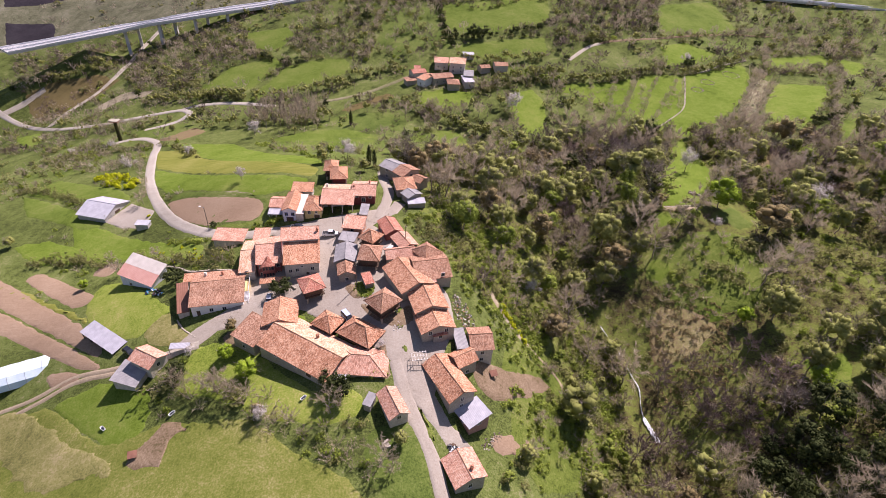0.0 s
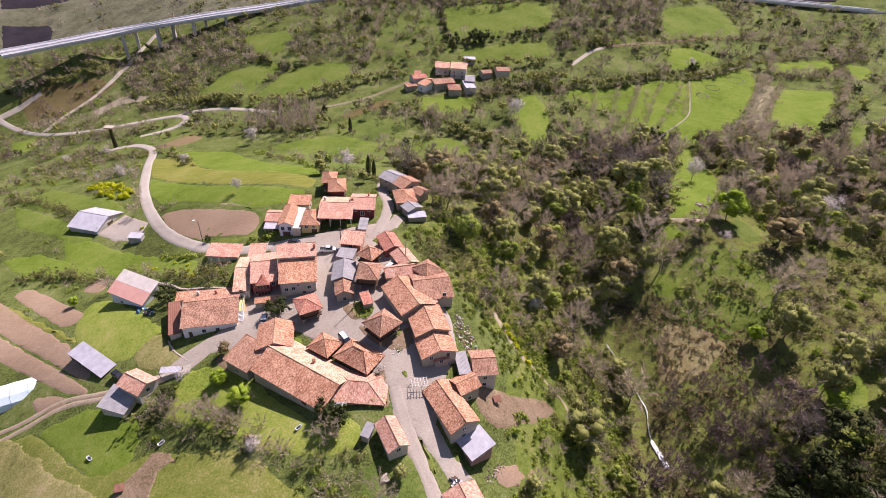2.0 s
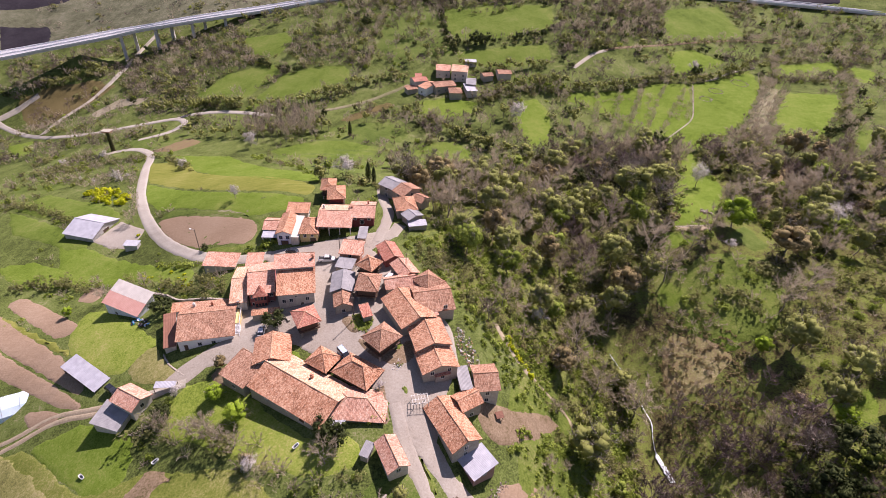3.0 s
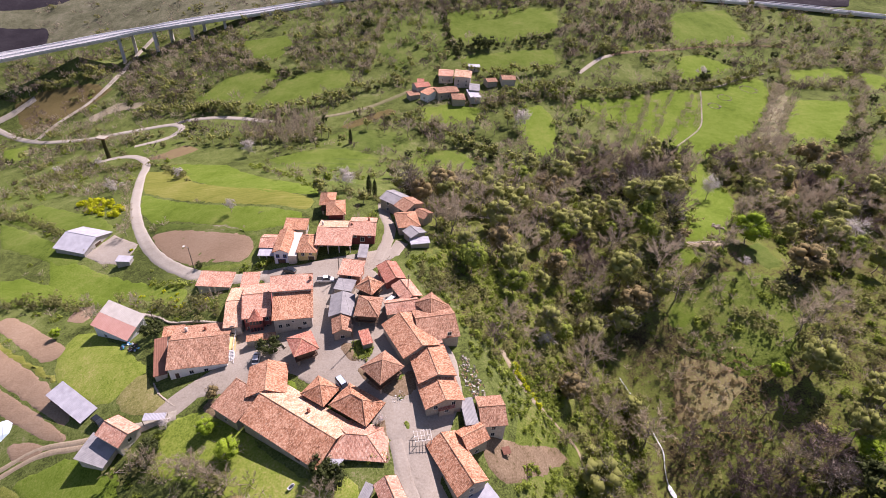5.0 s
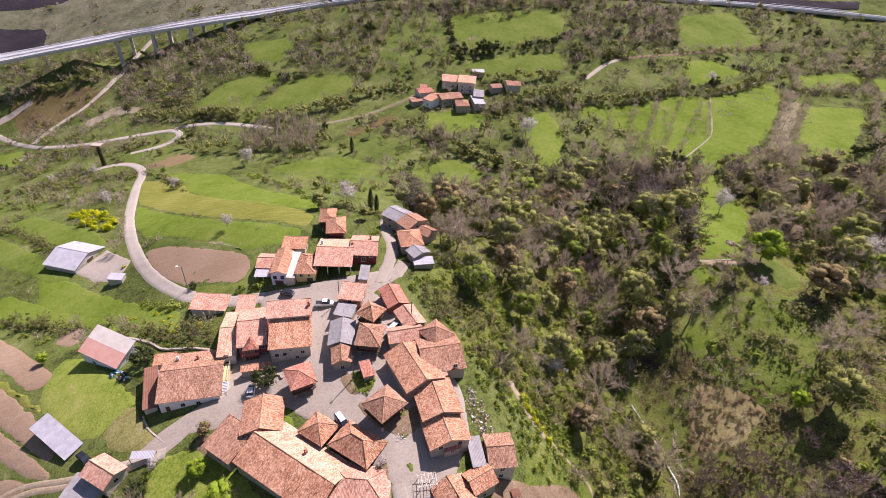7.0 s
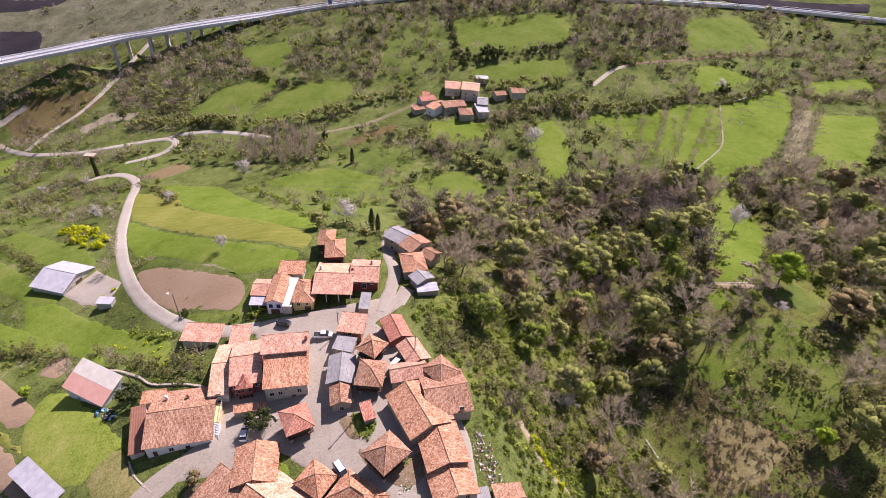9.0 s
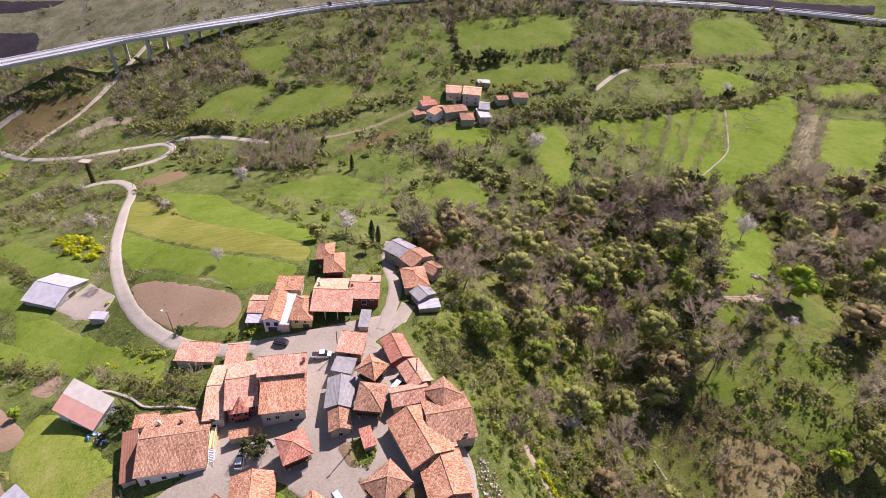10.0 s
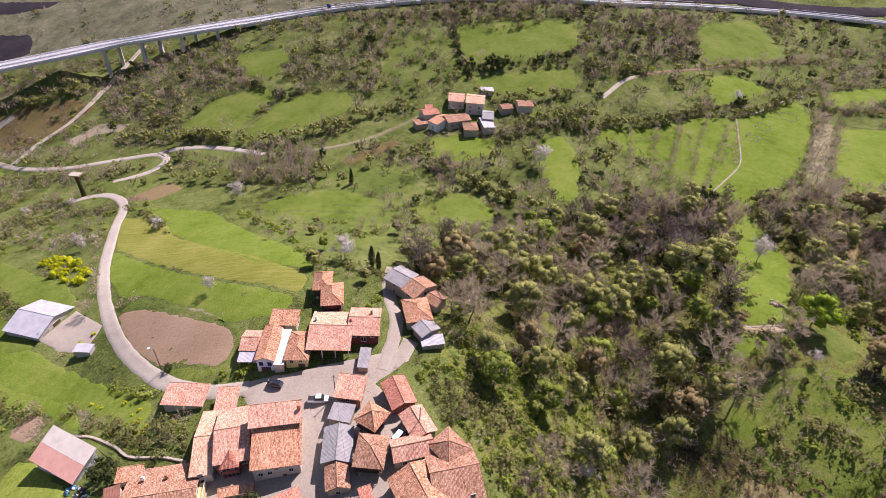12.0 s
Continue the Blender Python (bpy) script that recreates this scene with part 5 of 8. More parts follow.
house("shed", -10.85, 170.12, -33.2, 5.27, 5.68, 5.60, 3.4, "ga", 1.1, "brown", "stone", "rubble stone shed with brown weathered clay tile roof", "shed")
house("house", -15.72, 163.45, 16.2, 7.64, 9.43, 7.00, 3.9, "hip", 1.7, "orange", "stone", "rubble stone house with weathered orange clay tile roof", "house", group="village houses", windows=(('s', 0.0, 1.0), ('e', 0.0, 1.0), ('w', -0.3, 1.0)))
house("shed", -12.64, 157.22, -49.7, 5.06, 6.37, 6.60, 3.4, "ga", 0.9, "fibre", "stone", "rubble stone shed with grey fibre-cement roof", "shed")
house("shed", -10.61, 153.70, 15.9, 6.37, 3.51, 5.61, 2.2, "sb", 0.3, "whitemetal", "stone", "rubble stone shed with light grey sheet roof", "shed")
house("house", 11.39, 94.66, 10.1, 6.40, 8.47, 0.60, 5.2, "ga", 1.8, "brown", "plaster", "plastered house with brown weathered clay tile roof", "house", group="village houses", windows=(('s', 0.0, 0.9), ('e', 0.0, 0.9), ('w', -0.3, 0.9), ('s', 0.0, 3.3), ('e', 0.0, 3.3), ('w', -0.3, 3.3)))
house("shed", 6.15, 93.47, 13.8, 3.15, 7.13, 1.23, 2.8, "sb", 0.4, "fibre", "stone", "rubble stone shed with grey fibre-cement roof", "shed")
house("house", 3.59, 81.14, 33.3, 7.78, 13.42, 0.37, 4.9, "gp", 2.0, "orange", "stone", "rubble stone house with weathered orange clay tile roof", "house", group="village houses", windows=(('s', 0.0, 0.9), ('e', 0.0, 0.9), ('w', -0.3, 0.9), ('s', 0.0, 3.3), ('e', 0.0, 3.3), ('w', -0.3, 3.3)))
house("house", 7.01, 87.74, 34.2, 6.17, 5.50, 0.63, 4.5, "ga", 1.5, "orange", "stone", "rubble stone house with weathered orange clay tile roof", "house", group="village houses", windows=(('s', 0.0, 1.0), ('e', 0.0, 1.0), ('w', -0.3, 1.0)))
house("house", 9.80, 74.48, -52.0, 6.05, 6.80, -3.71, 2.2, "sb", 0.9, "whitemetal", "redbrick", "pink block house with light grey sheet roof", "house", group="village houses", windows=(('s', 0.0, 1.0), ('e', 0.0, 1.0), ('w', -0.3, 1.0)))
house("cottage", -8.85, 71.95, 29.7, 5.13, 8.16, 1.31, 2.2, "gp", 1.5, "salmon", "plaster", "plastered cottage with salmon clay tile roof", "cottage", group="village houses", windows=(('s', 0.0, 1.0), ('e', 0.0, 1.0), ('w', -0.3, 1.0)))
house("shed", -14.27, 72.88, -17.7, 2.11, 3.57, 0.75, 2.4, "sb", 0.4, "fibre", "stone", "rubble stone shed with grey fibre-cement roof", "shed")
house("cottage", 7.89, 61.29, 27.4, 7.92, 7.61, -4.90, 3.4, "gp", 1.7, "salmon", "stone", "rubble stone cottage with salmon clay tile roof", "cottage", group="village houses", chimneys=((0.25, -0.4),), windows=(('s', 0.0, 1.0), ('e', 0.0, 1.0), ('w', -0.3, 1.0)))
house("shed", -92.70, 96.00, -28.0, 15.10, 4.60, -11.20, 3.0, "sb", 0.9, "whitemetal", "block", "open-fronted concrete block shed with light grey sheet roof", "shed", porch=4.2)
house("house", -73.60, 85.92, -22.1, 7.51, 6.07, -5.75, 4.8, "ga", 1.5, "salmon", "plaster", "plastered house with salmon clay tile roof", "house", group="village houses", windows=(('s', 0.0, 0.9), ('e', 0.0, 0.9), ('w', -0.3, 0.9), ('s', 0.0, 3.3), ('e', 0.0, 3.3), ('w', -0.3, 3.3)))
house("shed", -77.00, 82.39, -12.6, 7.81, 6.15, -8.83, 3.2, "sb", 1.3, "fibre", "plaster", "plastered shed with grey fibre-cement roof", "shed")
house("shed", -70.41, 135.28, 2.8, 10.29, 6.13, -1.60, 2.9, "sb", 0.9, "salmon", "plaster", "plastered shed with salmon clay tile roof", "shed")
house("shed", -59.02, 133.60, 9.7, 5.10, 6.42, 0.60, 3.2, "sb", 0.8, "salmon", "plaster", "plastered shed with salmon clay tile roof", "shed")
house("house", -10.09, 353.08, 1.7, 9.84, 13.59, -2.14, 4.5, "ga", 1.4, "salmon", "plaster", "plastered house with salmon clay tile roof", "house", group="hamlet houses", windows=(('s', -0.5, 1.0), ('s', 0.5, 1.0), ('e', 0.0, 1.0), ('w', -0.3, 1.0)))
house("house", 0.97, 348.06, -2.8, 10.95, 14.47, -0.34, 6.5, "ga", 1.6, "pale", "plaster", "plastered house with pale lichen-covered tile roof", "house", group="hamlet houses", windows=(('s', -0.5, 0.9), ('s', 0.5, 0.9), ('e', 0.0, 0.9), ('w', -0.3, 0.9), ('s', -0.5, 3.3), ('s', 0.5, 3.3), ('e', 0.0, 3.3), ('w', -0.3, 3.3)))
house("house", -25.70, 342.36, 5.6, 4.55, 8.06, -5.13, 4.5, "ga", 1.4, "red", "white", "white rendered house with red clay tile roof", "house", group="hamlet houses", windows=(('s', 0.0, 1.0), ('e', 0.0, 1.0), ('w', -0.3, 1.0)))
house("house", -24.93, 337.14, 28.1, 9.95, 8.73, -5.80, 4.5, "ga", 1.4, "red", "plaster", "plastered house with red clay tile roof", "house", group="hamlet houses", windows=(('s', -0.5, 1.0), ('s', 0.5, 1.0), ('e', 0.0, 1.0), ('w', -0.3, 1.0)))
house("house", -17.38, 330.03, -39.8, 7.23, 14.97, -6.78, 4.5, "ga", 1.4, "orange", "white", "white rendered house with weathered orange clay tile roof", "house", group="hamlet houses", windows=(('s', 0.0, 1.0), ('e', 0.0, 1.0), ('w', -0.3, 1.0)))
house("house", -9.36, 332.01, 27.0, 14.60, 10.19, -6.00, 4.0, "ga", 1.4, "brown", "stone", "rubble stone house with brown weathered clay tile roof", "house", group="hamlet houses", windows=(('s', -0.67, 1.0), ('s', 0.0, 1.0), ('s', 0.67, 1.0), ('e', 0.0, 1.0), ('w', -0.3, 1.0)))
house("house", 8.10, 327.74, 13.2, 6.95, 12.15, -5.73, 4.0, "sb", 0.6, "whitemetal", "block", "concrete block house with light grey sheet roof", "house", group="hamlet houses", windows=(('s', 0.0, 1.0), ('e', 0.0, 1.0), ('w', -0.3, 1.0)))
house("barn", -1.16, 323.73, 7.5, 8.23, 10.29, -6.80, 4.0, "hip", 1.5, "brown", "stone", "rubble stone barn with brown weathered clay tile roof", "barn", group="hamlet houses")
house("house", 8.40, 336.05, -0.7, 6.60, 12.60, -4.38, 4.0, "ga", 1.4, "fibre", "stone", "rubble stone house with grey fibre-cement roof", "house", group="hamlet houses", windows=(('s', 0.0, 1.0), ('e', 0.0, 1.0), ('w', -0.3, 1.0)))
house("shed", 29.42, 348.69, 9.1, 9.30, 9.55, -0.73, 4.0, "ga", 1.2, "brown", "plaster", "plastered shed with brown weathered clay tile roof", "shed", group="hamlet houses")
house("shed", 18.44, 345.49, 23.5, 7.40, 7.43, -2.27, 3.5, "ga", 1.2, "brown", "stone", "rubble stone shed with brown weathered clay tile roof", "shed", group="hamlet houses")
house("house", 7.72, 363.02, 7.5, 7.98, 5.73, 0.65, 3.5, "sb", 0.3, "whitemetal", "block", "concrete block house with light grey sheet roof", "house", group="hamlet houses", windows=(('s', 0.0, 1.0), ('e', 0.0, 1.0), ('w', -0.3, 1.0)))
house("shed", -28.93, 328.52, 30.0, 7.57, 6.16, -8.79, 3.0, "sb", 0.6, "brown", "stone", "rubble stone shed with brown weathered clay tile roof", "shed", group="hamlet houses")


# ---- the motorway and its viaduct ----
def motorway():
    line = [(-363, 408, -35.0), (-350, 424, -34.0), (-320, 445, -29.5), (-290, 467, -25.0), (-259, 472, -18.5), (-232, 482, -14.0), (-208, 492, -10.5), (-185, 505, -8.0), (-154, 516, -2.8), (-121, 519, 3.6), (-87, 519, 9.6), (-49, 516, 16.0), (0, 512, 22.8),
            (60, 508, 27.1), (106, 512, 27.0), (169, 537, 24.5), (227, 559, 21.5), (283, 569, 19.8), (361, 558, 19.8), (430, 538, 20.0), (520, 500, 21.0)]
    pts = spline(line, 6.0)
    root = tagged(thing("motorway_viaduct", pose(pts[0].x, pts[0].y, pts[0].z), "long pale concrete motorway viaduct on twin tapered piers", "viaduct"), kind="")
    inv = root.matrix_world.inverted()

    def ribbon(name, a, b, za, zb, mat, sub=None):
        """A bar along the road between the sideways offsets a and b and the heights za and zb."""
        g = Geo()
        rows = []
        for i, p in enumerate(pts):
            d = pts[min(i + 1, len(pts) - 1)] - pts[max(i - 1, 0)]
            s = Vector((d.y, -d.x, 0)).normalized()
            rows.append([inv @ (p + s * o + Vector((0, 0, z))) for o, z in ((a, za), (b, za), (b, zb), (a, zb))])
        for r in rows:
            g.v += [tuple(q) for q in r]
        for i in range(len(rows) - 1):
            for k in range(4):
                u, w = i * 4 + k, i * 4 + (k + 1) % 4
                g.f.append((u, w, w + 4, u + 4))
        g.f += [(3, 2, 1, 0), tuple(4 * (len(rows) - 1) + k for k in range(4))]
        return part(name, g, mat, root, sub or "")
    ribbon("deck", -9.2, -0.4, -1.6, 0.0, CONCRETE)
    ribbon("deck", 0.4, 9.2, -1.6, 0.0, CONCRETE)
    for o in (-4.8, 4.8):
        ribbon("carriageway", o - 3.9, o + 3.9, 0.0, 0.06, DECKTOP)
        for k in (-3.4, 0.0, 3.4):
            ribbon("lane_line", o + k - 0.12, o + k + 0.12, 0.06, 0.075, BARRIER)
    for o in (-9.0, -0.6, 0.6, 9.0):
        ribbon("barrier", o - 0.2, o + 0.2, 0.0, 1.0, BARRIER)
    for px_, py_, both_ in ((-290, 467, True), (-258, 472, True), (-232, 482, True), (-208, 492, False)):
        i = min(range(1, len(pts)), key=lambda k: (pts[k].x - px_) ** 2 + (pts[k].y - py_) ** 2)
        p, d = pts[i], pts[i] - pts[i - 1]
        s = Vector((d.y, -d.x, 0)).normalized()
        for o in (-5.6, 5.6) if both_ else (4.0,):
            c = p + s * o - d.normalized() * o * 0.9
            z0 = height(c.x, c.y) - 0.5
            turn = math.degrees(math.atan2(s.y, s.x))
            g = Geo()
            m = inv @ pose(c.x, c.y, 0, 0, 0, turn)
            for za, zb, wa, wb in ((z0, p.z - 4.0, 2.3, 1.3), (p.z - 4.0, p.z - 1.62, 1.3, 3.0)):
                ring = [m @ Vector((x * w, y * 1.2, z)) for z, w in ((za, wa), (zb, wb)) for x, y in ((-1, -1), (1, -1), (1, 1), (-1, 1))]
                k = len(g.v)
                g.v += [tuple(q) for q in ring]
                g.f += [tuple(k + q for q in f) for f in ((3, 2, 1, 0), (4, 5, 6, 7), (0, 1, 5, 4), (1, 2, 6, 5), (2, 3, 7, 6), (3, 0, 4, 7))]
            part("pier", g, CONCRETE, root)
    # the abutment at the upper end
    i = min(range(1, len(pts)), key=lambda k: (pts[k].x + 180) ** 2 + (pts[k].y - 507) ** 2)
    d = pts[i + 2] - pts[i]
    m = inv @ pose(pts[i].x, pts[i].y, 0, 0, 0, math.degrees(math.atan2(d.y, d.x)))
    part("abutment", Geo().box(-2, -9.5, height(pts[i].x, pts[i].y) - 6, 24, 9.5, pts[i].z - 1.5, m), CONCRETE, root)
    for i in range(0, len(pts) - 1, 3):
        a, b = pts[i], pts[min(i + 3, len(pts) - 1)]
        s = Vector(((b - a).y, -(b - a).x, 0)).normalized() * 11
        KEEP_CLEAR.append([(q.x, q.y) for q in (a - s, a + s, b + s, b - s)])


motorway()


def sign_gantry(x, y, z, turn):
    g = thing("road_sign", pose(x, y, z, 0, 0, turn), "blue motorway sign on a steel post", "road sign")
    part("post", Geo().tube((0, 0, 0), (0, 0, 7), 0.12, 0.1, 8), STEEL, g)
    part("panel", Geo().box(-1.8, -0.08, 4.2, 1.8, 0.0, 7.2), BLUEPAINT, g)


# ---- village things ----
PAINT = {
    "white": simple("white_car_paint", (0.75, 0.76, 0.78), 0.25, 0, 0.6),
    "black": simple("black_car_paint", (0.02, 0.022, 0.026), 0.2, 0, 0.7),
    "silver": simple("silver_car_paint", (0.6, 0.62, 0.66), 0.3, 0.2, 0.6),
    "paleblue": simple("pale_blue_car_paint", (0.5, 0.6, 0.75), 0.25, 0, 0.6),
}
LAMPGLASS = simple("lamp_lens", (0.75, 0.75, 0.72), 0.1)
REDLENS = simple("red_lens", (0.4, 0.02, 0.02), 0.2)
RIM = simple("alloy_rim", (0.45, 0.45, 0.46), 0.35, 0.8)


def car(x, y, turn, paint, label, kind="hatch"):
    """A parked car, its nose towards local +x."""
    L, W = {"hatch": (4.0, 1.72), "pickup": (5.2, 1.85), "van": (4.4, 1.8)}[kind]
    c = thing("pickup_truck" if kind == "pickup" else "van" if kind == "van" else "car", pose(x, y, height(x, y) + 0.37, 0, 0, turn), label, {"pickup": "pickup truck", "van": "van"}.get(kind, "car"), "parked cars")
    hl, hw = L / 2, W / 2

    def loft(stations):
        g = Geo()
        for xx, w, z0, z1, wt in stations:
            g.v += [(xx, -w, z0), (xx, w, z0), (xx, w, (z0 + z1) / 2), (xx, wt, z1), (xx, -wt, z1), (xx, -w, (z0 + z1) / 2)]
        n = len(stations)
        for i in range(n - 1):
            for k in range(6):
                a, b = i * 6 + k, i * 6 + (k + 1) % 6
                g.f.append((b, a, a + 6, b + 6))
        g.f += [tuple(range(6)), tuple(6 * (n - 1) + k for k in range(5, -1, -1))]
        return g
    body = [(-hl, hw * 0.86, 0.35, 0.8, hw * 0.8), (-hl + 0.25, hw * 0.98, 0.25, 0.95, hw * 0.92), (0, hw, 0.22, 0.98, hw * 0.94), (hl - 0.8, hw * 0.98, 0.24, 0.92, hw * 0.9), (hl - 0.15, hw * 0.9, 0.3, 0.75, hw * 0.8), (hl, hw * 0.8, 0.38, 0.6, hw * 0.7)]
    part("body", loft(body), PAINT[paint], c, smooth=False)
    if kind == "pickup":
        cab, top = [(-0.75, hw * 0.9, 0.95, 1.0, hw * 0.88), (-0.6, hw * 0.88, 0.95, 1.68, hw * 0.74), (0.75, hw * 0.88, 0.95, 1.7, hw * 0.74), (1.4, hw * 0.9, 0.92, 0.98, hw * 0.86)], (-0.6, 0.75, 1.7)
        part("load_bed", Geo().box(-hl + 0.15, -hw * 0.8, 0.97, -0.85, hw * 0.8, 1.0), RUBBER, c)
    elif kind == "van":
        cab, top = [(-hl + 0.1, hw * 0.9, 0.9, 1.7, hw * 0.8), (-hl + 0.3, hw * 0.9, 0.9, 1.82, hw * 0.8), (0.8, hw * 0.9, 0.95, 1.82, hw * 0.8), (1.6, hw * 0.9, 0.92, 1.0, hw * 0.86)], (-hl + 0.25, 0.8, 1.83)
    else:
        cab, top = [(-hl + 0.2, hw * 0.9, 0.9, 0.98, hw * 0.86), (-hl + 0.65, hw * 0.88, 0.94, 1.42, hw * 0.72), (0.35, hw * 0.88, 0.95, 1.45, hw * 0.72), (1.15, hw * 0.9, 0.92, 0.98, hw * 0.86)], (-hl + 0.65, 0.35, 1.45)
    part("windows", loft(cab), GLASS, c)
    part("roof", Geo().box(top[0], -hw * 0.73, top[2] - 0.03, top[1], hw * 0.73, top[2] + 0.03), PAINT[paint], c)
    for sx in (-1, 1):
        for sy in (-1, 1):
            wx, wy = sx * (hl - 0.75), sy * (hw - 0.12)
            t = part("wheel", Geo().tube((wx, wy - 0.11, 0.14), (wx, wy + 0.11, 0.14), 0.32, 0.32, 14), RUBBER, c)
            part("rim", Geo().tube((wx, wy + sy * 0.1, 0.14), (wx, wy + sy * 0.125, 0.14), 0.2, 0.18, 10), RIM, t)
    for sy in (-1, 1):
        part("headlight", Geo().box(hl - 0.16, sy * hw * 0.62 - 0.16, 0.56, hl - 0.02, sy * hw * 0.62 + 0.16, 0.7), LAMPGLASS, c)
        part("tail_light", Geo().box(-hl - 0.01, sy * hw * 0.68 - 0.1, 0.6, -hl + 0.12, sy * hw * 0.68 + 0.1, 0.78), REDLENS, c)
    KEEP_CLEAR.append([(x - 3, y - 3), (x + 3, y - 3), (x + 3, y + 3), (x - 3, y + 3)])
    return c


car(-36.7, 134.4, 8, "white", "white double-cab pickup parked on the village square", "pickup")
car(-48.8, 138.6, 172, "black", "black hatchback parked before the yellow house")
car(-48.1, 106.1, 100, "silver", "silver hatchback parked in a courtyard")
car(-24.1, 97.6, -48, "paleblue", "pale blue and white van parked beside granaries", "van")
car(-16.0, 124.9, 60, "white", "white van between old houses", "van")
car(-82.3, 90.6, -28, "black", "black hatchback parked beside an open shed")


def pole(x, y, tall, label, lamp=False, lean=0.0, arm=90.0):
    p = thing("street_lamp" if lamp else "utility_pole", pose(x, y, height(x, y) - 0.2, lean, 0, 0), label, "street lamp" if lamp else "utility pole")
    part("shaft", Geo().tube((0, 0, 0), (0, 0, tall), 0.14, 0.09, 8), POLEWOOD, p)
    if lamp:
        d = Vector((math.cos(radians(arm)), math.sin(radians(arm)), 0.15))
        part("arm", Geo().tube((0, 0, tall - 0.3), Vector((0, 0, tall - 0.3)) + d * 1.3, 0.04, 0.04, 6), STEEL, p)
        e = Vector((0, 0, tall - 0.3)) + d * 1.5
        part("lamp_head", Geo().box(e.x - 0.3, e.y - 0.3, e.z - 0.1, e.x + 0.3, e.y + 0.3, e.z + 0.08), TRIM, p)
    else:
        part("crossarm", Geo().box(-0.3, -0.04, tall - 0.5, 0.3, 0.04, tall - 0.42), POLEWOOD, p)
        for k in (-0.25, 0.25):
            part("insulator", Geo().tube((k, 0, tall - 0.38), (k, 0, tall - 0.18), 0.05, 0.04, 6), TRIM, p)
    return p


pole(-82.9, 145.7, 9.0, "wooden street lamp pole beside the lane", lamp=True, arm=170)
pole(-32.9, 135.9, 8.0, "wooden utility pole at the square")
pole(-11.7, 127.4, 8.5, "wooden utility pole between tile roofs")
pole(-23.7, 109.3, 8.5, "wooden utility pole by the walled garden")
pole(-81.2, 119.2, 8.0, "leaning wooden utility pole above a bank", lean=8.0)


def wires(points, label):
    g = Geo()
    for (xa, ya, za), (xb, yb, zb) in zip(points, points[1:]):
        a, b = Vector((xa, ya, za)), Vector((xb, yb, zb))
        prev = a
        for k in range(1, 9):
            t = k / 8
            q = a.lerp(b, t) - Vector((0, 0, 3.2 * t * (1 - t)))
            g.tube(prev, q, 0.018, 0.018, 3, False)
            prev = q
    return tagged(new("overhead_cable", g.mesh("overhead_cable", RUBBER)), label, "cable")


wires([(-32.9, 135.9, height(-32.9, 135.9) + 7.4), (-11.7, 127.4, height(-11.7, 127.4) + 7.8)], "black cable strung between two utility poles")
wires([(-32.9, 135.9, height(-32.9, 135.9) + 7.4), (-23.7, 109.3, height(-23.7, 109.3) + 7.9)], "black cable strung over the lane")


def outside_stairs():
    """White stairs with a yellow wall along the gable of the white house."""
    s = thing("outside_stairs", pose(-63.8, 109.8, height(-56.8, 104.8) - 0.4, 0, 0, 15.2) @ pose(6.89, -5.6, 0), "white outside stairs with a balustrade along a white house", "stairs")
    n = 12
    for k in range(n):
        part("step", Geo().box(0.2, k * 0.3 - 1.5, 0, 1.5, k * 0.3 - 1.2, 0.3 + k * 0.19), WALL["white"], s)
    part("landing", Geo().box(0.2, n * 0.3 - 1.5, 0, 1.5, n * 0.3 + 4.0, 0.3 + n * 0.19), WALL["yellow"], s)
    for k in range(20):
        z = 0.3 + min(k * 0.55, n * 0.3) / 0.3 * 0.19
        part("baluster", Geo().box(1.42, k * 0.5 - 1.4, z, 1.5, k * 0.5 - 1.32, z + 0.9), BARRIER, s)
    part("handrail", Geo().tube((1.46, -1.4, 1.2), (1.46, 2.2, 3.5), 0.05, 0.05, 6).tube((1.46, 2.2, 3.5), (1.46, 8.0, 3.5), 0.05, 0.05, 6), BARRIER, s)


outside_stairs()


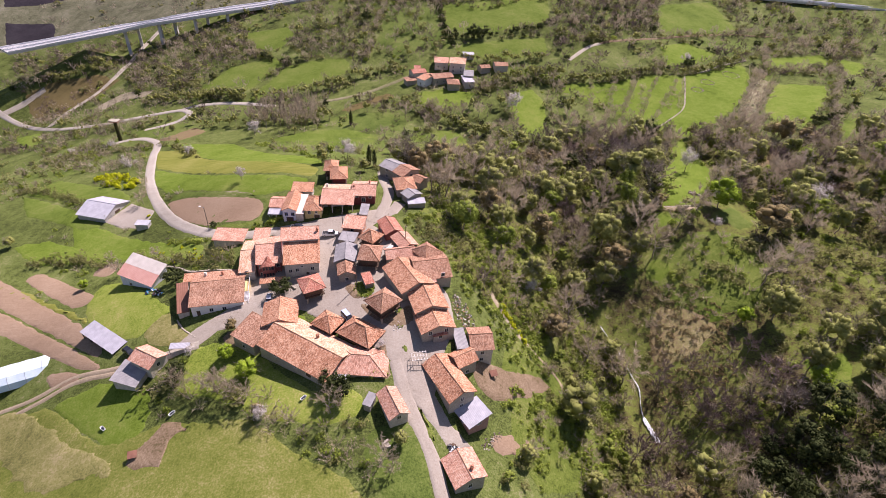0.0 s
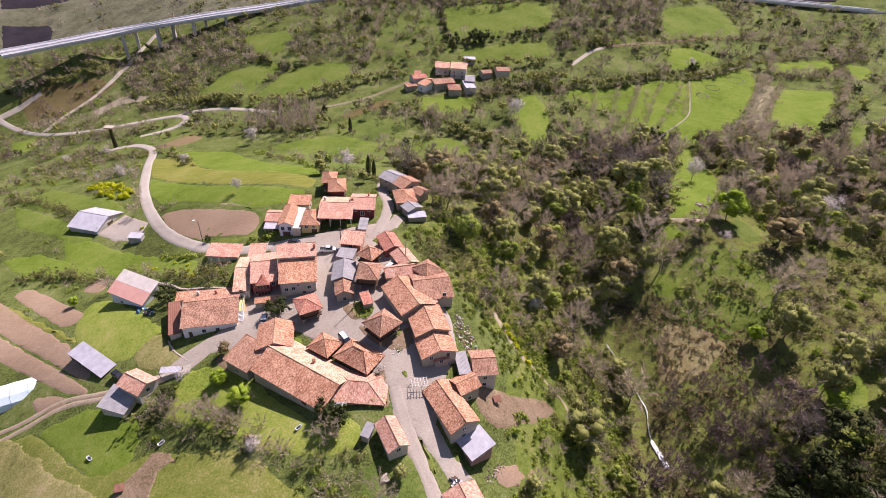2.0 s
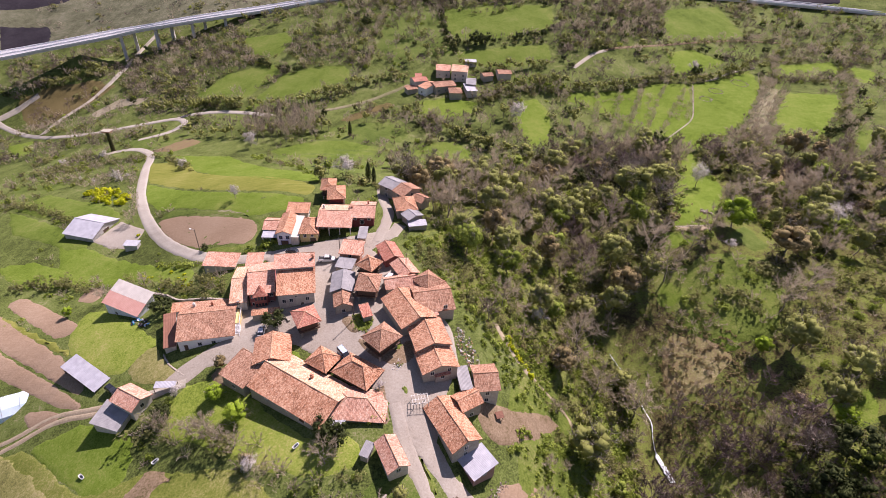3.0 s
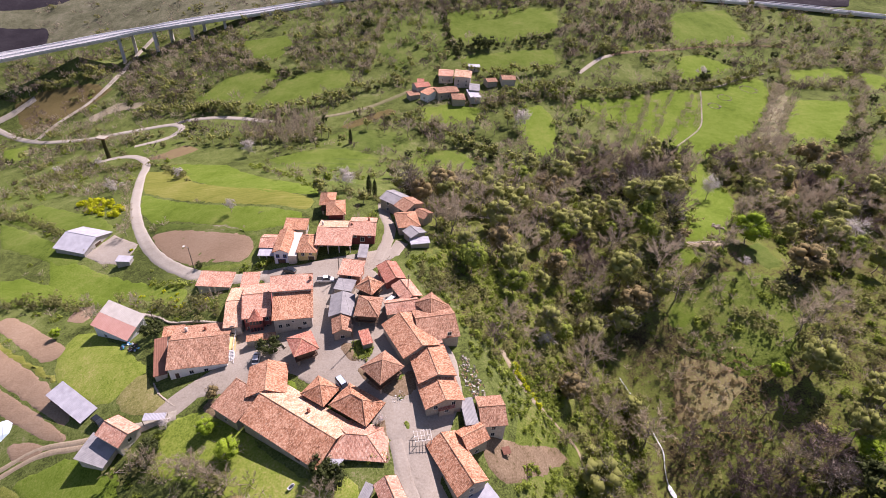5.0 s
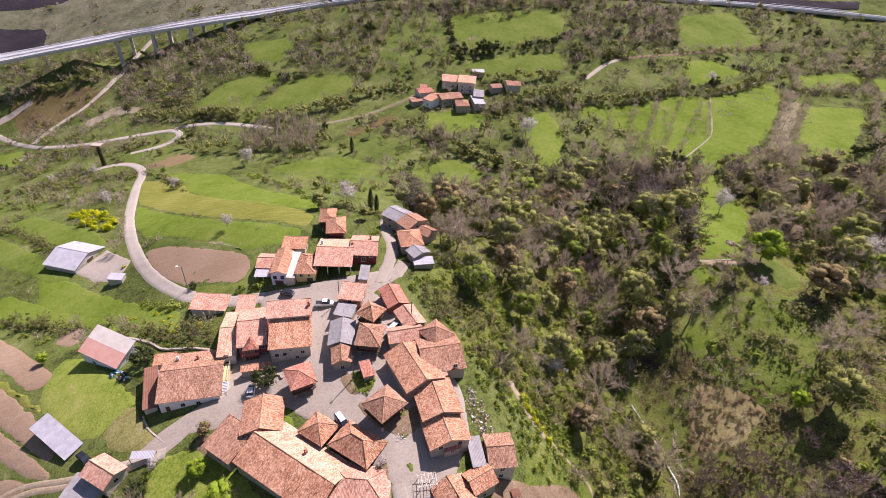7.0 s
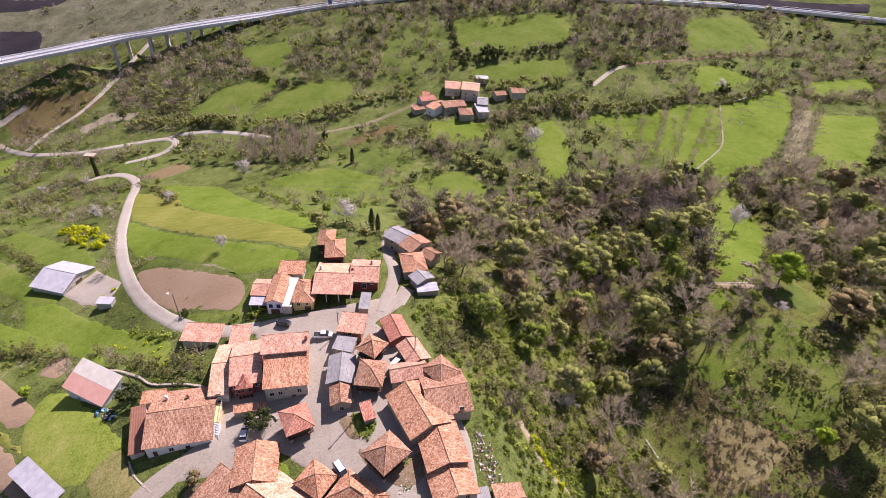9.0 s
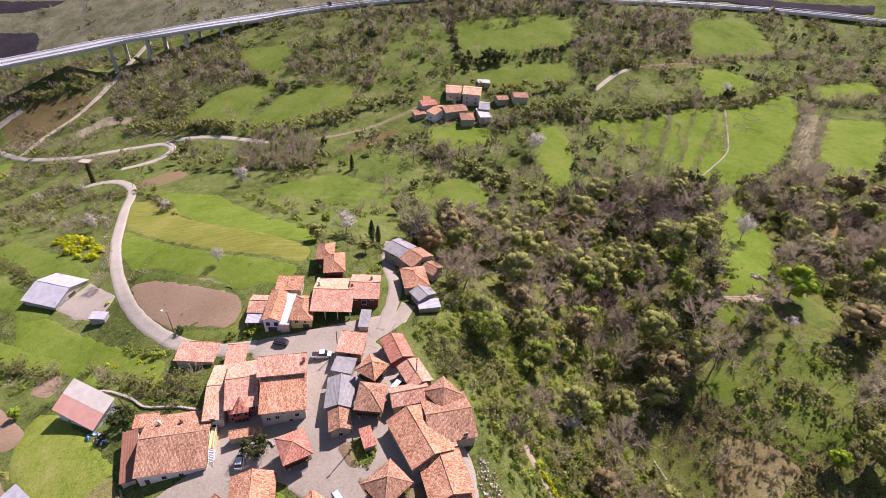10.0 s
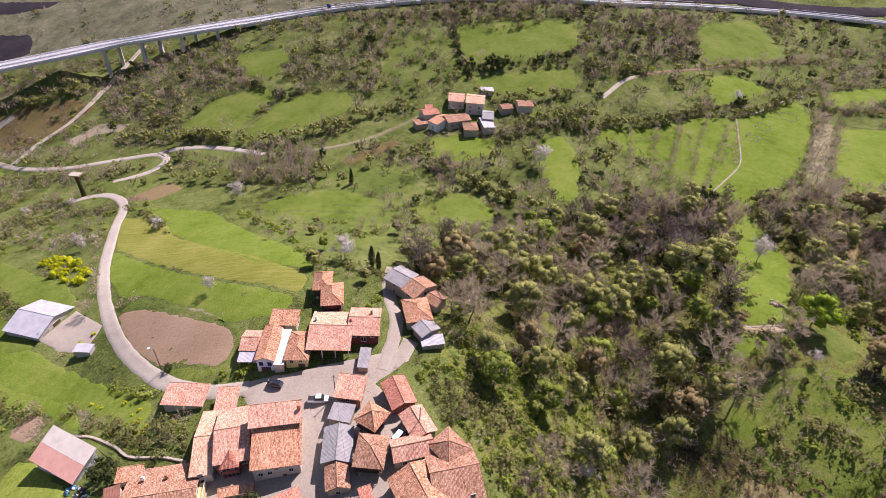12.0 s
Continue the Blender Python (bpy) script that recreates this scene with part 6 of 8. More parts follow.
def gallery(x, y, turn, z):
    """The glazed wooden gallery with its own small hipped roof on the red house."""
    g = thing("glazed_gallery", pose(x, y, z, 0, 0, turn), "oxblood red glazed timber gallery with a small hipped roof", "gallery")
    w, d, h = 3.4, 1.6, 5.0
    for z0, z1 in ((-0.1, 0.1), (2.4, 2.65), (h - 0.15, h)):
        part("floor_band", Geo().box(-w / 2, 0, z0, w / 2, d, z1), WALL["redwall"], g)
    part("side_wall", Geo().box(-w / 2, 0.1, 0.1, -w / 2 + 0.08, d, h), WALL["redwall"], g)
    part("side_wall", Geo().box(w / 2 - 0.08, 0.1, 0.1, w / 2, d, h), WALL["redwall"], g)
    for k in range(5):
        xx = -w / 2 + 0.08 + k * (w - 0.16) / 4
        part("mullion", Geo().box(xx - 0.08, -0.02, 0.1, xx + 0.08, 0.12, h - 0.1), WALL["redwall"], g)
    for k in range(4):
        for z0 in (1.0, 3.4):
            xx = -w / 2 + 0.16 + k * (w - 0.16) / 4
            part("pane", Geo().box(xx, 0.03, z0, xx + 0.68, 0.07, z0 + 1.2), GLASS, g)
    for z0, z1 in ((0.1, 1.0), (2.65, 3.4)):
        part("parapet", Geo().box(-w / 2, 0.02, z0, w / 2, 0.1, z1), WALL["redwall"], g)
    r = Geo()
    slope_faces(r, (-w / 2 - 0.3, -0.35, h), (w / 2 + 0.3, -0.35, h), (0, 1.7, h + 1.3), (0, 1.7, h + 1.3), 3.0)
    slope_faces(r, (w / 2 + 0.3, -0.35, h), (w / 2 + 0.3, 3.2, h), (0, 1.7, h + 1.3), (0, 3.2, h + 1.3), 9.0)
    slope_faces(r, (-w / 2 - 0.3, 3.2, h), (-w / 2 - 0.3, -0.35, h), (0, 3.2, h + 1.3), (0, 1.7, h + 1.3), 14.0)
    part("roof", r, ROOF["red"], g)


gallery(-51.15, 115.72, 16.0, -2.40)


def greenhouse():
    """A plastic tunnel greenhouse at the edge of the plots."""
    a, b = Vector((-106.5, 94.0)), Vector((-127.0, 81.5))
    d = (b - a).normalized()
    turn = math.degrees(math.atan2(d.y, d.x))
    L = (b - a).length
    g = thing("greenhouse", pose(a.x, a.y, height((a.x + b.x) / 2, (a.y + b.y) / 2) + 0.2, 0, 0, turn), "pale blue-white plastic tunnel greenhouse beside tilled plots", "greenhouse")
    n, r = 6, 4.5
    prof = [(r * math.cos(math.pi * k / n), r * 0.8 * math.sin(math.pi * k / n)) for k in range(n + 1)]
    film = Geo()
    bays = 12
    for i in range(bays + 1):
        for k, (u, z) in enumerate(prof):
            film.v.append((L * i / bays, u * (1.0 if i % 2 == 0 else 0.985), z * (1.0 if i % 2 == 0 else 0.98)))
    for i in range(bays):
        for k in range(n):
            p = i * (n + 1) + k
            film.f.append((p, p + n + 1, p + n + 2, p + 1))
    film.f.append(tuple(range(n, -1, -1)))
    film.f.append(tuple(bays * (n + 1) + k for k in range(n + 1)))
    part("plastic_film", film, FILM, g, smooth=False)
    for i in range(0, bays + 1, 2):
        hoop = Geo()
        for k in range(n):
            hoop.tube((L * i / bays, prof[k][0] * 1.01, prof[k][1] * 1.01), (L * i / bays, prof[k + 1][0] * 1.01, prof[k + 1][1] * 1.01), 0.04, 0.04, 4, False)
        part("hoop", hoop, STEEL, g)
    KEEP_CLEAR.append([(-100, 92), (-110, 99), (-134, 84), (-124, 72)])


FILM = plain_material("milky_plastic_film", (0.55, 0.7, 0.78), (0.7, 0.82, 0.88), 0.6, rough=0.35, stained=0.12)
greenhouse()


def heap(name, x, y, rx, ry, count, mats, label, category, size=(0.2, 0.9), tall=1.0, turn=0.0, seed=1):
    """A pile of odd pieces, each a piece of its own."""
    rng = random.Random(seed)
    root = thing(name, pose(x, y, height(x, y), 0, 0, turn), label, category)
    inv = root.matrix_world.inverted()
    for k in range(count):
        a, r = rng.uniform(0, 6.28), math.sqrt(rng.random())
        px_, py_ = rx * r * math.cos(a), ry * r * math.sin(a)
        w = root.matrix_world @ Vector((px_, py_, 0))
        z = height(w.x, w.y) - root.matrix_world.translation.z + tall * (1 - r) * rng.random()
        s = [rng.uniform(*size) for _ in range(3)]
        m = pose(px_, py_, z + s[2] * 0.2, rng.uniform(-25, 25), rng.uniform(-25, 25), rng.uniform(0, 180))
        part("piece", Geo().box(-s[0], -s[1] * 0.5, 0, s[0], s[1] * 0.5, s[2] * 0.6, m), mats[k % len(mats)], root)
    return root


JUNKBLUE = simple("blue_plastic", (0.08, 0.25, 0.5), 0.5)
JUNKTEAL = simple("teal_plastic", (0.03, 0.4, 0.45), 0.5)
JUNKWHITE = simple("white_plastic", (0.75, 0.76, 0.78), 0.5)
JUNKDARK = simple("scrap_metal", (0.06, 0.06, 0.07), 0.6, 0.4)
heap("scrap_heap", 6.9, 103.8, 2.6, 6.5, 230, (JUNKDARK, WALL["stone"], STEEL, DARKWOOD, JUNKDARK, WALL["stone"], TRIM, WALL["brick"], DARKWOOD), "heap of dark scrap and rubble behind a house", "scrap heap", (0.08, 0.32), 0.7, 25, 3)
heap("rubble_heap", -10.7, 95.3, 1.6, 2.2, 40, (WALL["stone"], TRIM, WALL["block"]), "heap of pale rubble beside a granary", "rubble heap", (0.1, 0.3), 0.4, 0, 4)
heap("junk_heap", -86.2, 112.5, 3.2, 1.4, 36, (JUNKDARK, JUNKBLUE, JUNKTEAL, JUNKWHITE, DARKWOOD), "odds and ends of blue plastic and scrap beside a house", "junk heap", (0.15, 0.55), 0.6, -20, 5)
heap("junk_heap", -40.7, 103.7, 1.3, 0.9, 16, (JUNKWHITE, STEEL, JUNKBLUE), "white odds and ends beside a granary", "junk heap", (0.15, 0.5), 0.5, 0, 6)
heap("junk_heap", 5.6, 66.0, 1.3, 1.6, 22, (JUNKDARK, JUNKWHITE, DARKWOOD, STEEL), "dark scrap and machinery beside the lane", "junk heap", (0.2, 0.6), 0.7, 30, 7)
heap("log_pile", 14.9, 71.4, 1.2, 4.0, 40, (POLEWOOD, POLEWOOD, WALL["stone"]), "pile of logs and stones along an allotment", "log pile", (0.08, 0.32), 0.3, -40, 8)
heap("rubble_heap", -13.4, 85.4, 0.9, 1.6, 22, (WALL["stone"], TRIM, JUNKWHITE), "pale stones piled against a wall", "rubble heap", (0.12, 0.4), 0.4, 0, 9)
heap("stone_heap", -9.3, 64.0, 1.0, 0.8, 7, (WALL["stone"],), "grey boulders in the grass", "boulders", (0.4, 0.8), 0.3, 0, 10)
heap("stone_heap", 104.0, 191.5, 2.4, 2.2, 30, (WALL["stone"], DARKWOOD), "heap of stones and brush on a meadow", "stone heap", (0.2, 0.7), 0.6, 0, 11)


def litter_stream():
    """The foaming white brook in the gully."""
    g = Geo()
    rng = random.Random(5)
    run = spline([(57.5, 132.0), (61.5, 125.0), (64.0, 119.5), (66.0, 114.0), (67.3, 110.3), (66.8, 105.0), (66.8, 101.0), (68.0, 97.0), (69.4, 92.7)], 0.6)
    w = [(0.75 if p.y < 101 else 0.16) * rng.uniform(0.5, 1.2) for p in run]
    for p, r in zip(run, w):
        for o in (-1, 0, 1):
            x = p.x + o * r
            g.v.append((x, p.y + rng.uniform(-0.3, 0.3), height(x, p.y) + 0.5 + (0.15 if o == 0 else 0) + rng.uniform(-0.08, 0.08)))
    for i in range(len(run) - 1):
        for k in range(2):
            a = i * 3 + k
            g.f.append((a + 1, a, a + 3, a + 4))
    tagged(new("brook", g.mesh("brook", FOAM, smooth=True)), "white foaming brook falling through a wooded gully", "brook", kind="structure")


def foam_material():
    m = Mat("foaming_water", 0.15, 0, 0.5)
    return m.done(m.ramp(m.noise(1.1, 5, 0.75), [(0.4, (0.06, 0.07, 0.05)), (0.47, (0.75, 0.8, 0.86)), (0.7, (0.9, 0.92, 0.95))]), m.noise(4, 4, 0.6), 0.5, 0.1)


FOAM = foam_material()
litter_stream()
KEEP_CLEAR.append([(61.5, 91), (73, 91), (70.5, 118), (60.0, 134), (55.0, 132), (61.5, 118)])


def low_wall(name, points, tall, thick, label, mat=None):
    """A dry stone wall or terrace edge, built of single stones in courses."""
    line = spline(points, 0.9)
    g = Geo()
    rng = random.Random(name + str(points[0]))
    for i in range(len(line) - 1):
        a, b = line[i], line[i + 1]
        d = (b - a)
        turn = math.degrees(math.atan2(d.y, d.x))
        z = height(a.x, a.y) - 0.15
        rows = max(1, int(tall / 0.4))
        for k in range(rows):
            t = thick * rng.uniform(0.8, 1.1) / 2
            m = pose(a.x, a.y, z + k * 0.4, rng.uniform(-4, 4), rng.uniform(-4, 4), turn + rng.uniform(-6, 6))
            g.box(-0.1, -t, 0, d.length + rng.uniform(0.0, 0.15), t, 0.38 * rng.uniform(0.85, 1.15), m)
    ob = tagged(new(name, g.mesh(name, mat or WALL["stone"])), label, "stone wall", kind="structure")
    return ob


low_wall("stone_wall", [(-106, 130), (-97.9, 127.9), (-91.8, 126.8), (-83.7, 123.6), (-77.6, 120.5), (-69.5, 120.2), (-63.4, 119.0)], 1.0, 0.5, "low stone terrace wall above a house")
low_wall("stone_wall", [(-47.2, 110.4), (-43.2, 111.1), (-41.7, 109.9)], 1.1, 0.5, "curved garden wall before the red house")
low_wall("stone_wall", [(86, 180.6), (92, 180.2), (102, 181.2)], 0.6, 0.6, "low stone wall across a meadow")
low_wall("stone_wall", [(-72.9, 100.2), (-70.0, 97.2), (-66.5, 94.9), (-63.6, 93.4)], 0.6, 0.4, "low garden wall at a lawn's corner")


low_wall("stone_wall", [(154, 354), (171, 363), (190, 379), (214, 396)], 1.2, 1.1, "grey stone wall between two far meadows")
low_wall("stone_wall", [(154, 352), (146, 325), (138, 303), (124, 286), (111, 272)], 0.6, 0.8, "low pale stone wall down a meadow")


def stone_ring(x, y, radius, seed):
    """Stones set in a ring round a hollow in the grass."""
    rng = random.Random(seed)
    root = thing("stone_ring", pose(x, y, height(x, y)), "ring of dark stones round a hollow in a meadow", "stone ring", "stone rings")
    n = int(radius * 8)
    for k in range(n):
        a = 6.283 * k / n + rng.uniform(-0.05, 0.05)
        px_, py_ = radius * math.cos(a) * rng.uniform(0.9, 1.1), radius * math.sin(a) * rng.uniform(0.9, 1.1)
        z = height(x + px_, y + py_) - height(x, y) + 0.2
        w, h = rng.uniform(0.2, 0.45), rng.uniform(0.0, 0.2)
        part("stone", Geo().box(-w, -w * 0.8, -0.3, w, w * 0.8, h, pose(px_, py_, z, rng.uniform(-12, 12), rng.uniform(-12, 12), math.degrees(a))), POLEWOOD if k % 3 else WALL["stone"], root)


stone_ring(189, 362, 5.5, 1)
stone_ring(167, 345, 4.2, 2)
stone_ring(156, 332, 3.6, 3)
sign_gantry(-122.0, 509.5, height(-122.0, 509.5) - 0.3, -12)


def pergola(x, y, turn):
    p = thing("pergola", pose(x, y, height(x, y) + 0.2, 0, 0, turn) @ Matrix.Diagonal((0.8, 0.8, 0.8, 1)), "white timber pergola frame beside the lane", "pergola")
    for sx in (-2.2, 2.2):
        for sy in (-1.5, 1.5):
            part("post", Geo().box(sx - 0.06, sy - 0.06, -0.3, sx + 0.06, sy + 0.06, 2.2), TRIM, p)
    for sy in (-1.5, 0, 1.5):
        part("beam", Geo().box(-2.5, sy - 0.05, 2.2, 2.5, sy + 0.05, 2.32), TRIM, p)
    for k in range(6):
        part("rafter", Geo().box(-2.3 + k * 0.92 - 0.05, -1.8, 2.32, -2.3 + k * 0.92 + 0.05, 1.8, 2.42), TRIM, p)


pergola(-4.0, 85.5, 15)


def trough(x, y, turn, label="pale empty bathtub used as a drinking trough"):
    t = thing("drinking_trough", pose(x, y, height(x, y) + 0.2, 0, 0, turn) @ Matrix.Diagonal((0.75, 0.75, 0.75, 1)), label, "drinking trough")
    g = Geo()
    for r0, r1, z0, z1 in ((0.9, 1.0, 0.0, 0.6), (1.0, 0.86, 0.6, 0.6), (0.86, 0.7, 0.6, 0.2)):
        k = len(g.v)
        for r, z in ((r0, z0), (r1, z1)):
            g.v += [(1.1 * r * math.copysign(abs(math.cos(a)) ** 0.5, math.cos(a)), 0.5 * r * math.copysign(abs(math.sin(a)) ** 0.5, math.sin(a)), z) for a in np.arange(16) * math.pi / 8]
        g.f += [(k + i, k + (i + 1) % 16, k + 16 + (i + 1) % 16, k + 16 + i) for i in range(16)]
    g.f.append(tuple(len(g.v) - 16 + i for i in range(16)))
    part("tub", g, BARRIER, t)
    part("water", Geo().prism([(0.78 * math.cos(a), 0.34 * math.sin(a)) for a in np.arange(16) * math.pi / 8], 0.4, 0.42), GLASS, t)


trough(-61.7, 72.1, 60)
trough(-30.2, 74.4, 55)
trough(-78.8, 70.1, 150)


def hay_rack(x, y):
    h = thing("hay_feeder", pose(x, y, height(x, y) + 0.05, 0, 0, 20) @ Matrix.Diagonal((0.7, 0.7, 0.8, 1)), "small weathered field shelter on bare ground", "field shelter")
    for sx in (-1, 1):
        for sy in (-0.8, 0.8):
            part("post", Geo().box(sx - 0.08, sy - 0.08, -0.2, sx + 0.08, sy + 0.08, 1.3), POLEWOOD, h)
    r = Geo()
    slope_faces(r, (-1.4, -1.2, 1.2), (1.4, -1.2, 1.2), (-1.4, 1.2, 1.8), (1.4, 1.2, 1.8), 0.0, 0.02, 0.3, 0.02, 0.06)
    part("roof", r, ROOF["darkbrown"], h)


hay_rack(-66.6, 62.3)
hay_rack(15.5, 88.6)


def tower(x, y):
    """An old shaft overgrown with ivy, with a flat cap."""
    t = thing("ivy_clad_tower", pose(x, y, height(x, y) - 0.5), "slender ivy-clad shaft with a flat tan cap", "tower")
    part("shaft", Geo().tube((0, 0, 0), (0, 0, 12.4), 1.2, 0.75, 10), LEAF["ivy"], t)
    part("cap", Geo().box(-2.4, -1.7, 12.4, 2.4, 1.7, 13.0), WALL["brick"], t)
    part("roof_slab", Geo().box(-2.6, -1.9, 13.0, 2.6, 1.9, 13.25), GROUND["gravel"], t)


tower(-194.6, 272.4)


def sheet_roof(x, y, turn, l, w, z, label):
    s = thing("sheet_canopy", pose(x, y, height(x, y), 0, 0, turn), label, "canopy")
    for sx in (-1, 1):
        for sy in (-1, 1):
            part("post", Geo().box(sx * l / 2 - 0.06, sy * w / 2 - 0.06, -0.5, sx * l / 2 + 0.06, sy * w / 2 + 0.06, z), POLEWOOD, s)
    r = Geo()
    slope_faces(r, (-l / 2, -w / 2, z), (l / 2, -w / 2, z), (-l / 2, w / 2, z + 0.3), (l / 2, w / 2, z + 0.3), 0.0, 0.02, 0.3, 0.02, 0.06)
    part("roof", r, ROOF["whitemetal"], s)


sheet_roof(-67.3, 90.1, 8, 5.0, 1.8, 1.6, "low white sheet canopy beside a house")
sheet_roof(-22.1, 79.1, -27, 3.2, 3.2, 1.5, "small grey sheet canopy on a farmhouse wing")


# ---- trees ----
def unit(v):
    return v / (np.linalg.norm(v, axis=-1, keepdims=True) + 1e-9)


def grow(rng, tall, limbs=8, kids=4, spread=0.5, bole=0.25, rise=0.8, lean=0.08):
    """Segments (start, end, radius, radius) of a trunk with limbs and branches, and the lines along which twigs sit."""
    segs, axes = [], []
    r, n = tall * 0.02, 5
    d = np.array([rng.normal(0, lean), rng.normal(0, lean), 1.0])
    knots = [np.zeros(3)]
    for i in range(n):
        q = knots[-1] + unit(d) * (tall * 0.8 / n) + rng.normal(0, 0.02 * tall, 3) * (1, 1, 0)
        segs.append((knots[-1], q, r * (1 - 0.18 * i), r * (1 - 0.18 * (i + 1))))
        knots.append(q)
    axes += [(knots[3], knots[4]), (knots[4], knots[5] + (0, 0, tall * 0.1))]
    for k in range(limbs):
        a = k * 2.4 + rng.uniform(-0.5, 0.5)
        z = tall * (bole + (0.74 - bole) * (k + rng.uniform(0, 1)) / limbs)
        t = z / (tall * 0.8) * n
        i = min(int(t), n - 1)
        s = knots[i] + (knots[i + 1] - knots[i]) * (t - i)
        out = unit(np.array([math.cos(a), math.sin(a), rise * rng.uniform(0.6, 1.3) + 0.5 * z / tall]))
        ln = tall * spread * rng.uniform(0.7, 1.05) * (1.15 - 0.7 * z / tall)
        mid = s + out * ln * 0.5
        end = mid + unit(out + (0, 0, 0.3) + rng.normal(0, 0.15, 3)) * ln * 0.5
        rr = r * 0.5 * (1.1 - z / tall)
        segs += [(s, mid, rr, rr * 0.65), (mid, end, rr * 0.65, rr * 0.2)]
        axes += [(mid, end)]
        for b in range(kids):
            p = s + (mid - s) * rng.uniform(0.6, 1.0) if b % 2 else mid + (end - mid) * rng.uniform(0.1, 0.8)
            e = p + unit(out + rng.normal(0, 0.55, 3) + (0, 0, 0.35)) * ln * rng.uniform(0.35, 0.6)
            segs.append((p, e, rr * 0.35, rr * 0.1))
            axes.append((p, e))
    return segs, axes


def twigs_on(rng, axes, n, length, width, wild=0.5, up=0.25):
    """Tapered twigs that leave the branches outwards; also gives where they start and point."""
    A, B = np.array([a for a, b in axes]), np.array([b for a, b in axes])
    ln = np.linalg.norm(B - A, axis=1)
    pick = rng.choice(len(axes), n, p=ln / ln.sum())
    base = A[pick] + (B - A)[pick] * rng.uniform(0.3, 1.05, n)[:, None]
    d = unit(unit(B - A)[pick] * 0.8 + rng.normal(0, wild, (n, 3)) + (0, 0, up))
    L = (length * rng.uniform(0.5, 1.3, n))[:, None]
    s = unit(np.cross(d, rng.normal(0, 1, (n, 3)))) * (width * rng.uniform(0.6, 1.3, n) / 2)[:, None]
    V = np.stack([base + s, base - s, base + d * L], 1).reshape(-1, 3)
    return (V, np.arange(3 * n).reshape(n, 3)), (base, d, L)


def leaves_on(rng, base, d, L, n, size, spread=0.35, heart=1.0):
    """Small pointed leaves round the twigs, facing away from the heart of the crown."""
    pick = rng.integers(0, len(base), n)
    c = base[pick] + d[pick] * L[pick] * rng.uniform(0.2, 1.15, n)[:, None] + rng.normal(0, spread, (n, 3))
    nrm = unit(unit(c - (0, 0, heart)) + rng.normal(0, 0.35, (n, 3)) + (0, 0, 0.25))
    return leaf_blades(rng, c, nrm, size * 1.4, size)


def tubes(segs, sides=3):
    V, F = [], []
    for a, b, ra, rb in segs:
        d = unit(b - a)
        s = unit(np.cross(d, (0.31, 0.77, 0.55)))
        t = np.cross(d, s)
        k = len(V)
        for p, r in ((a, ra), (b, rb)):
            for i in range(sides):
                w = 2 * math.pi * i / sides
                V.append(p + (s * math.cos(w) + t * math.sin(w)) * r)
        for i in range(sides):
            j = (i + 1) % sides
            F += [(k + i, k + j, k + sides + j), (k + i, k + sides + j, k + sides + i)]
    return np.array(V), np.array(F)


def leaf_blades(rng, c, out, length, width, tilt=0.28):
    """Pointed leaves that face outwards."""
    n = len(c)
    nrm = out + rng.normal(0, tilt, (n, 3))
    d = unit(np.cross(nrm, rng.normal(0, 1, (n, 3))))
    s = unit(np.cross(nrm, d))
    L = (length * rng.uniform(0.6, 1.3, n) / 2)[:, None]
    W = (width * rng.uniform(0.6, 1.3, n) / 2)[:, None]
    V = np.stack([c - d * L, c + d * L * 0.7 + s * W, c + d * L * 0.7 - s * W], 1).reshape(-1, 3)
    return V, np.arange(3 * n).reshape(n, 3)


def leaf_shells(rng, n, tall, wide, low, clumps, length, width, lumpy=0.15, core=0.5, body=0.55, deep=0.9, tilt=0.28):
    """Leaves gathered in clumps over the dome of a close evergreen crown, facing outwards."""
    u = rng.normal(0, 1, (clumps, 3))
    u[:, 2] = np.abs(u[:, 2]) - (0.9 if low < 0.1 else 0.6)
    u = unit(u)
    r = rng.uniform(0.5, 0.95, clumps)[:, None]
    mid = np.array((0, 0, tall * (low + 1) / 2))
    half = np.array((wide / 2, wide / 2, tall * (1 - low) / 2))
    heart = u * r * half
    pick = rng.integers(0, clumps, n)
    off = unit(rng.normal(0, 1, (n, 3)))
    c = heart[pick] + off * (wide * lumpy * rng.uniform(0.35, 1.15, n) ** 0.6)[:, None]
    out = unit(off * 0.4 + c / np.linalg.norm(c / half, axis=1)[:, None] / wide * 2 + (0, 0, 0.15))
    c = c + mid
    c[:, 2] = np.maximum(c[:, 2], 0.25)
    if not core:
        return leaf_blades(rng, c, out, length, width, tilt)
    # close inner foliage: a rough lump in some clumps
    corner = np.array([(x, y, z) for z in (-1, 1) for x, y in ((-1, -1), (1, -1), (1, 1), (-1, 1))]) * 0.62
    sides = np.array([t for a, b, c_, d_ in ((3, 2, 1, 0), (4, 5, 6, 7), (0, 1, 5, 4), (1, 2, 6, 5), (2, 3, 7, 6), (3, 0, 4, 7)) for t in ((a, b, c_), (a, c_, d_))])
    some = heart[:int(clumps * core)] * deep
    turn = rng.uniform(0, 6.28, len(some))
    LV = np.stack([np.stack([corner[:, 0] * math.cos(w) - corner[:, 1] * math.sin(w), corner[:, 0] * math.sin(w) + corner[:, 1] * math.cos(w), corner[:, 2]], 1) for w in turn])
    LV = LV * (1 + rng.normal(0, 0.22, LV.shape)) * wide * lumpy * body + some[:, None] + mid
    LV[:, :, 2] = np.maximum(LV[:, :, 2], 0.15)
    lumps = LV.reshape(-1, 3), (sides[None] + 8 * np.arange(len(some))[:, None, None]).reshape(-1, 3)
    return both(leaf_blades(rng, c, out, length, width, tilt), lumps)


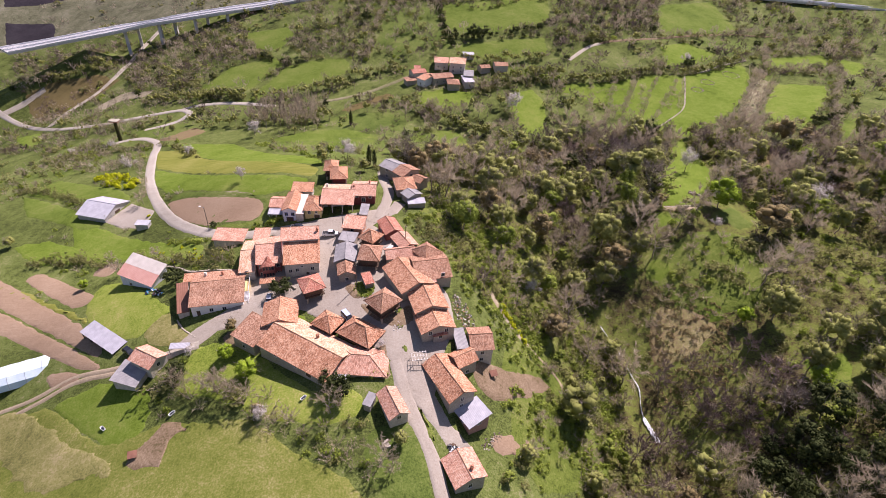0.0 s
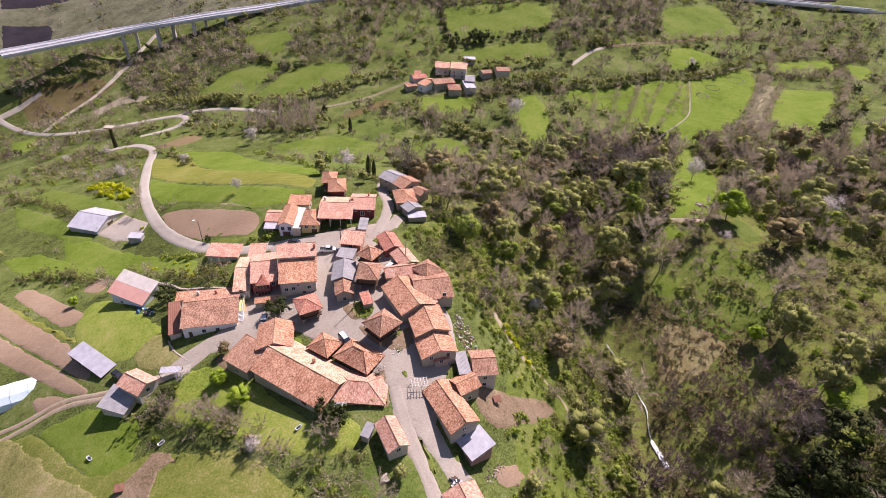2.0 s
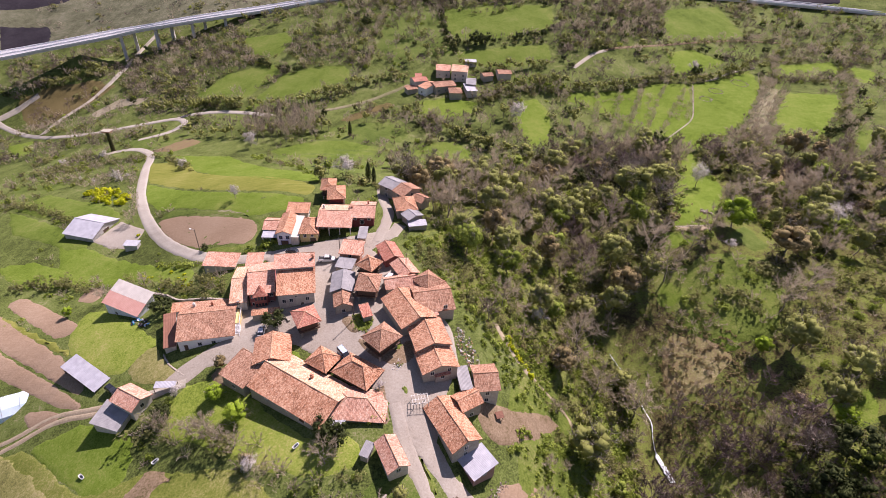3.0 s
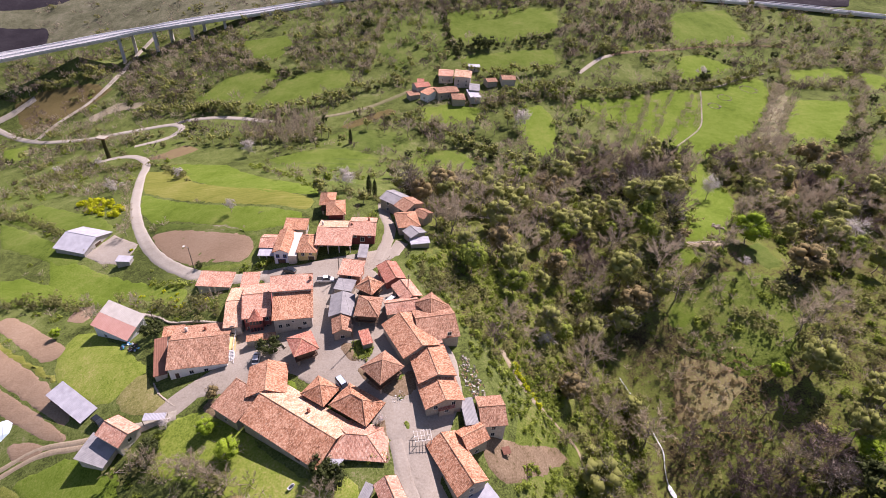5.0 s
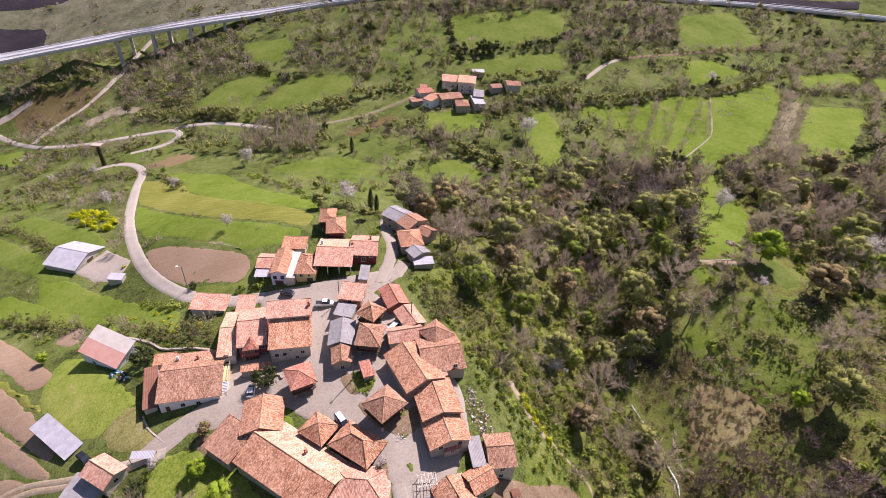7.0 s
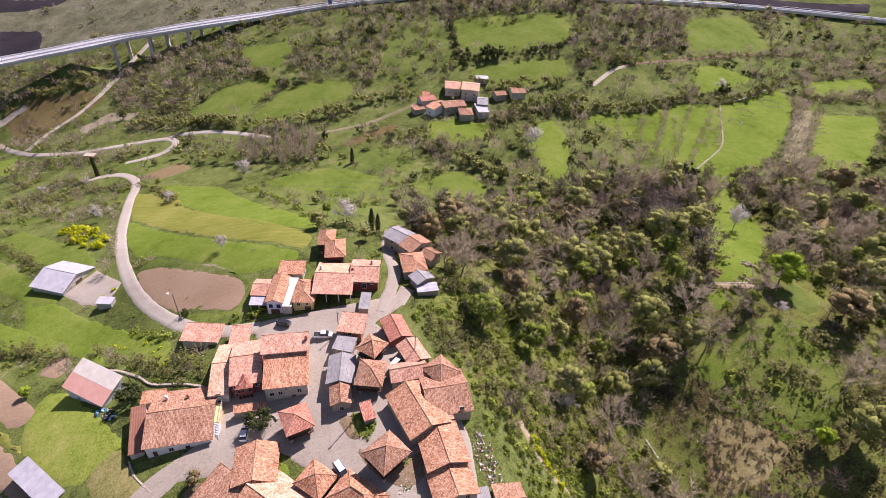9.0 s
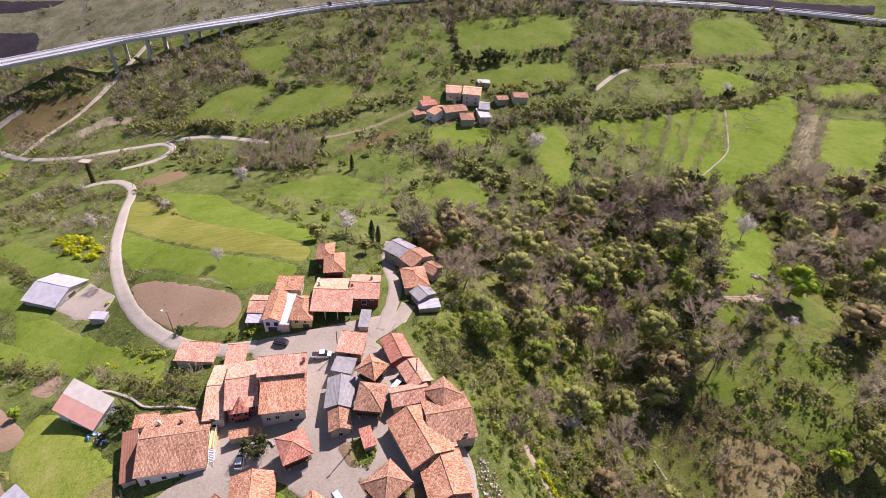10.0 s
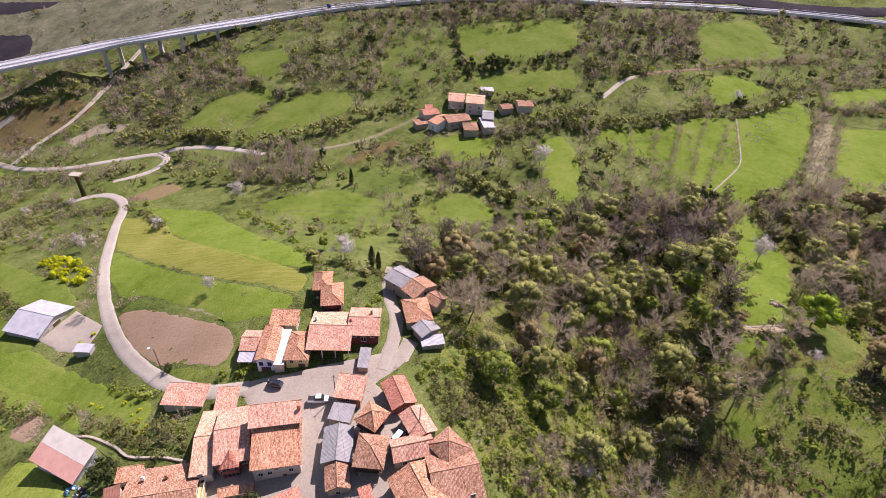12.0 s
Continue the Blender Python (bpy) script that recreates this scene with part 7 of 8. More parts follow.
def both(a, b):
    return np.vstack([a[0], b[0]]), np.vstack([a[1], b[1] + len(a[0])])


# height, limbs, twigs, leaves, leaf size, spread, rise of the limbs
TREES = {
    "bare": ((11, 15), 10, 1150, 0, 0, 0.52, 0.6),
    "bare_dark": ((10, 14), 10, 1150, 0, 0, 0.52, 0.6),
    "bud": ((11, 15), 10, 450, 1050, 0.42, 0.5, 0.65),
    "rust": ((10, 14), 10, 350, 950, 0.42, 0.52, 0.6),
    "blossom": ((11, 15), 10, 500, 1700, 0.38, 0.5, 0.6),
    "green_tree": ((11, 15), 10, 250, 1150, 0.42, 0.5, 0.65),
    "lime": ((13, 14), 12, 200, 5000, 0.36, 0.5, 0.5),
    "ivied": ((13, 17), 8, 500, 0, 0, 0.4, 1.2),
}
# height, leaves, leaf size, width, twigs
BUSHES = {
    "fern": (0.9, 150, 0.26, 2.4, 30),
    "gorse": (1.8, 380, 0.34, 1.3, 20),
    "bramble": (1.5, 260, 0.27, 2.1, 0),
    "shrub": (2.6, 210, 0.33, 1.3, 60),
    "grey_shrub": (2.9, 0, 0.0, 1.3, 210),
    "brown_shrub": (2.7, 0, 0.0, 1.4, 230),
}


def shape(kind, seed, fine=1.0):
    """Wood and leaves of one tree or bush about as tall as its kind is; fine < 1 makes a lighter version for far off."""
    rng = np.random.default_rng(seed)
    swell = 1 / max(fine, 0.1) ** 0.5
    if kind in TREES:
        (lo, hi), limbs, twigs, leaves, size, spread, rise = TREES[kind]
        tall = rng.uniform(lo, hi)
        segs, axes = grow(rng, tall, limbs, 4 if fine > 0.3 else 2, spread, 0.22, rise)
        T, (base, d, L) = twigs_on(rng, axes, max(int(twigs * fine), 20), tall * 0.11 * min(swell, 1.5), (0.09 if leaves else 0.115) * swell, 0.6, 0.3)
        if fine < 0.3:
            segs = segs[:5] + segs[5::3][:6]
        wood = tubes(segs)
        if kind in ("bud", "green_tree", "rust", "lime"):
            full = kind == "lime"
            crown = leaf_shells(rng, int(leaves * fine), tall, tall * rng.uniform(0.68, 0.84), 0.16, (70 if full else 62) if fine > 0.3 else 15, size * swell, size * 0.8 * swell, 0.12 if full else 0.14, 0.8 if full else 0.55, 1.05, 0.8 if full else 0.68, 0.5)
            return both(wood, T), crown
        if leaves:
            return both(wood, T), leaves_on(rng, base, d, L, int(leaves * fine), size * swell, 0.035 * tall, 0.5 * tall)
        if kind == "ivied":
            ivy = leaf_shells(rng, int(750 * fine), tall * 0.8, tall * 0.36, 0.03, 30 if fine > 0.3 else 14, 0.46 * swell, 0.36 * swell, 0.18, 0.5)
            return both(wood, T), ivy
        return wood, T
    if kind == "dense":
        tall = rng.uniform(8, 10)
        segs, axes = grow(rng, tall * 0.85, 8, 2, 0.4, 0.15, 0.5)
        return tubes(segs[:12]), leaf_shells(rng, int(1500 * fine), tall, tall * 0.85, 0.06, 44 if fine > 0.3 else 26, 0.46 * swell, 0.34 * swell, 0.14, 0.8)
    if kind == "cypress":
        tall, n = 9.0, int(1500 * fine)
        z, a = rng.uniform(0.03, 1.0, n), rng.uniform(0, 6.28, n)
        rr = 1.15 * np.sin(np.clip(z, 0, 1) * 2.75 + 0.32) ** 0.8 * rng.uniform(0.55, 1.05, n)
        c = np.stack([rr * np.cos(a), rr * np.sin(a), z * tall], 1)
        out = unit(np.stack([np.cos(a), np.sin(a), 0 * a + 0.5], 1))
        return tubes([(np.zeros(3), np.array((0, 0, tall * 0.9)), 0.18, 0.03)]), leaf_blades(rng, c, out, 0.55, 0.24)
    tall, leaves, size, wide, twigs = BUSHES[kind]                  # stems from one root
    axes, segs = [], []
    for k in range(9):
        a = k * 0.7 + rng.uniform(-0.3, 0.3)
        e = np.array([math.cos(a) * rng.uniform(0.2, 0.75) * wide / 1.3, math.sin(a) * rng.uniform(0.2, 0.75) * wide / 1.3, rng.uniform(0.5, 0.85)]) * tall
        axes.append((e * 0.12, e))
        segs.append((np.zeros(3), e, 0.045, 0.012))
    segs = segs[:2] if fine < 0.3 else segs[:5]
    if twigs:
        T, (base, d, L) = twigs_on(rng, axes, max(int(twigs * fine), 14), tall * 0.32, (0.05 if leaves else 0.085) * swell, 0.6, 0.2)
    if leaves:
        n = int(leaves * fine)
        if kind in ("bramble", "gorse"):
            leaf = leaf_shells(rng, n, tall, tall * wide, 0.0, 12, size * 1.4 * swell, size * swell, 0.2, 0.4 if fine > 0.3 else 0)
        else:
            leaf = leaves_on(rng, base, d, L, n, size * swell, 0.12 * tall, 0.2 * tall)
        leaf[0][:, 2] = np.maximum(leaf[0][:, 2], -0.1)
        return (both(tubes(segs), T) if twigs else tubes(segs)), leaf
    return tubes(segs), T


def array_mesh(name, V, F, mat, tone=0.5):
    me = bpy.data.meshes.new(name)
    V, F = np.asarray(V, np.float32), np.asarray(F, np.int32)
    me.vertices.add(len(V))
    me.vertices.foreach_set("co", V.ravel())
    me.loops.add(F.size)
    me.loops.foreach_set("vertex_index", F.ravel())
    me.polygons.add(len(F))
    me.polygons.foreach_set("loop_start", np.arange(0, F.size, F.shape[1], dtype=np.int32))
    me.materials.append(mat)
    layer = me.attributes.new("tone", "FLOAT", "POINT")
    layer.data.foreach_set("value", np.broadcast_to(np.asarray(tone, np.float32), (len(V),)).copy())
    me.polygons.foreach_set("use_smooth", np.ones(len(F), dtype=bool))
    me.update(calc_edges=True)
    return me


LOOKS = {
    "bare": ("twig", "leafless grey-brown tree with fine bare twigs", "tree"),
    "bare_dark": ("twig_red", "leafless dark brown tree with dense twigs", "tree"),
    "bud": ("bud", "tree coming into olive-green leaf", "tree"),
    "rust": ("rust", "tree with rusty brown opening buds", "tree"),
    "blossom": ("white", "fruit tree in white blossom", "blossoming tree"),
    "green_tree": ("green", "young tree with fresh green leaves", "tree"),
    "dense": ("dark", "dense dark green evergreen tree", "tree"),
    "lime": ("lime", "round tree with bright lime-green foliage", "tree"),
    "ivied": ("ivy", "tall tree clad in dark ivy", "tree"),
    "cypress": ("dark", "slim dark green cypress", "cypress"),
    "gorse": ("yellow", "gorse bush in bright yellow bloom", "gorse bush"),
    "bramble": ("green", "low green bramble bush", "bush"),
    "shrub": ("olive", "olive-green shrub", "shrub"),
    "fern": ("rust", "clump of dead rusty bracken bush", "bush"),
    "grey_shrub": ("twig", "leafless grey shrub", "shrub"),
    "brown_shrub": ("twig_red", "leafless dark brown shrub", "shrub"),
}
MODELS = {}


def model(kind, variant):
    if (kind, variant) not in MODELS:
        (tv, tf), (cv, cf) = shape(kind, 100 + variant * 7 + len(kind) * 31)
        MODELS[kind, variant] = (array_mesh("trunk", tv, tf, BARK), array_mesh("crown", cv, cf, LEAF[LOOKS[kind][0]]))
    return MODELS[kind, variant]


def plant(kind, x, y, size=1.0, variant=0, label="", group="", turn=0.0, wide=1.0):
    """One tree or bush that stands by itself."""
    name = {"cypress": "cypress", "gorse": "gorse_bush", "bramble": "bramble_bush", "shrub": "shrub", "grey_shrub": "shrub", "blossom": "blossom_tree"}.get(kind, "tree")
    wood, leaves = model(kind, variant)
    root = thing(name, pose(x, y, height(x, y) - 0.1, 0, 0, turn) @ Matrix.Diagonal((size * wide, size * wide, size, 1)), label or LOOKS[kind][1] + " on a bank", LOOKS[kind][2], group)
    part("stems" if kind in BUSHES else "trunk", wood, BARK, root)
    part("crown", leaves, BARK, root)
    return root


def clear_mask(x, y):
    ok = np.ones(len(x), bool)
    for poly in KEEP_CLEAR:
        xs, ys = [p[0] for p in poly], [p[1] for p in poly]
        near = (x > min(xs)) & (x < max(xs)) & (y > min(ys)) & (y < max(ys))
        if near.any():
            k = np.where(near)[0]
            ok[k[inside(poly, x[k], y[k])]] = False
    return ok


def spaced(rng, region, gap):
    """Uneven but spaced places in a box x0, y0, x1, y1."""
    x0, y0, x1, y1 = region
    gx, gy = np.arange(x0, x1, gap), np.arange(y0, y1, gap)
    X, Y = np.meshgrid(gx, gy)
    X = X.ravel() + rng.uniform(-0.48, 0.48, X.size) * gap
    Y = Y.ravel() + rng.uniform(-0.48, 0.48, Y.size) * gap
    return X, Y


def patchy(x, y, scale, seed):
    return np.array([noise.noise((a / scale, b / scale, seed)) for a, b in zip(x, y)])


class Stuff:
    """Many plants of one kind joined into one mesh for wood and one for leaves."""

    def __init__(self, kind, fine, variants=4):
        self.kind = kind
        self.shapes = [shape(kind, 500 + 13 * k + len(kind) * 17, fine) for k in range(variants)]
        self.wood, self.leaf, self.nw, self.nl = ([], [], []), ([], [], []), 0, 0

    def add(self, x, y, z, size, turn, pick, wide=1.0, tone=0.5):
        (tv, tf), (cv, cf) = self.shapes[pick % len(self.shapes)]
        c, s = math.cos(turn), math.sin(turn)
        R = np.array(((c, -s, 0), (s, c, 0), (0, 0, 1))) * np.array((size * wide, size * wide, size))
        for (V, F), store, n in (((tv, tf), self.wood, self.nw), ((cv, cf), self.leaf, self.nl)):
            store[0].append(V @ R.T + (x, y, z))
            store[1].append(F + n)
            store[2].append(np.full(len(V), tone, np.float32))
        self.nw += len(tv)
        self.nl += len(cv)

    def build(self, name, label, category):
        if not self.nw:
            return
        root = tagged(new(name, array_mesh(name, np.vstack(self.leaf[0]), np.vstack(self.leaf[1]), LEAF[LOOKS[self.kind][0]], np.concatenate(self.leaf[2]))), label, category, kind="stuff")
        part("stems", array_mesh("stems", np.vstack(self.wood[0]), np.vstack(self.wood[1]), BARK), BARK, root)
        return root


# ---- woods ----
# stands where one kind prevails: centre, radius, kinds
ZONES = [
    ((94, 79), 15, ("dense", "ivied", "dense", "dense", "bare_dark")),
    ((84, 102), 20, ("bare_dark", "bare_dark", "bare")),
    ((72, 226), 20, ("ivied", "bare_dark", "bare_dark", "dense")),
    ((52, 240), 12, ("ivied", "bare_dark", "dense")),
    ((88, 212), 10, ("ivied", "bud", "bare_dark")),
    ((45, 204), 7, ("bare_dark", "bare")),
    ((48, 167), 8, ("bare_dark", "bare_dark", "ivied")),
    ((58, 160), 7, ("bare_dark", "bare")),
    ((26, 146), 6, ("bare_dark", "bare")),
    ((62, 151), 8, ("rust", "rust", "bud")),
    ((33, 165), 10, ("green_tree", "green_tree", "bud")),
    ((76, 191), 13, ("bud", "green_tree", "green_tree")),
    ((47, 181), 9, ("bud", "green_tree", "green_tree", "rust")),
    ((53, 204), 15, ("bud", "green_tree", "bare", "bud")),
    ((30, 236), 16, ("bud", "bud", "green_tree", "bare")),
    ((59, 180), 9, ("bare", "bare", "bud")),
    ((27, 134), 12, ("bare", "bare", "bud")),
    ((10, 140), 16, ("bare", "green_tree", "bud")),
    ((20, 199), 18, ("bare", "bud", "bud", "bare")),
    ((-5, 212), 22, ("bare", "bud", "green_tree", "bare")),
    ((146, 250), 28, ("bare", "bare", "bare_dark", "bud")),
    ((168, 224), 26, ("bare_dark", "bare", "bare", "bud")),
    ((126, 222), 14, ("bare", "bud", "bare")),
    ((127, 184), 14, ("bare", "rust", "bud", "bare")),
    ((110, 138), 34, ("bud", "bare", "bud", "bare")),
]


def mix_kind(v, r, x, y):
    """Which tree grows at a place: dark stands by the stream, budding and bare trees on the slopes."""
    for (cx, cy), rad, kinds in ZONES:
        if math.hypot(x - cx, y - cy) < rad * (0.8 + 0.5 * v) and r < 0.85:
            return kinds[int(r * 997) % len(kinds)]
    if y > 260:
        return "bare_dark" if r < 0.42 else "bare" if r < 0.8 else "bud" if r < 0.9 else "dense"
    if v > 0.36:
        return "dense" if r < 0.25 else "bare_dark" if r < 0.7 else "ivied"
    if v > 0.05:
        return "bare" if r < 0.6 else "bud" if r < 0.85 else "rust"
    if v > -0.2:
        return "bud" if r < 0.4 else "bare" if r < 0.85 else "green_tree"
    return "bare" if r < 0.6 else "bud" if r < 0.9 else "bare_dark"


HEDGES = []


def hedge(kind, *line):
    HEDGES.append((kind, list(line)))


hedge("bud", (-179, 339), (-145, 322), (-114, 315), (-88, 322), (-63, 338), (-43, 350))
hedge("bare", (-171, 382), (-160, 392), (-143, 393))
hedge("dense", (-167, 411), (-135, 379), (-115, 368))
hedge("bare", (-63, 366), (-64, 409), (-62, 461))
hedge("dense", (-17, 453), (-10, 406), (-3, 381))
hedge("dense", (-10, 398), (10, 391), (32, 399), (54, 406), (70, 420))
hedge("bud", (2, 361), (29, 356), (63, 366))
hedge("bud", (18, 323), (32, 331), (46, 340), (67, 338), (98, 337), (138, 357))
hedge("bare", (18, 319), (39, 329), (63, 330))
hedge("bare", (150, 415), (202, 441), (261, 470))
hedge("dense", (174, 416), (188, 408), (200, 401))
hedge("bud", (152, 353), (184, 372), (215, 403))
hedge("bare", (218, 374), (246, 380), (274, 381))
hedge("bare", (238, 423), (219, 375))
hedge("grey_shrub", (204, 359), (173, 306), (157, 279))
hedge("grey_shrub", (213, 352), (183, 300))
hedge("bramble", (-102, 243), (-79, 225), (-54, 192))
hedge("shrub", (-51, 189), (-45, 191), (-33, 184), (-25, 183))
hedge("shrub", (-124, 224), (-142, 242), (-160, 254))
hedge("shrub", (-203, 243), (-184, 251), (-163, 253))
hedge("grey_shrub", (-171, 255), (-145, 210), (-128, 183))
hedge("shrub", (-200, 203), (-171, 188), (-135, 166))
hedge("bramble", (-97, 144), (-84, 138), (-72, 136))
hedge("bare", (-246, 310), (-206, 296), (-185, 298))
hedge("bud", (-148, 279), (-120, 274), (-89, 276), (-65, 279))
hedge("bare", (-120, 283), (-106, 280), (-89, 274), (-77, 271))
hedge("bud", (-38, 304), (-14, 288), (5, 271), (20, 261))
hedge("dense", (8, 284), (17, 272), (20, 254))
hedge("bud", (-212, 340), (-176, 331), (-138, 322))
hedge("grey_shrub", (-70, 80), (-61, 77), (-50, 77), (-41, 74), (-29, 66), (-19, 61), (-11, 57))
hedge("bare", (-66, 79), (-53, 77), (-44, 75))
hedge("shrub", (-147, 138), (-133, 140), (-116, 136))
hedge("shrub", (-94, 132), (-75, 124), (-66, 123))
hedge("bramble", (17, 81), (25, 89), (34, 91))
hedge("bare", (277, 380), (230, 312), (206, 265))
hedge("dense", (197, 275), (223, 295), (244, 314))
hedge("bramble", (-63, 142), (-58, 143), (-57, 153))
hedge("bare", (-333, 363), (-293, 348), (-243, 329))
hedge("bud", (-341, 412), (-310, 422), (-293, 442))
hedge("grey_shrub", (119, 341), (111, 321), (102, 300))
hedge("grey_shrub", (122, 334), (111, 302))
hedge("grey_shrub", (142, 331), (129, 301))
hedge("grey_shrub", (87, 321), (97, 323), (107, 327))
hedge("grey_shrub", (152, 345), (143, 321), (135, 302))
hedge("grey_shrub", (220, 362), (202, 334), (182, 304))
hedge("grey_shrub", (154, 355), (171, 363), (191, 382), (214, 397))
hedge("bare", (136, 363), (135, 347))
hedge("green_tree", (27, 336), (46, 335), (64, 330))
hedge("bud", (20, 325), (39, 333), (66, 341))
hedge("bare_dark", (56, 344), (74, 351), (94, 356))
hedge("bare_dark", (71, 334), (88, 341), (111, 342), (130, 352))
hedge("shrub", (135, 359), (155, 367), (168, 364))
hedge("bare_dark", (-119, 514), (-67, 511), (-25, 496), (24, 487), (68, 493))
hedge("bare_dark", (-22, 458), (23, 444), (66, 481))
hedge("bare_dark", (239, 536), (248, 496), (256, 484))
STANDS = {}
STANDS["scrubwood"] = [(-145, 450), (-121, 456), (-76, 466), (-64, 400), (-66, 351), (-85, 374), (-121, 388)]
STANDS["scrubwood_two"] = [(77, 471), (176, 509), (153, 420), (110, 403), (69, 370)]
STANDS["roadside"] = [(-392, 495), (-307, 482), (-251, 463), (-193, 470), (-170, 419), (-179, 386), (-187, 347), (-236, 367), (-281, 421), (-301, 423)]
STANDS["roadside_low"] = [(-468, 492), (-392, 495), (-300, 430), (-333, 411), (-360, 395), (-429, 434)]
STANDS["poplar_row"] = [(-122, 284), (-110, 302), (-84, 304), (-70, 270), (-92, 262), (-114, 266)]
STANDS["hamlet_wood"] = [(-30, 294), (21, 294), (43, 263), (17, 248), (-9, 266), (-27, 271)]
STANDS["mid_wood"] = [(-33, 246), (-9, 270), (25, 249), (54, 258), (47, 196), (3, 164), (-21, 170), (-27, 199)]
STANDS["far_top"] = [(-133, 507), (-23, 479), (79, 484), (178, 516), (77, 471), (-17, 455), (-62, 461)]
STANDS["right_far"] = [(213, 368), (281, 386), (322, 434), (346, 476), (263, 464)]
# outline of the land the camera sees; scattered plants stand only inside it
VIEW_OUTLINE = [(-150, 38), (165, 28), (250, 180), (440, 560), (-520, 640)]
HEAPS = {}


def sow(seed, region, gap, threshold, fine, pick, only=None, sizes=(0.75, 1.2), clear=True, wide=(0.85, 1.25)):
    """Scatters plants over the part of a box of land in the camera's view; all of one kind and fineness end in one
    object.
    """
    rng = np.random.default_rng(seed)
    x, y = spaced(rng, region, gap)
    ok = inside(VIEW_OUTLINE, x, y) & (patchy(x, y, 24, 2.0 + seed) > threshold)
    if only is not None:
        ok &= inside(only, x, y)
    x, y = x[ok], y[ok]
    if clear:
        ok = clear_mask(x, y)
        x, y = x[ok], y[ok]
    v, z = patchy(x, y, 18, 7.0), ground(x, y)
    for a, b, c, h in zip(x, y, v, z):
        kind = pick(c, rng.random(), a, b)
        if kind:
            put(kind, fine, a, b, h, rng.uniform(*sizes), rng, wide)


def put(kind, fine, a, b, h, size, rng, wide=(0.85, 1.25)):
    if (kind, fine) not in HEAPS:
        HEAPS[kind, fine] = Stuff(kind, fine)
    HEAPS[kind, fine].add(a, b, h - 0.15, size, rng.uniform(0, 6.28), int(rng.integers(0, 9)), rng.uniform(*wide), rng.random())


def low_mix(v, r, x, y):
    """Undergrowth, browner on the far slopes."""
    if y > 240:
        return "brown_shrub" if r < 0.42 else "grey_shrub" if r < 0.72 else "shrub" if r < 0.94 else "bramble"
    if r < 0.42:
        return "shrub"
    if r < 0.66:
        return "grey_shrub"
    return "bramble"


def slope_mix(v, r, x, y):
    """Grey leafless shrubs and brambles on the grassy slopes."""
    return "grey_shrub" if r < 0.5 else "bramble" if r < 0.8 else "brown_shrub" if r < 0.9 else "shrub"


def green_mix(v, r, x, y):
    """Brambles with paler shoots among them."""
    return "bramble" if v > -0.1 or r < 0.5 else "shrub" if r < 0.85 else "grey_shrub"


# the wooded valley beside the village
THICKET = WOOD_FLOOR
BANK = [(-14, 140), (-6, 128), (4, 116), (10, 108), (14, 100), (20, 96), (22, 84), (26, 70), (44, 66), (58, 84), (58, 118), (40, 150), (10, 168), (-10, 160)]
KEEP_CLEAR += [[(95, 163), (108, 160), (118, 166), (124, 178), (124, 190), (112, 195), (101, 188)], [(57, 124), (64, 116), (76, 118), (84, 134), (80, 146), (68, 150), (60, 140)], [(86, 181), (100, 181), (113, 200), (124, 220), (122, 250), (116, 249), (104, 226), (97, 200)], [(72, 98), (98, 104), (110, 124), (102, 144), (84, 140), (72, 126)]]


def thinned(v, r, x, y):
    """The wood, with an open stretch of grass and single trees in it."""
    if 78 < x < 155 and 121 < y < 166:
        return None if r * 31 % 1 < 0.86 else "bud" if r * 57 % 1 < 0.5 else "bare"
    if 104 < x < 155 and 96 < y < 122:
        return None if r * 31 % 1 < 0.7 else "bud"
    if inside(BANK, x, y) and r * 31 % 1 < 0.5:
        return None
    return mix_kind(v, r, x, y)


sow(1, (-30, 30, 265, 275), 10.3, -0.7, 0.75, thinned, sizes=(0.8, 1.25), only=THICKET)
sow(19, (-30, 30, 265, 275), 10.5, -0.25, 0.5, thinned, sizes=(0.4, 0.7), only=THICKET)
sow(2, (-30, 30, 265, 275), 5.0, -0.4, 0.45, low_mix, sizes=(0.7, 1.6), only=THICKET)
sow(44, (40, 196, 130, 262), 7.0, -0.8, 0.5, lambda v, r, x, y: ("ivied", "bare_dark", "dense", "bare_dark", "bare")[int(r * 5)], sizes=(0.55, 0.9), only=[(44, 232), (60, 216), (78, 204), (92, 206), (101, 224), (113, 250), (96, 262), (52, 256)])
sow(45, (110, 200, 185, 290), 8.0, -0.7, 0.4, lambda v, r, x, y: ("bare", "bare", "bare_dark", "bud", "bare")[int(r * 5)], sizes=(0.5, 0.8), only=[(126, 250), (128, 222), (118, 196), (150, 205), (180, 240), (178, 272), (150, 284), (132, 268)])
# low growth on the open slope and in the gully
sow(40, (44, 66, 160, 166), 4.2, -0.3, 0.6, lambda v, r, x, y: "grey_shrub" if r < 0.6 else "shrub" if r < 0.8 else "bramble", sizes=(0.45, 0.95), only=THICKET)
sow(41, (60, 90, 105, 150), 2.1, -0.7, 0.3, lambda v, r, x, y: "fern" if r < 0.8 else "grey_shrub", sizes=(0.5, 1.1), only=[(72, 102), (92, 104), (100, 124), (92, 146), (76, 142), (70, 120)], clear=False)
sow(49, (54, 112, 88, 152), 2.6, -0.6, 0.5, lambda v, r, x, y: "fern" if r < 0.35 else "grey_shrub" if r < 0.6 else "shrub" if r < 0.9 else "bramble", sizes=(0.35, 0.75), only=[(57, 124), (64, 116), (76, 118), (84, 134), (80, 146), (68, 150), (60, 140)], clear=False)
# a carpet of brambles on the bank below the houses
sow(3, (-14, 60, 62, 170), 2.3, -0.5, 0.5, green_mix, sizes=(0.5, 1.0), only=BANK)
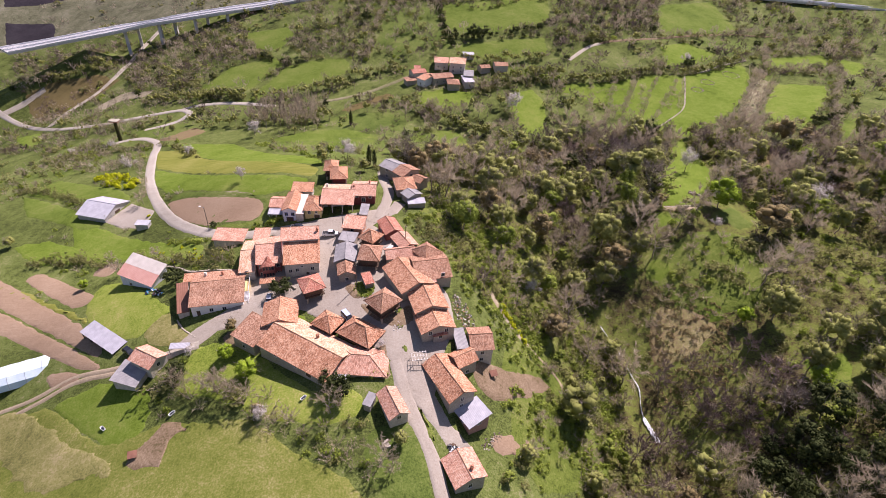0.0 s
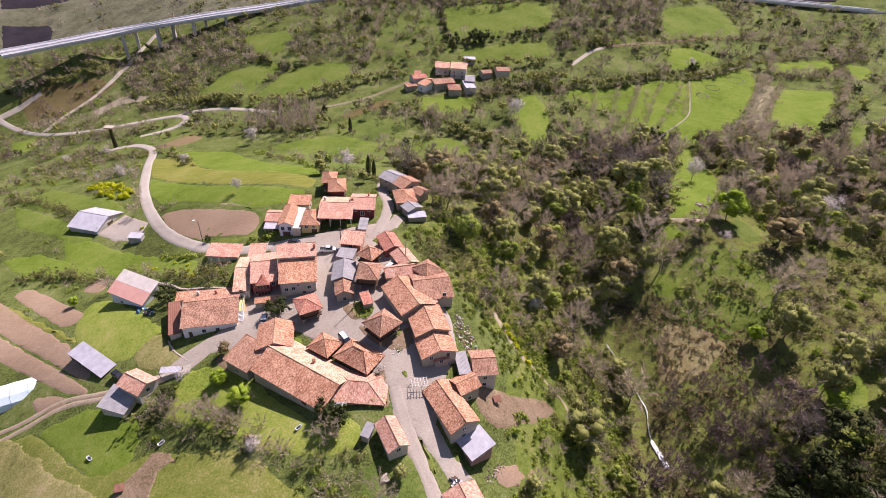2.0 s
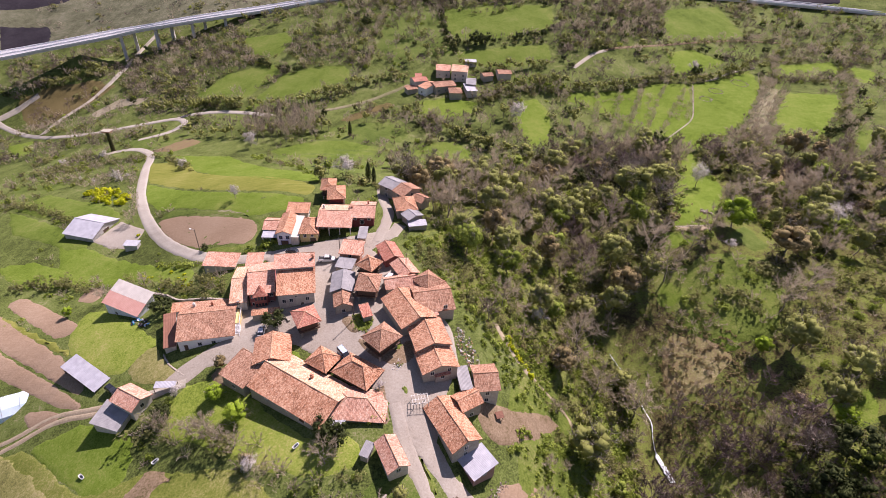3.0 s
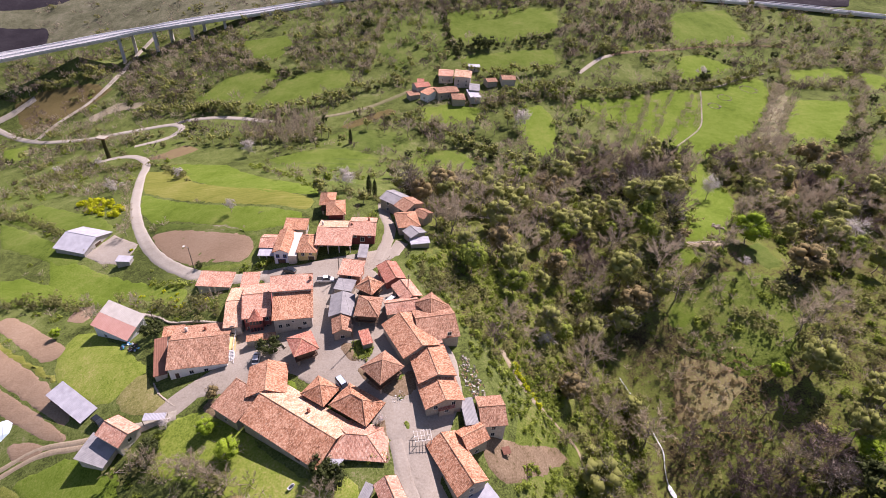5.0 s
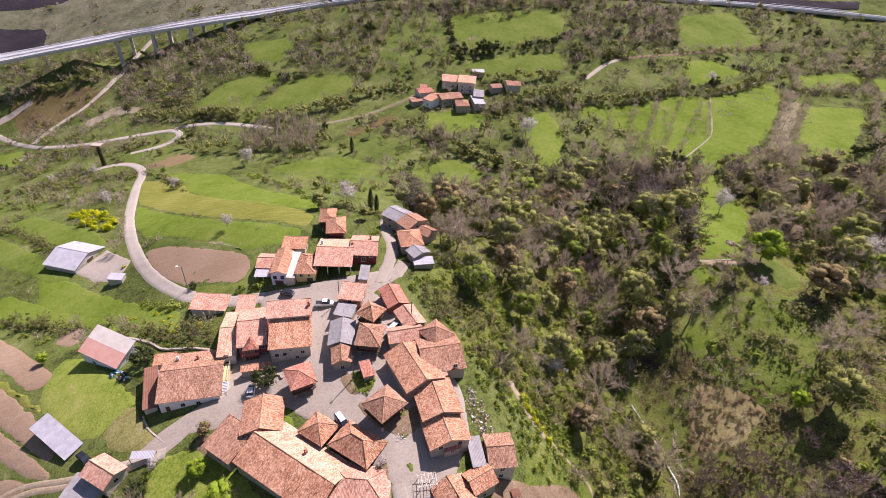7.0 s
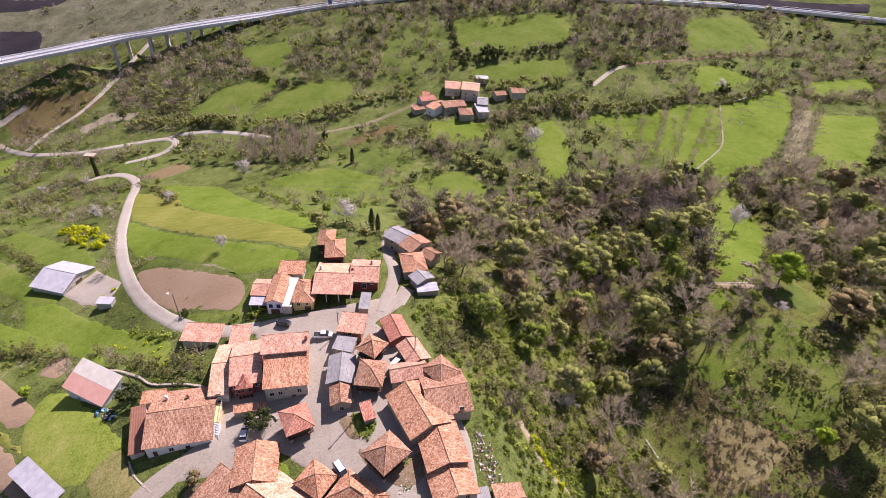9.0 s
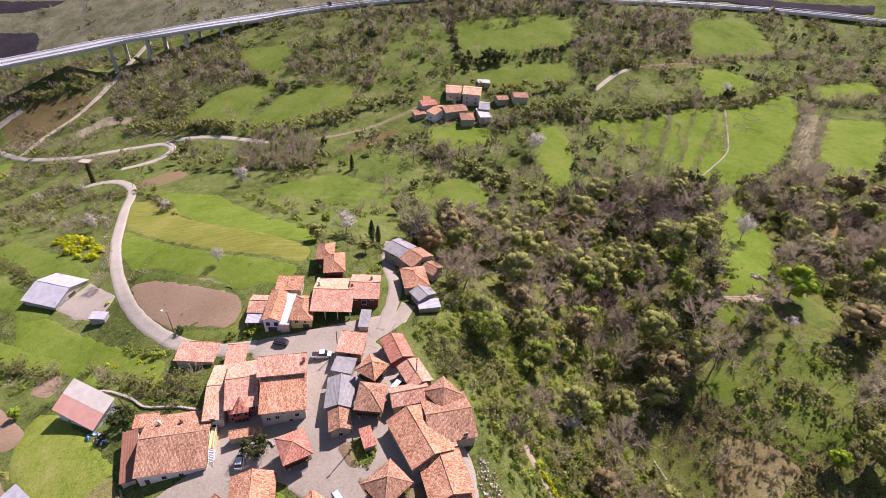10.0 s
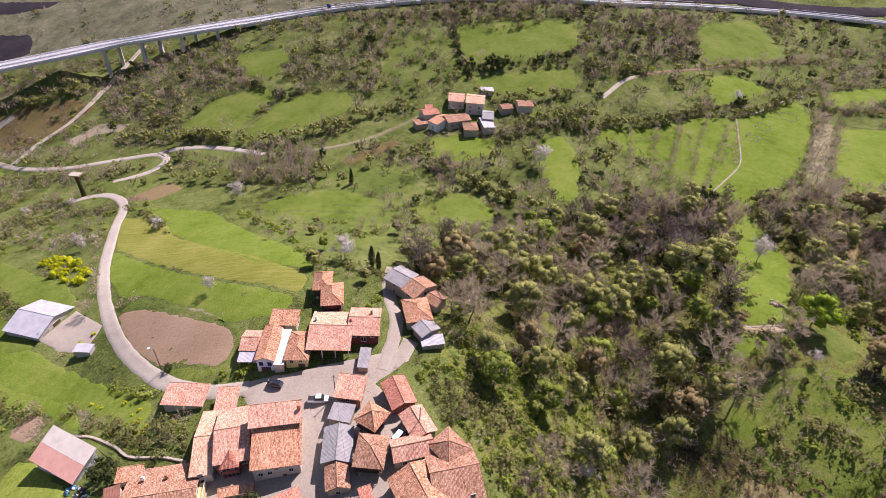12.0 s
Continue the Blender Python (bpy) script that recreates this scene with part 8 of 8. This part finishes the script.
# grey trees and more brambles on the slope under the bank
sow(54, (10, 30, 80, 130), 8.5, -0.3, 0.45, lambda v, r, x, y: "bare" if r < 0.6 else "bud" if r < 0.8 else "green_tree", sizes=(0.3, 0.5), only=[(18, 119), (42, 139), (64, 117), (62, 92), (44, 70), (15, 58), (16, 72), (35, 91), (30, 104)])
sow(55, (10, 30, 80, 130), 4.2, -0.2, 0.45, green_mix, sizes=(0.6, 1.2), only=[(18, 119), (42, 139), (64, 117), (62, 92), (44, 70), (15, 58), (16, 72), (35, 91), (30, 104)])
# behind the village and towards the hamlet
sow(4, (-80, 185, 70, 330), 9.5, -0.3, 0.35, mix_kind, sizes=(0.45, 0.8), only=STANDS["mid_wood"])
sow(5, (-80, 185, 70, 330), 8.0, -0.2, 0.3, mix_kind, sizes=(0.45, 0.85), only=STANDS["hamlet_wood"])
sow(6, (-140, 255, -60, 310), 5.2, -0.7, 0.35, lambda v, r, x, y: "bare" if r < 0.75 else "bare_dark", sizes=(0.6, 0.9), only=STANDS["poplar_row"], clear=False, wide=(0.45, 0.65))
sow(7, (-110, 180, 70, 340), 6.0, 0.14, 0.3, low_mix, sizes=(0.5, 1.4))
# far slopes
sow(8, (60, 245, 380, 560), 12.0, -0.08, 0.13, mix_kind, sizes=(0.45, 0.85))
sow(9, (60, 245, 380, 560), 6.2, 0.08, 0.13, low_mix, sizes=(0.9, 2.2))
for k, name in enumerate(("scrubwood", "scrubwood_two", "roadside", "roadside_low", "right_far", "far_top")):
    sow(20 + k, (-470, 340, 380, 560), 8.0, -0.3, 0.13, mix_kind, sizes=(0.35, 0.75), only=STANDS[name])
    sow(30 + k, (-470, 340, 380, 560), 5.5, -0.2, 0.13, low_mix, sizes=(0.9, 2.0), only=STANDS[name])
sow(48, (-40, 400, 190, 520), 9.0, -0.25, 0.13, lambda v, r, x, y: ("bare_dark", "bare", "bare_dark", "brown_shrub", "dense")[int(r * 5)], sizes=(0.35, 0.65))
sow(46, (-30, 455, 300, 560), 8.5, -0.5, 0.13, lambda v, r, x, y: ("bare_dark", "bare", "bare_dark", "bud")[int(r * 4)], sizes=(0.35, 0.65), only=[(-20, 462), (60, 480), (160, 512), (235, 545), (280, 556), (180, 530), (110, 505), (40, 500), (-60, 508)])
for seed, strip in ((52, [(-63, 481), (-19, 483), (40, 478), (79, 477), (76, 459), (35, 464), (-18, 464), (-51, 456)]), (53, [(81, 465), (115, 486), (169, 500), (169, 464), (145, 427), (112, 428), (89, 419), (76, 428)])):
    sow(seed, (-160, 400, 260, 580), 7.5, -0.6, 0.13, lambda v, r, x, y: ("bare_dark", "brown_shrub", "bare_dark", "dense", "bare")[int(r * 5)], sizes=(0.4, 0.7), only=strip, clear=False)
for row in ([(88, 333), (79, 287)], [(104, 340), (88, 284)], [(120, 350), (97, 281)], [(134, 346), (103, 278)], [(147, 345), (110, 274)]):
    _orchard = np.random.default_rng(int(row[0][0]))
    for p in spline(row, 5.5):
        put("bare", 0.25, p.x + _orchard.normal(0, 0.6), p.y + _orchard.normal(0, 0.6), height(p.x, p.y), _orchard.uniform(0.3, 0.45), _orchard)
sow(47, (150, 255, 220, 362), 4.0, -0.5, 0.25, lambda v, r, x, y: "grey_shrub" if r < 0.75 else "bare", sizes=(0.3, 0.8), only=[(152, 258), (170, 300), (201, 356), (214, 352), (180, 292), (165, 262)], clear=False)
sow(11, (-420, 290, 60, 500), 12.0, -0.1, 0.13, mix_kind, sizes=(0.4, 0.75))
sow(12, (-420, 290, 60, 500), 5.6, 0.08, 0.13, low_mix, sizes=(0.8, 2.0))
sow(13, (-300, 220, -150, 330), 6.5, -0.1, 0.25, low_mix, sizes=(0.6, 1.7))
sow(14, (-500, 480, 440, 640), 9.5, 0.0, 0.13, low_mix, sizes=(1.0, 2.4))
# slopes and gardens on the other side of the village
sow(15, (-220, 40, -8, 230), 14.0, 0.05, 0.45, mix_kind, sizes=(0.28, 0.5))
sow(16, (-240, 40, -8, 230), 4.8, 0.15, 0.3, slope_mix, sizes=(0.4, 1.1))
sow(50, (-260, 195, -140, 290), 3.6, -0.25, 0.25, slope_mix, sizes=(0.6, 1.5), only=[(-252, 281), (-234, 285), (-205, 272), (-178, 252), (-164, 238), (-150, 214), (-166, 212), (-190, 222), (-215, 240)])
sow(51, (-260, 195, -140, 290), 11.0, -0.2, 0.25, lambda v, r, x, y: "bare" if r < 0.5 else "blossom" if r < 0.85 else "bare_dark", sizes=(0.22, 0.42), only=[(-252, 281), (-234, 285), (-205, 272), (-178, 252), (-164, 238), (-150, 214), (-166, 212), (-190, 222), (-215, 240)])
sow(17, (-70, 58, -14, 92), 4.2, -0.3, 0.5, lambda v, r, x, y: low_mix(v, r, x, y) if r > 0.3 else "bramble", sizes=(0.5, 1.1))
sow(18, (-240, 130, -90, 200), 5.5, 0.1, 0.3, slope_mix, sizes=(0.4, 1.1), clear=True)
# hedges and lines of trees
_rng = np.random.default_rng(77)
for kind, line in HEDGES:
    low = kind in ("shrub", "grey_shrub", "brown_shrub", "bramble")
    far = line[0][1] > 220
    for p in spline(line, 2.2 if low else 4.2):
        if _rng.random() < 0.85:
            a, b = p.x + _rng.normal(0, 0.8), p.y + _rng.normal(0, 0.8)
            put(kind, 0.13 if far else 0.45, a, b, height(a, b), _rng.uniform(0.6, 1.3) if low else _rng.uniform(0.35, 0.65), _rng)
        if not low and _rng.random() < 0.6:
            a, b = p.x + _rng.normal(0, 1.5), p.y + _rng.normal(0, 1.5)
            put("shrub", 0.13 if far else 0.4, a, b, height(a, b), _rng.uniform(0.7, 1.6), _rng)
# field hedges
for kind, outline in FIELDS:
    cx, cy = np.mean([p[0] for p in outline]), np.mean([p[1] for p in outline])
    if kind in ("meadow", "lush") and (cy > 235 or (cx > 60 and cy > 160)):
        ring = spline(outline + outline[:1], 4.0)
        for p in ring:
            v = noise.noise((p.x / 30, p.y / 30, 3.3))
            if v > -0.25 and _rng.random() < 0.8:
                a, b = p.x + _rng.normal(0, 1.2), p.y + _rng.normal(0, 1.2)
                put(low_mix(v, _rng.random(), a, b), 0.13, a, b, height(a, b), _rng.uniform(0.6, 1.6), _rng)
            if v > 0.1 and _rng.random() < 0.3:
                put(mix_kind(v, _rng.random(), p.x, p.y), 0.13, p.x, p.y, height(p.x, p.y), _rng.uniform(0.3, 0.6), _rng)
for (kind, fine), heap_ in HEAPS.items():
    tree = "tree" in LOOKS[kind][2]
    heap_.build("woodland" if tree else "scrub", LOOKS[kind][1].replace("tree", "trees").replace("bush", "bushes").replace("shrub", "shrubs") + (", far off" if fine < 0.3 else ""), "woodland" if tree else "scrub")

# ---- single trees and bushes ----
_rng2 = random.Random(9)
plant("cypress", -32.8, 188.4, 1.0, 0, "tall slim dark green cypress behind the village", "cypresses")
plant("cypress", -30.4, 187.0, 0.85, 1, "tall slim dark green cypress behind the village", "cypresses")
plant("cypress", -56.8, 271.0, 0.95, 0, "dark green cypress on a pasture", "cypresses")
for x, y, s, v, label in (
    (111.2, 220.3, 0.8, 0, "white blossoming fruit tree on a bright meadow"), (-42.6, 191.2, 0.8, 1, "fruit tree in white blossom behind the village"),
    (-107.2, 257.2, 0.7, 2, "fruit tree in white blossom by a pasture"), (-80.9, 174.5, 0.4, 0, "small fruit tree in white blossom on a strip"),
    (35.2, 295.1, 1.0, 1, "large tree in white blossom below the hamlet"), (150.0, 187.0, 1.1, 2, "tall tree in pale blossom in the wood"),
    (-38.6, 69.4, 0.33, 0, "white blossoming bush at a pasture's edge"), (104.0, 168.0, 0.4, 1, "small blossoming tree beside a glade"),
    (-131, 230, 0.45, 2, "small blossoming tree beside the lane"), (-155, 215, 0.5, 0, "blossoming thicket beside the lane"), (-64, 88.5, 0.28, 1, "small blossoming bush by a house"), (-13.7, 88.8, 0.2, 2, "low white-flowering bush beside a barn"),
    (30, 128, 0.5, 2, "small blossoming tree on the slope"), (160, 372, 0.7, 1, "blossoming tree at a meadow's edge"),
):
    plant("blossom", x, y, s, v, label, "blossoming trees", turn=x * 7)
plant("lime", 110.4, 182.0, 1.0, 0, "round bright lime-green tree on a meadow", wide=1.3)
plant("lime", -46.1, 81.4, 0.4, 1, "bright lime-green bush beside the farmhouse", wide=1.4)
plant("lime", -53.3, 87.0, 0.34, 2, "bright lime-green bush beside the farmhouse", wide=1.3)
plant("lime", 101.5, 127.3, 0.5, 1, "yellow-green young tree in the wood", wide=1.1)
plant("lime", 111.0, 100.5, 0.55, 2, "yellow-green young tree in the wood", wide=1.1)
plant("lime", -116, 122, 0.28, 1, "young green tree beside tilled plots", wide=1.2)
for x, y, s, kind in ((-71.5, 126.5, 1.5, "shrub"), (-69.0, 129.5, 1.2, "grey_shrub"), (-74.5, 128.0, 1.3, "shrub"), (-67.5, 126.0, 1.1, "bramble"), (-97, 133, 1.0, "bramble"), (-104, 136, 1.2, "shrub"), (-111, 133, 1.0, "grey_shrub"), (-88, 127.5, 0.9, "bramble"), (-81, 124.5, 0.8, "shrub"), (-77, 122.5, 0.8, "bramble"), (-95, 129.5, 0.8, "shrub")):
    plant(kind, x, y, s, int(-x) % 3, "", "bank bushes", turn=x * 9)
plant("dense", -64.5, 82.1, 0.62, 0, "dark round evergreen beside a house", wide=1.1)
plant("dense", -21.8, 74.8, 0.85, 1, "dark evergreen beside the farmhouse wing")
plant("dense", -24.5, 77.4, 0.7, 2, "dark evergreen beside the farmhouse wing")
plant("dense", -45.2, 108.4, 0.7, 1, "dark green courtyard tree", wide=1.2)
plant("dense", -80.6, 116.0, 0.75, 2, "dark green garden tree beside a shed", wide=1.2)
plant("dense", -81.0, 145.6, 0.28, 0, "small dark bush by a lamp pole", wide=1.3)
for k, (x, y, s) in enumerate(((107, 90, 1.5), (98, 81, 1.35), (88, 74, 1.3), (117, 82, 1.5), (104, 70, 1.4), (93, 66, 1.2), (112, 74, 1.3), (82, 68, 1.2))):
    plant("dense", x, y, s, k % 3, "dark evergreen tree in a dense stand", "evergreen stand", turn=k * 70, wide=1.1)
for k in range(25):
    plant("bare_dark", 74 + 6.2 * (k % 5) + _rng2.uniform(-2, 2), 87 + 6.8 * (k // 5) + _rng2.uniform(-2, 2), _rng2.uniform(0.55, 0.8), k % 3, "dark leafless tree with dense purple-brown twigs", "dark thicket", turn=k * 50)
for x, y, s, kind in ((68, 163, 0.5, "dense"), (76, 161, 0.55, "ivied"), (82, 160, 0.5, "dense"), (88, 161, 0.45, "dense"), (94, 162, 1.7, "grey_shrub"), (99, 161, 0.4, "dense"), (105, 163, 1.8, "grey_shrub"),
                      (110, 162, 0.42, "dense"), (117, 165, 0.45, "bare_dark"), (123, 167, 0.55, "dense"), (129, 166, 0.5, "ivied"), (83, 177, 0.75, "ivied"), (81, 172, 0.6, "dense"), (101, 171, 0.5, "bare_dark"), (97, 174, 0.42, "dense")):
    plant(kind, x, y, s * 0.7, int(x) % 3, {"dense": "dark evergreen bush on a shaded bank", "ivied": "ivy-clad tree beside a glade", "grey_shrub": "large grey leafless shrub on a bank", "bare_dark": "dark leafless tree beside a glade"}[kind], "bank thicket", turn=x * 20)
plant("dense", 10.3, 390.0, 1.2, 0, "large dark conifer on a far meadow", "far conifers", wide=1.2)
plant("dense", 17.0, 392.0, 1.1, 1, "large dark conifer on a far meadow", "far conifers", wide=1.2)
plant("dense", -73.5, 432.0, 1.2, 2, "large dark conifer on a far slope", "far conifers")
plant("dense", 160.0, 366.0, 1.0, 1, "dark conifer beside a field path", "far conifers")
plant("bare", -22.9, 70.6, 0.65, 0, "gnarled leafless tree on a grassy bank")
plant("bare", -10.3, 59.5, 0.6, 1, "leafless grey tree beside the lane")
plant("bare", -52.0, 78.4, 0.45, 2, "wide leafless orchard tree", wide=1.4)
plant("bare", -44.5, 74.4, 0.42, 1, "wide leafless orchard tree", wide=1.3)
plant("bare", 27.0, 74.0, 0.4, 2, "leafless grey tree beside an allotment", wide=1.3)
plant("bare_dark", 13.0, 116.5, 0.6, 0, "dark leafless tree leaning over a bank")
for x, y, r, n, label in ((-160, 207, 5, 11, ""), (-151, 201, 5, 16, ""), (-142, 195, 4, 12, ""), (-84, 132, 5, 7, "small"), (-75, 130, 4, 7, "small"), (-100, 141, 5, 4, "small"), (-118, 163, 2, 2, "small")):
    for k in range(n):
        plant("gorse", x + _rng2.uniform(-r, r), y + _rng2.uniform(-r, r), _rng2.uniform(0.35, 0.7) if label else _rng2.uniform(0.9, 1.5), k % 3, "gorse bush in bright yellow bloom on a bank", "gorse bushes", turn=k * 50)
for k in range(16):
    t = k / 15
    plant("gorse", 18.5 + 8 * t + _rng2.uniform(-0.8, 0.8), 113.0 - 8.5 * t + _rng2.uniform(-0.8, 0.8), _rng2.uniform(0.4, 0.8), k % 3, "low yellow flowering bush along a wall", "yellow flowers", turn=k * 40)
for x, y, s in ((-22.5, 110.5, 0.6), (-24, 108.6, 0.5), (-20.5, 108.8, 0.5), (-58, 143, 0.8), (-55.5, 144.5, 0.7), (-60, 141.5, 0.7), (-38.2, 99.5, 0.5), (-9.8, 95.0, 0.5), (-26.5, 113.8, 0.45), (-23.6, 110.3, 0.6), (-21.6, 108.6, 0.75), (-19.7, 107.2, 0.8), (-22.0, 106.3, 0.7), (-19.9, 105.3, 0.6), (-18.9, 109.2, 0.6), (-11.6, 101.5, 0.5), (-10.7, 100.1, 0.45), (-8.1, 89.0, 0.35), (-13.1, 81.8, 0.8), (-14.1, 80.6, 0.9), (-11.8, 80.8, 0.6)):
    plant("bramble", x, y, s, int(s * 10) % 3, "green garden bush between houses", "garden bushes", turn=x * 9)
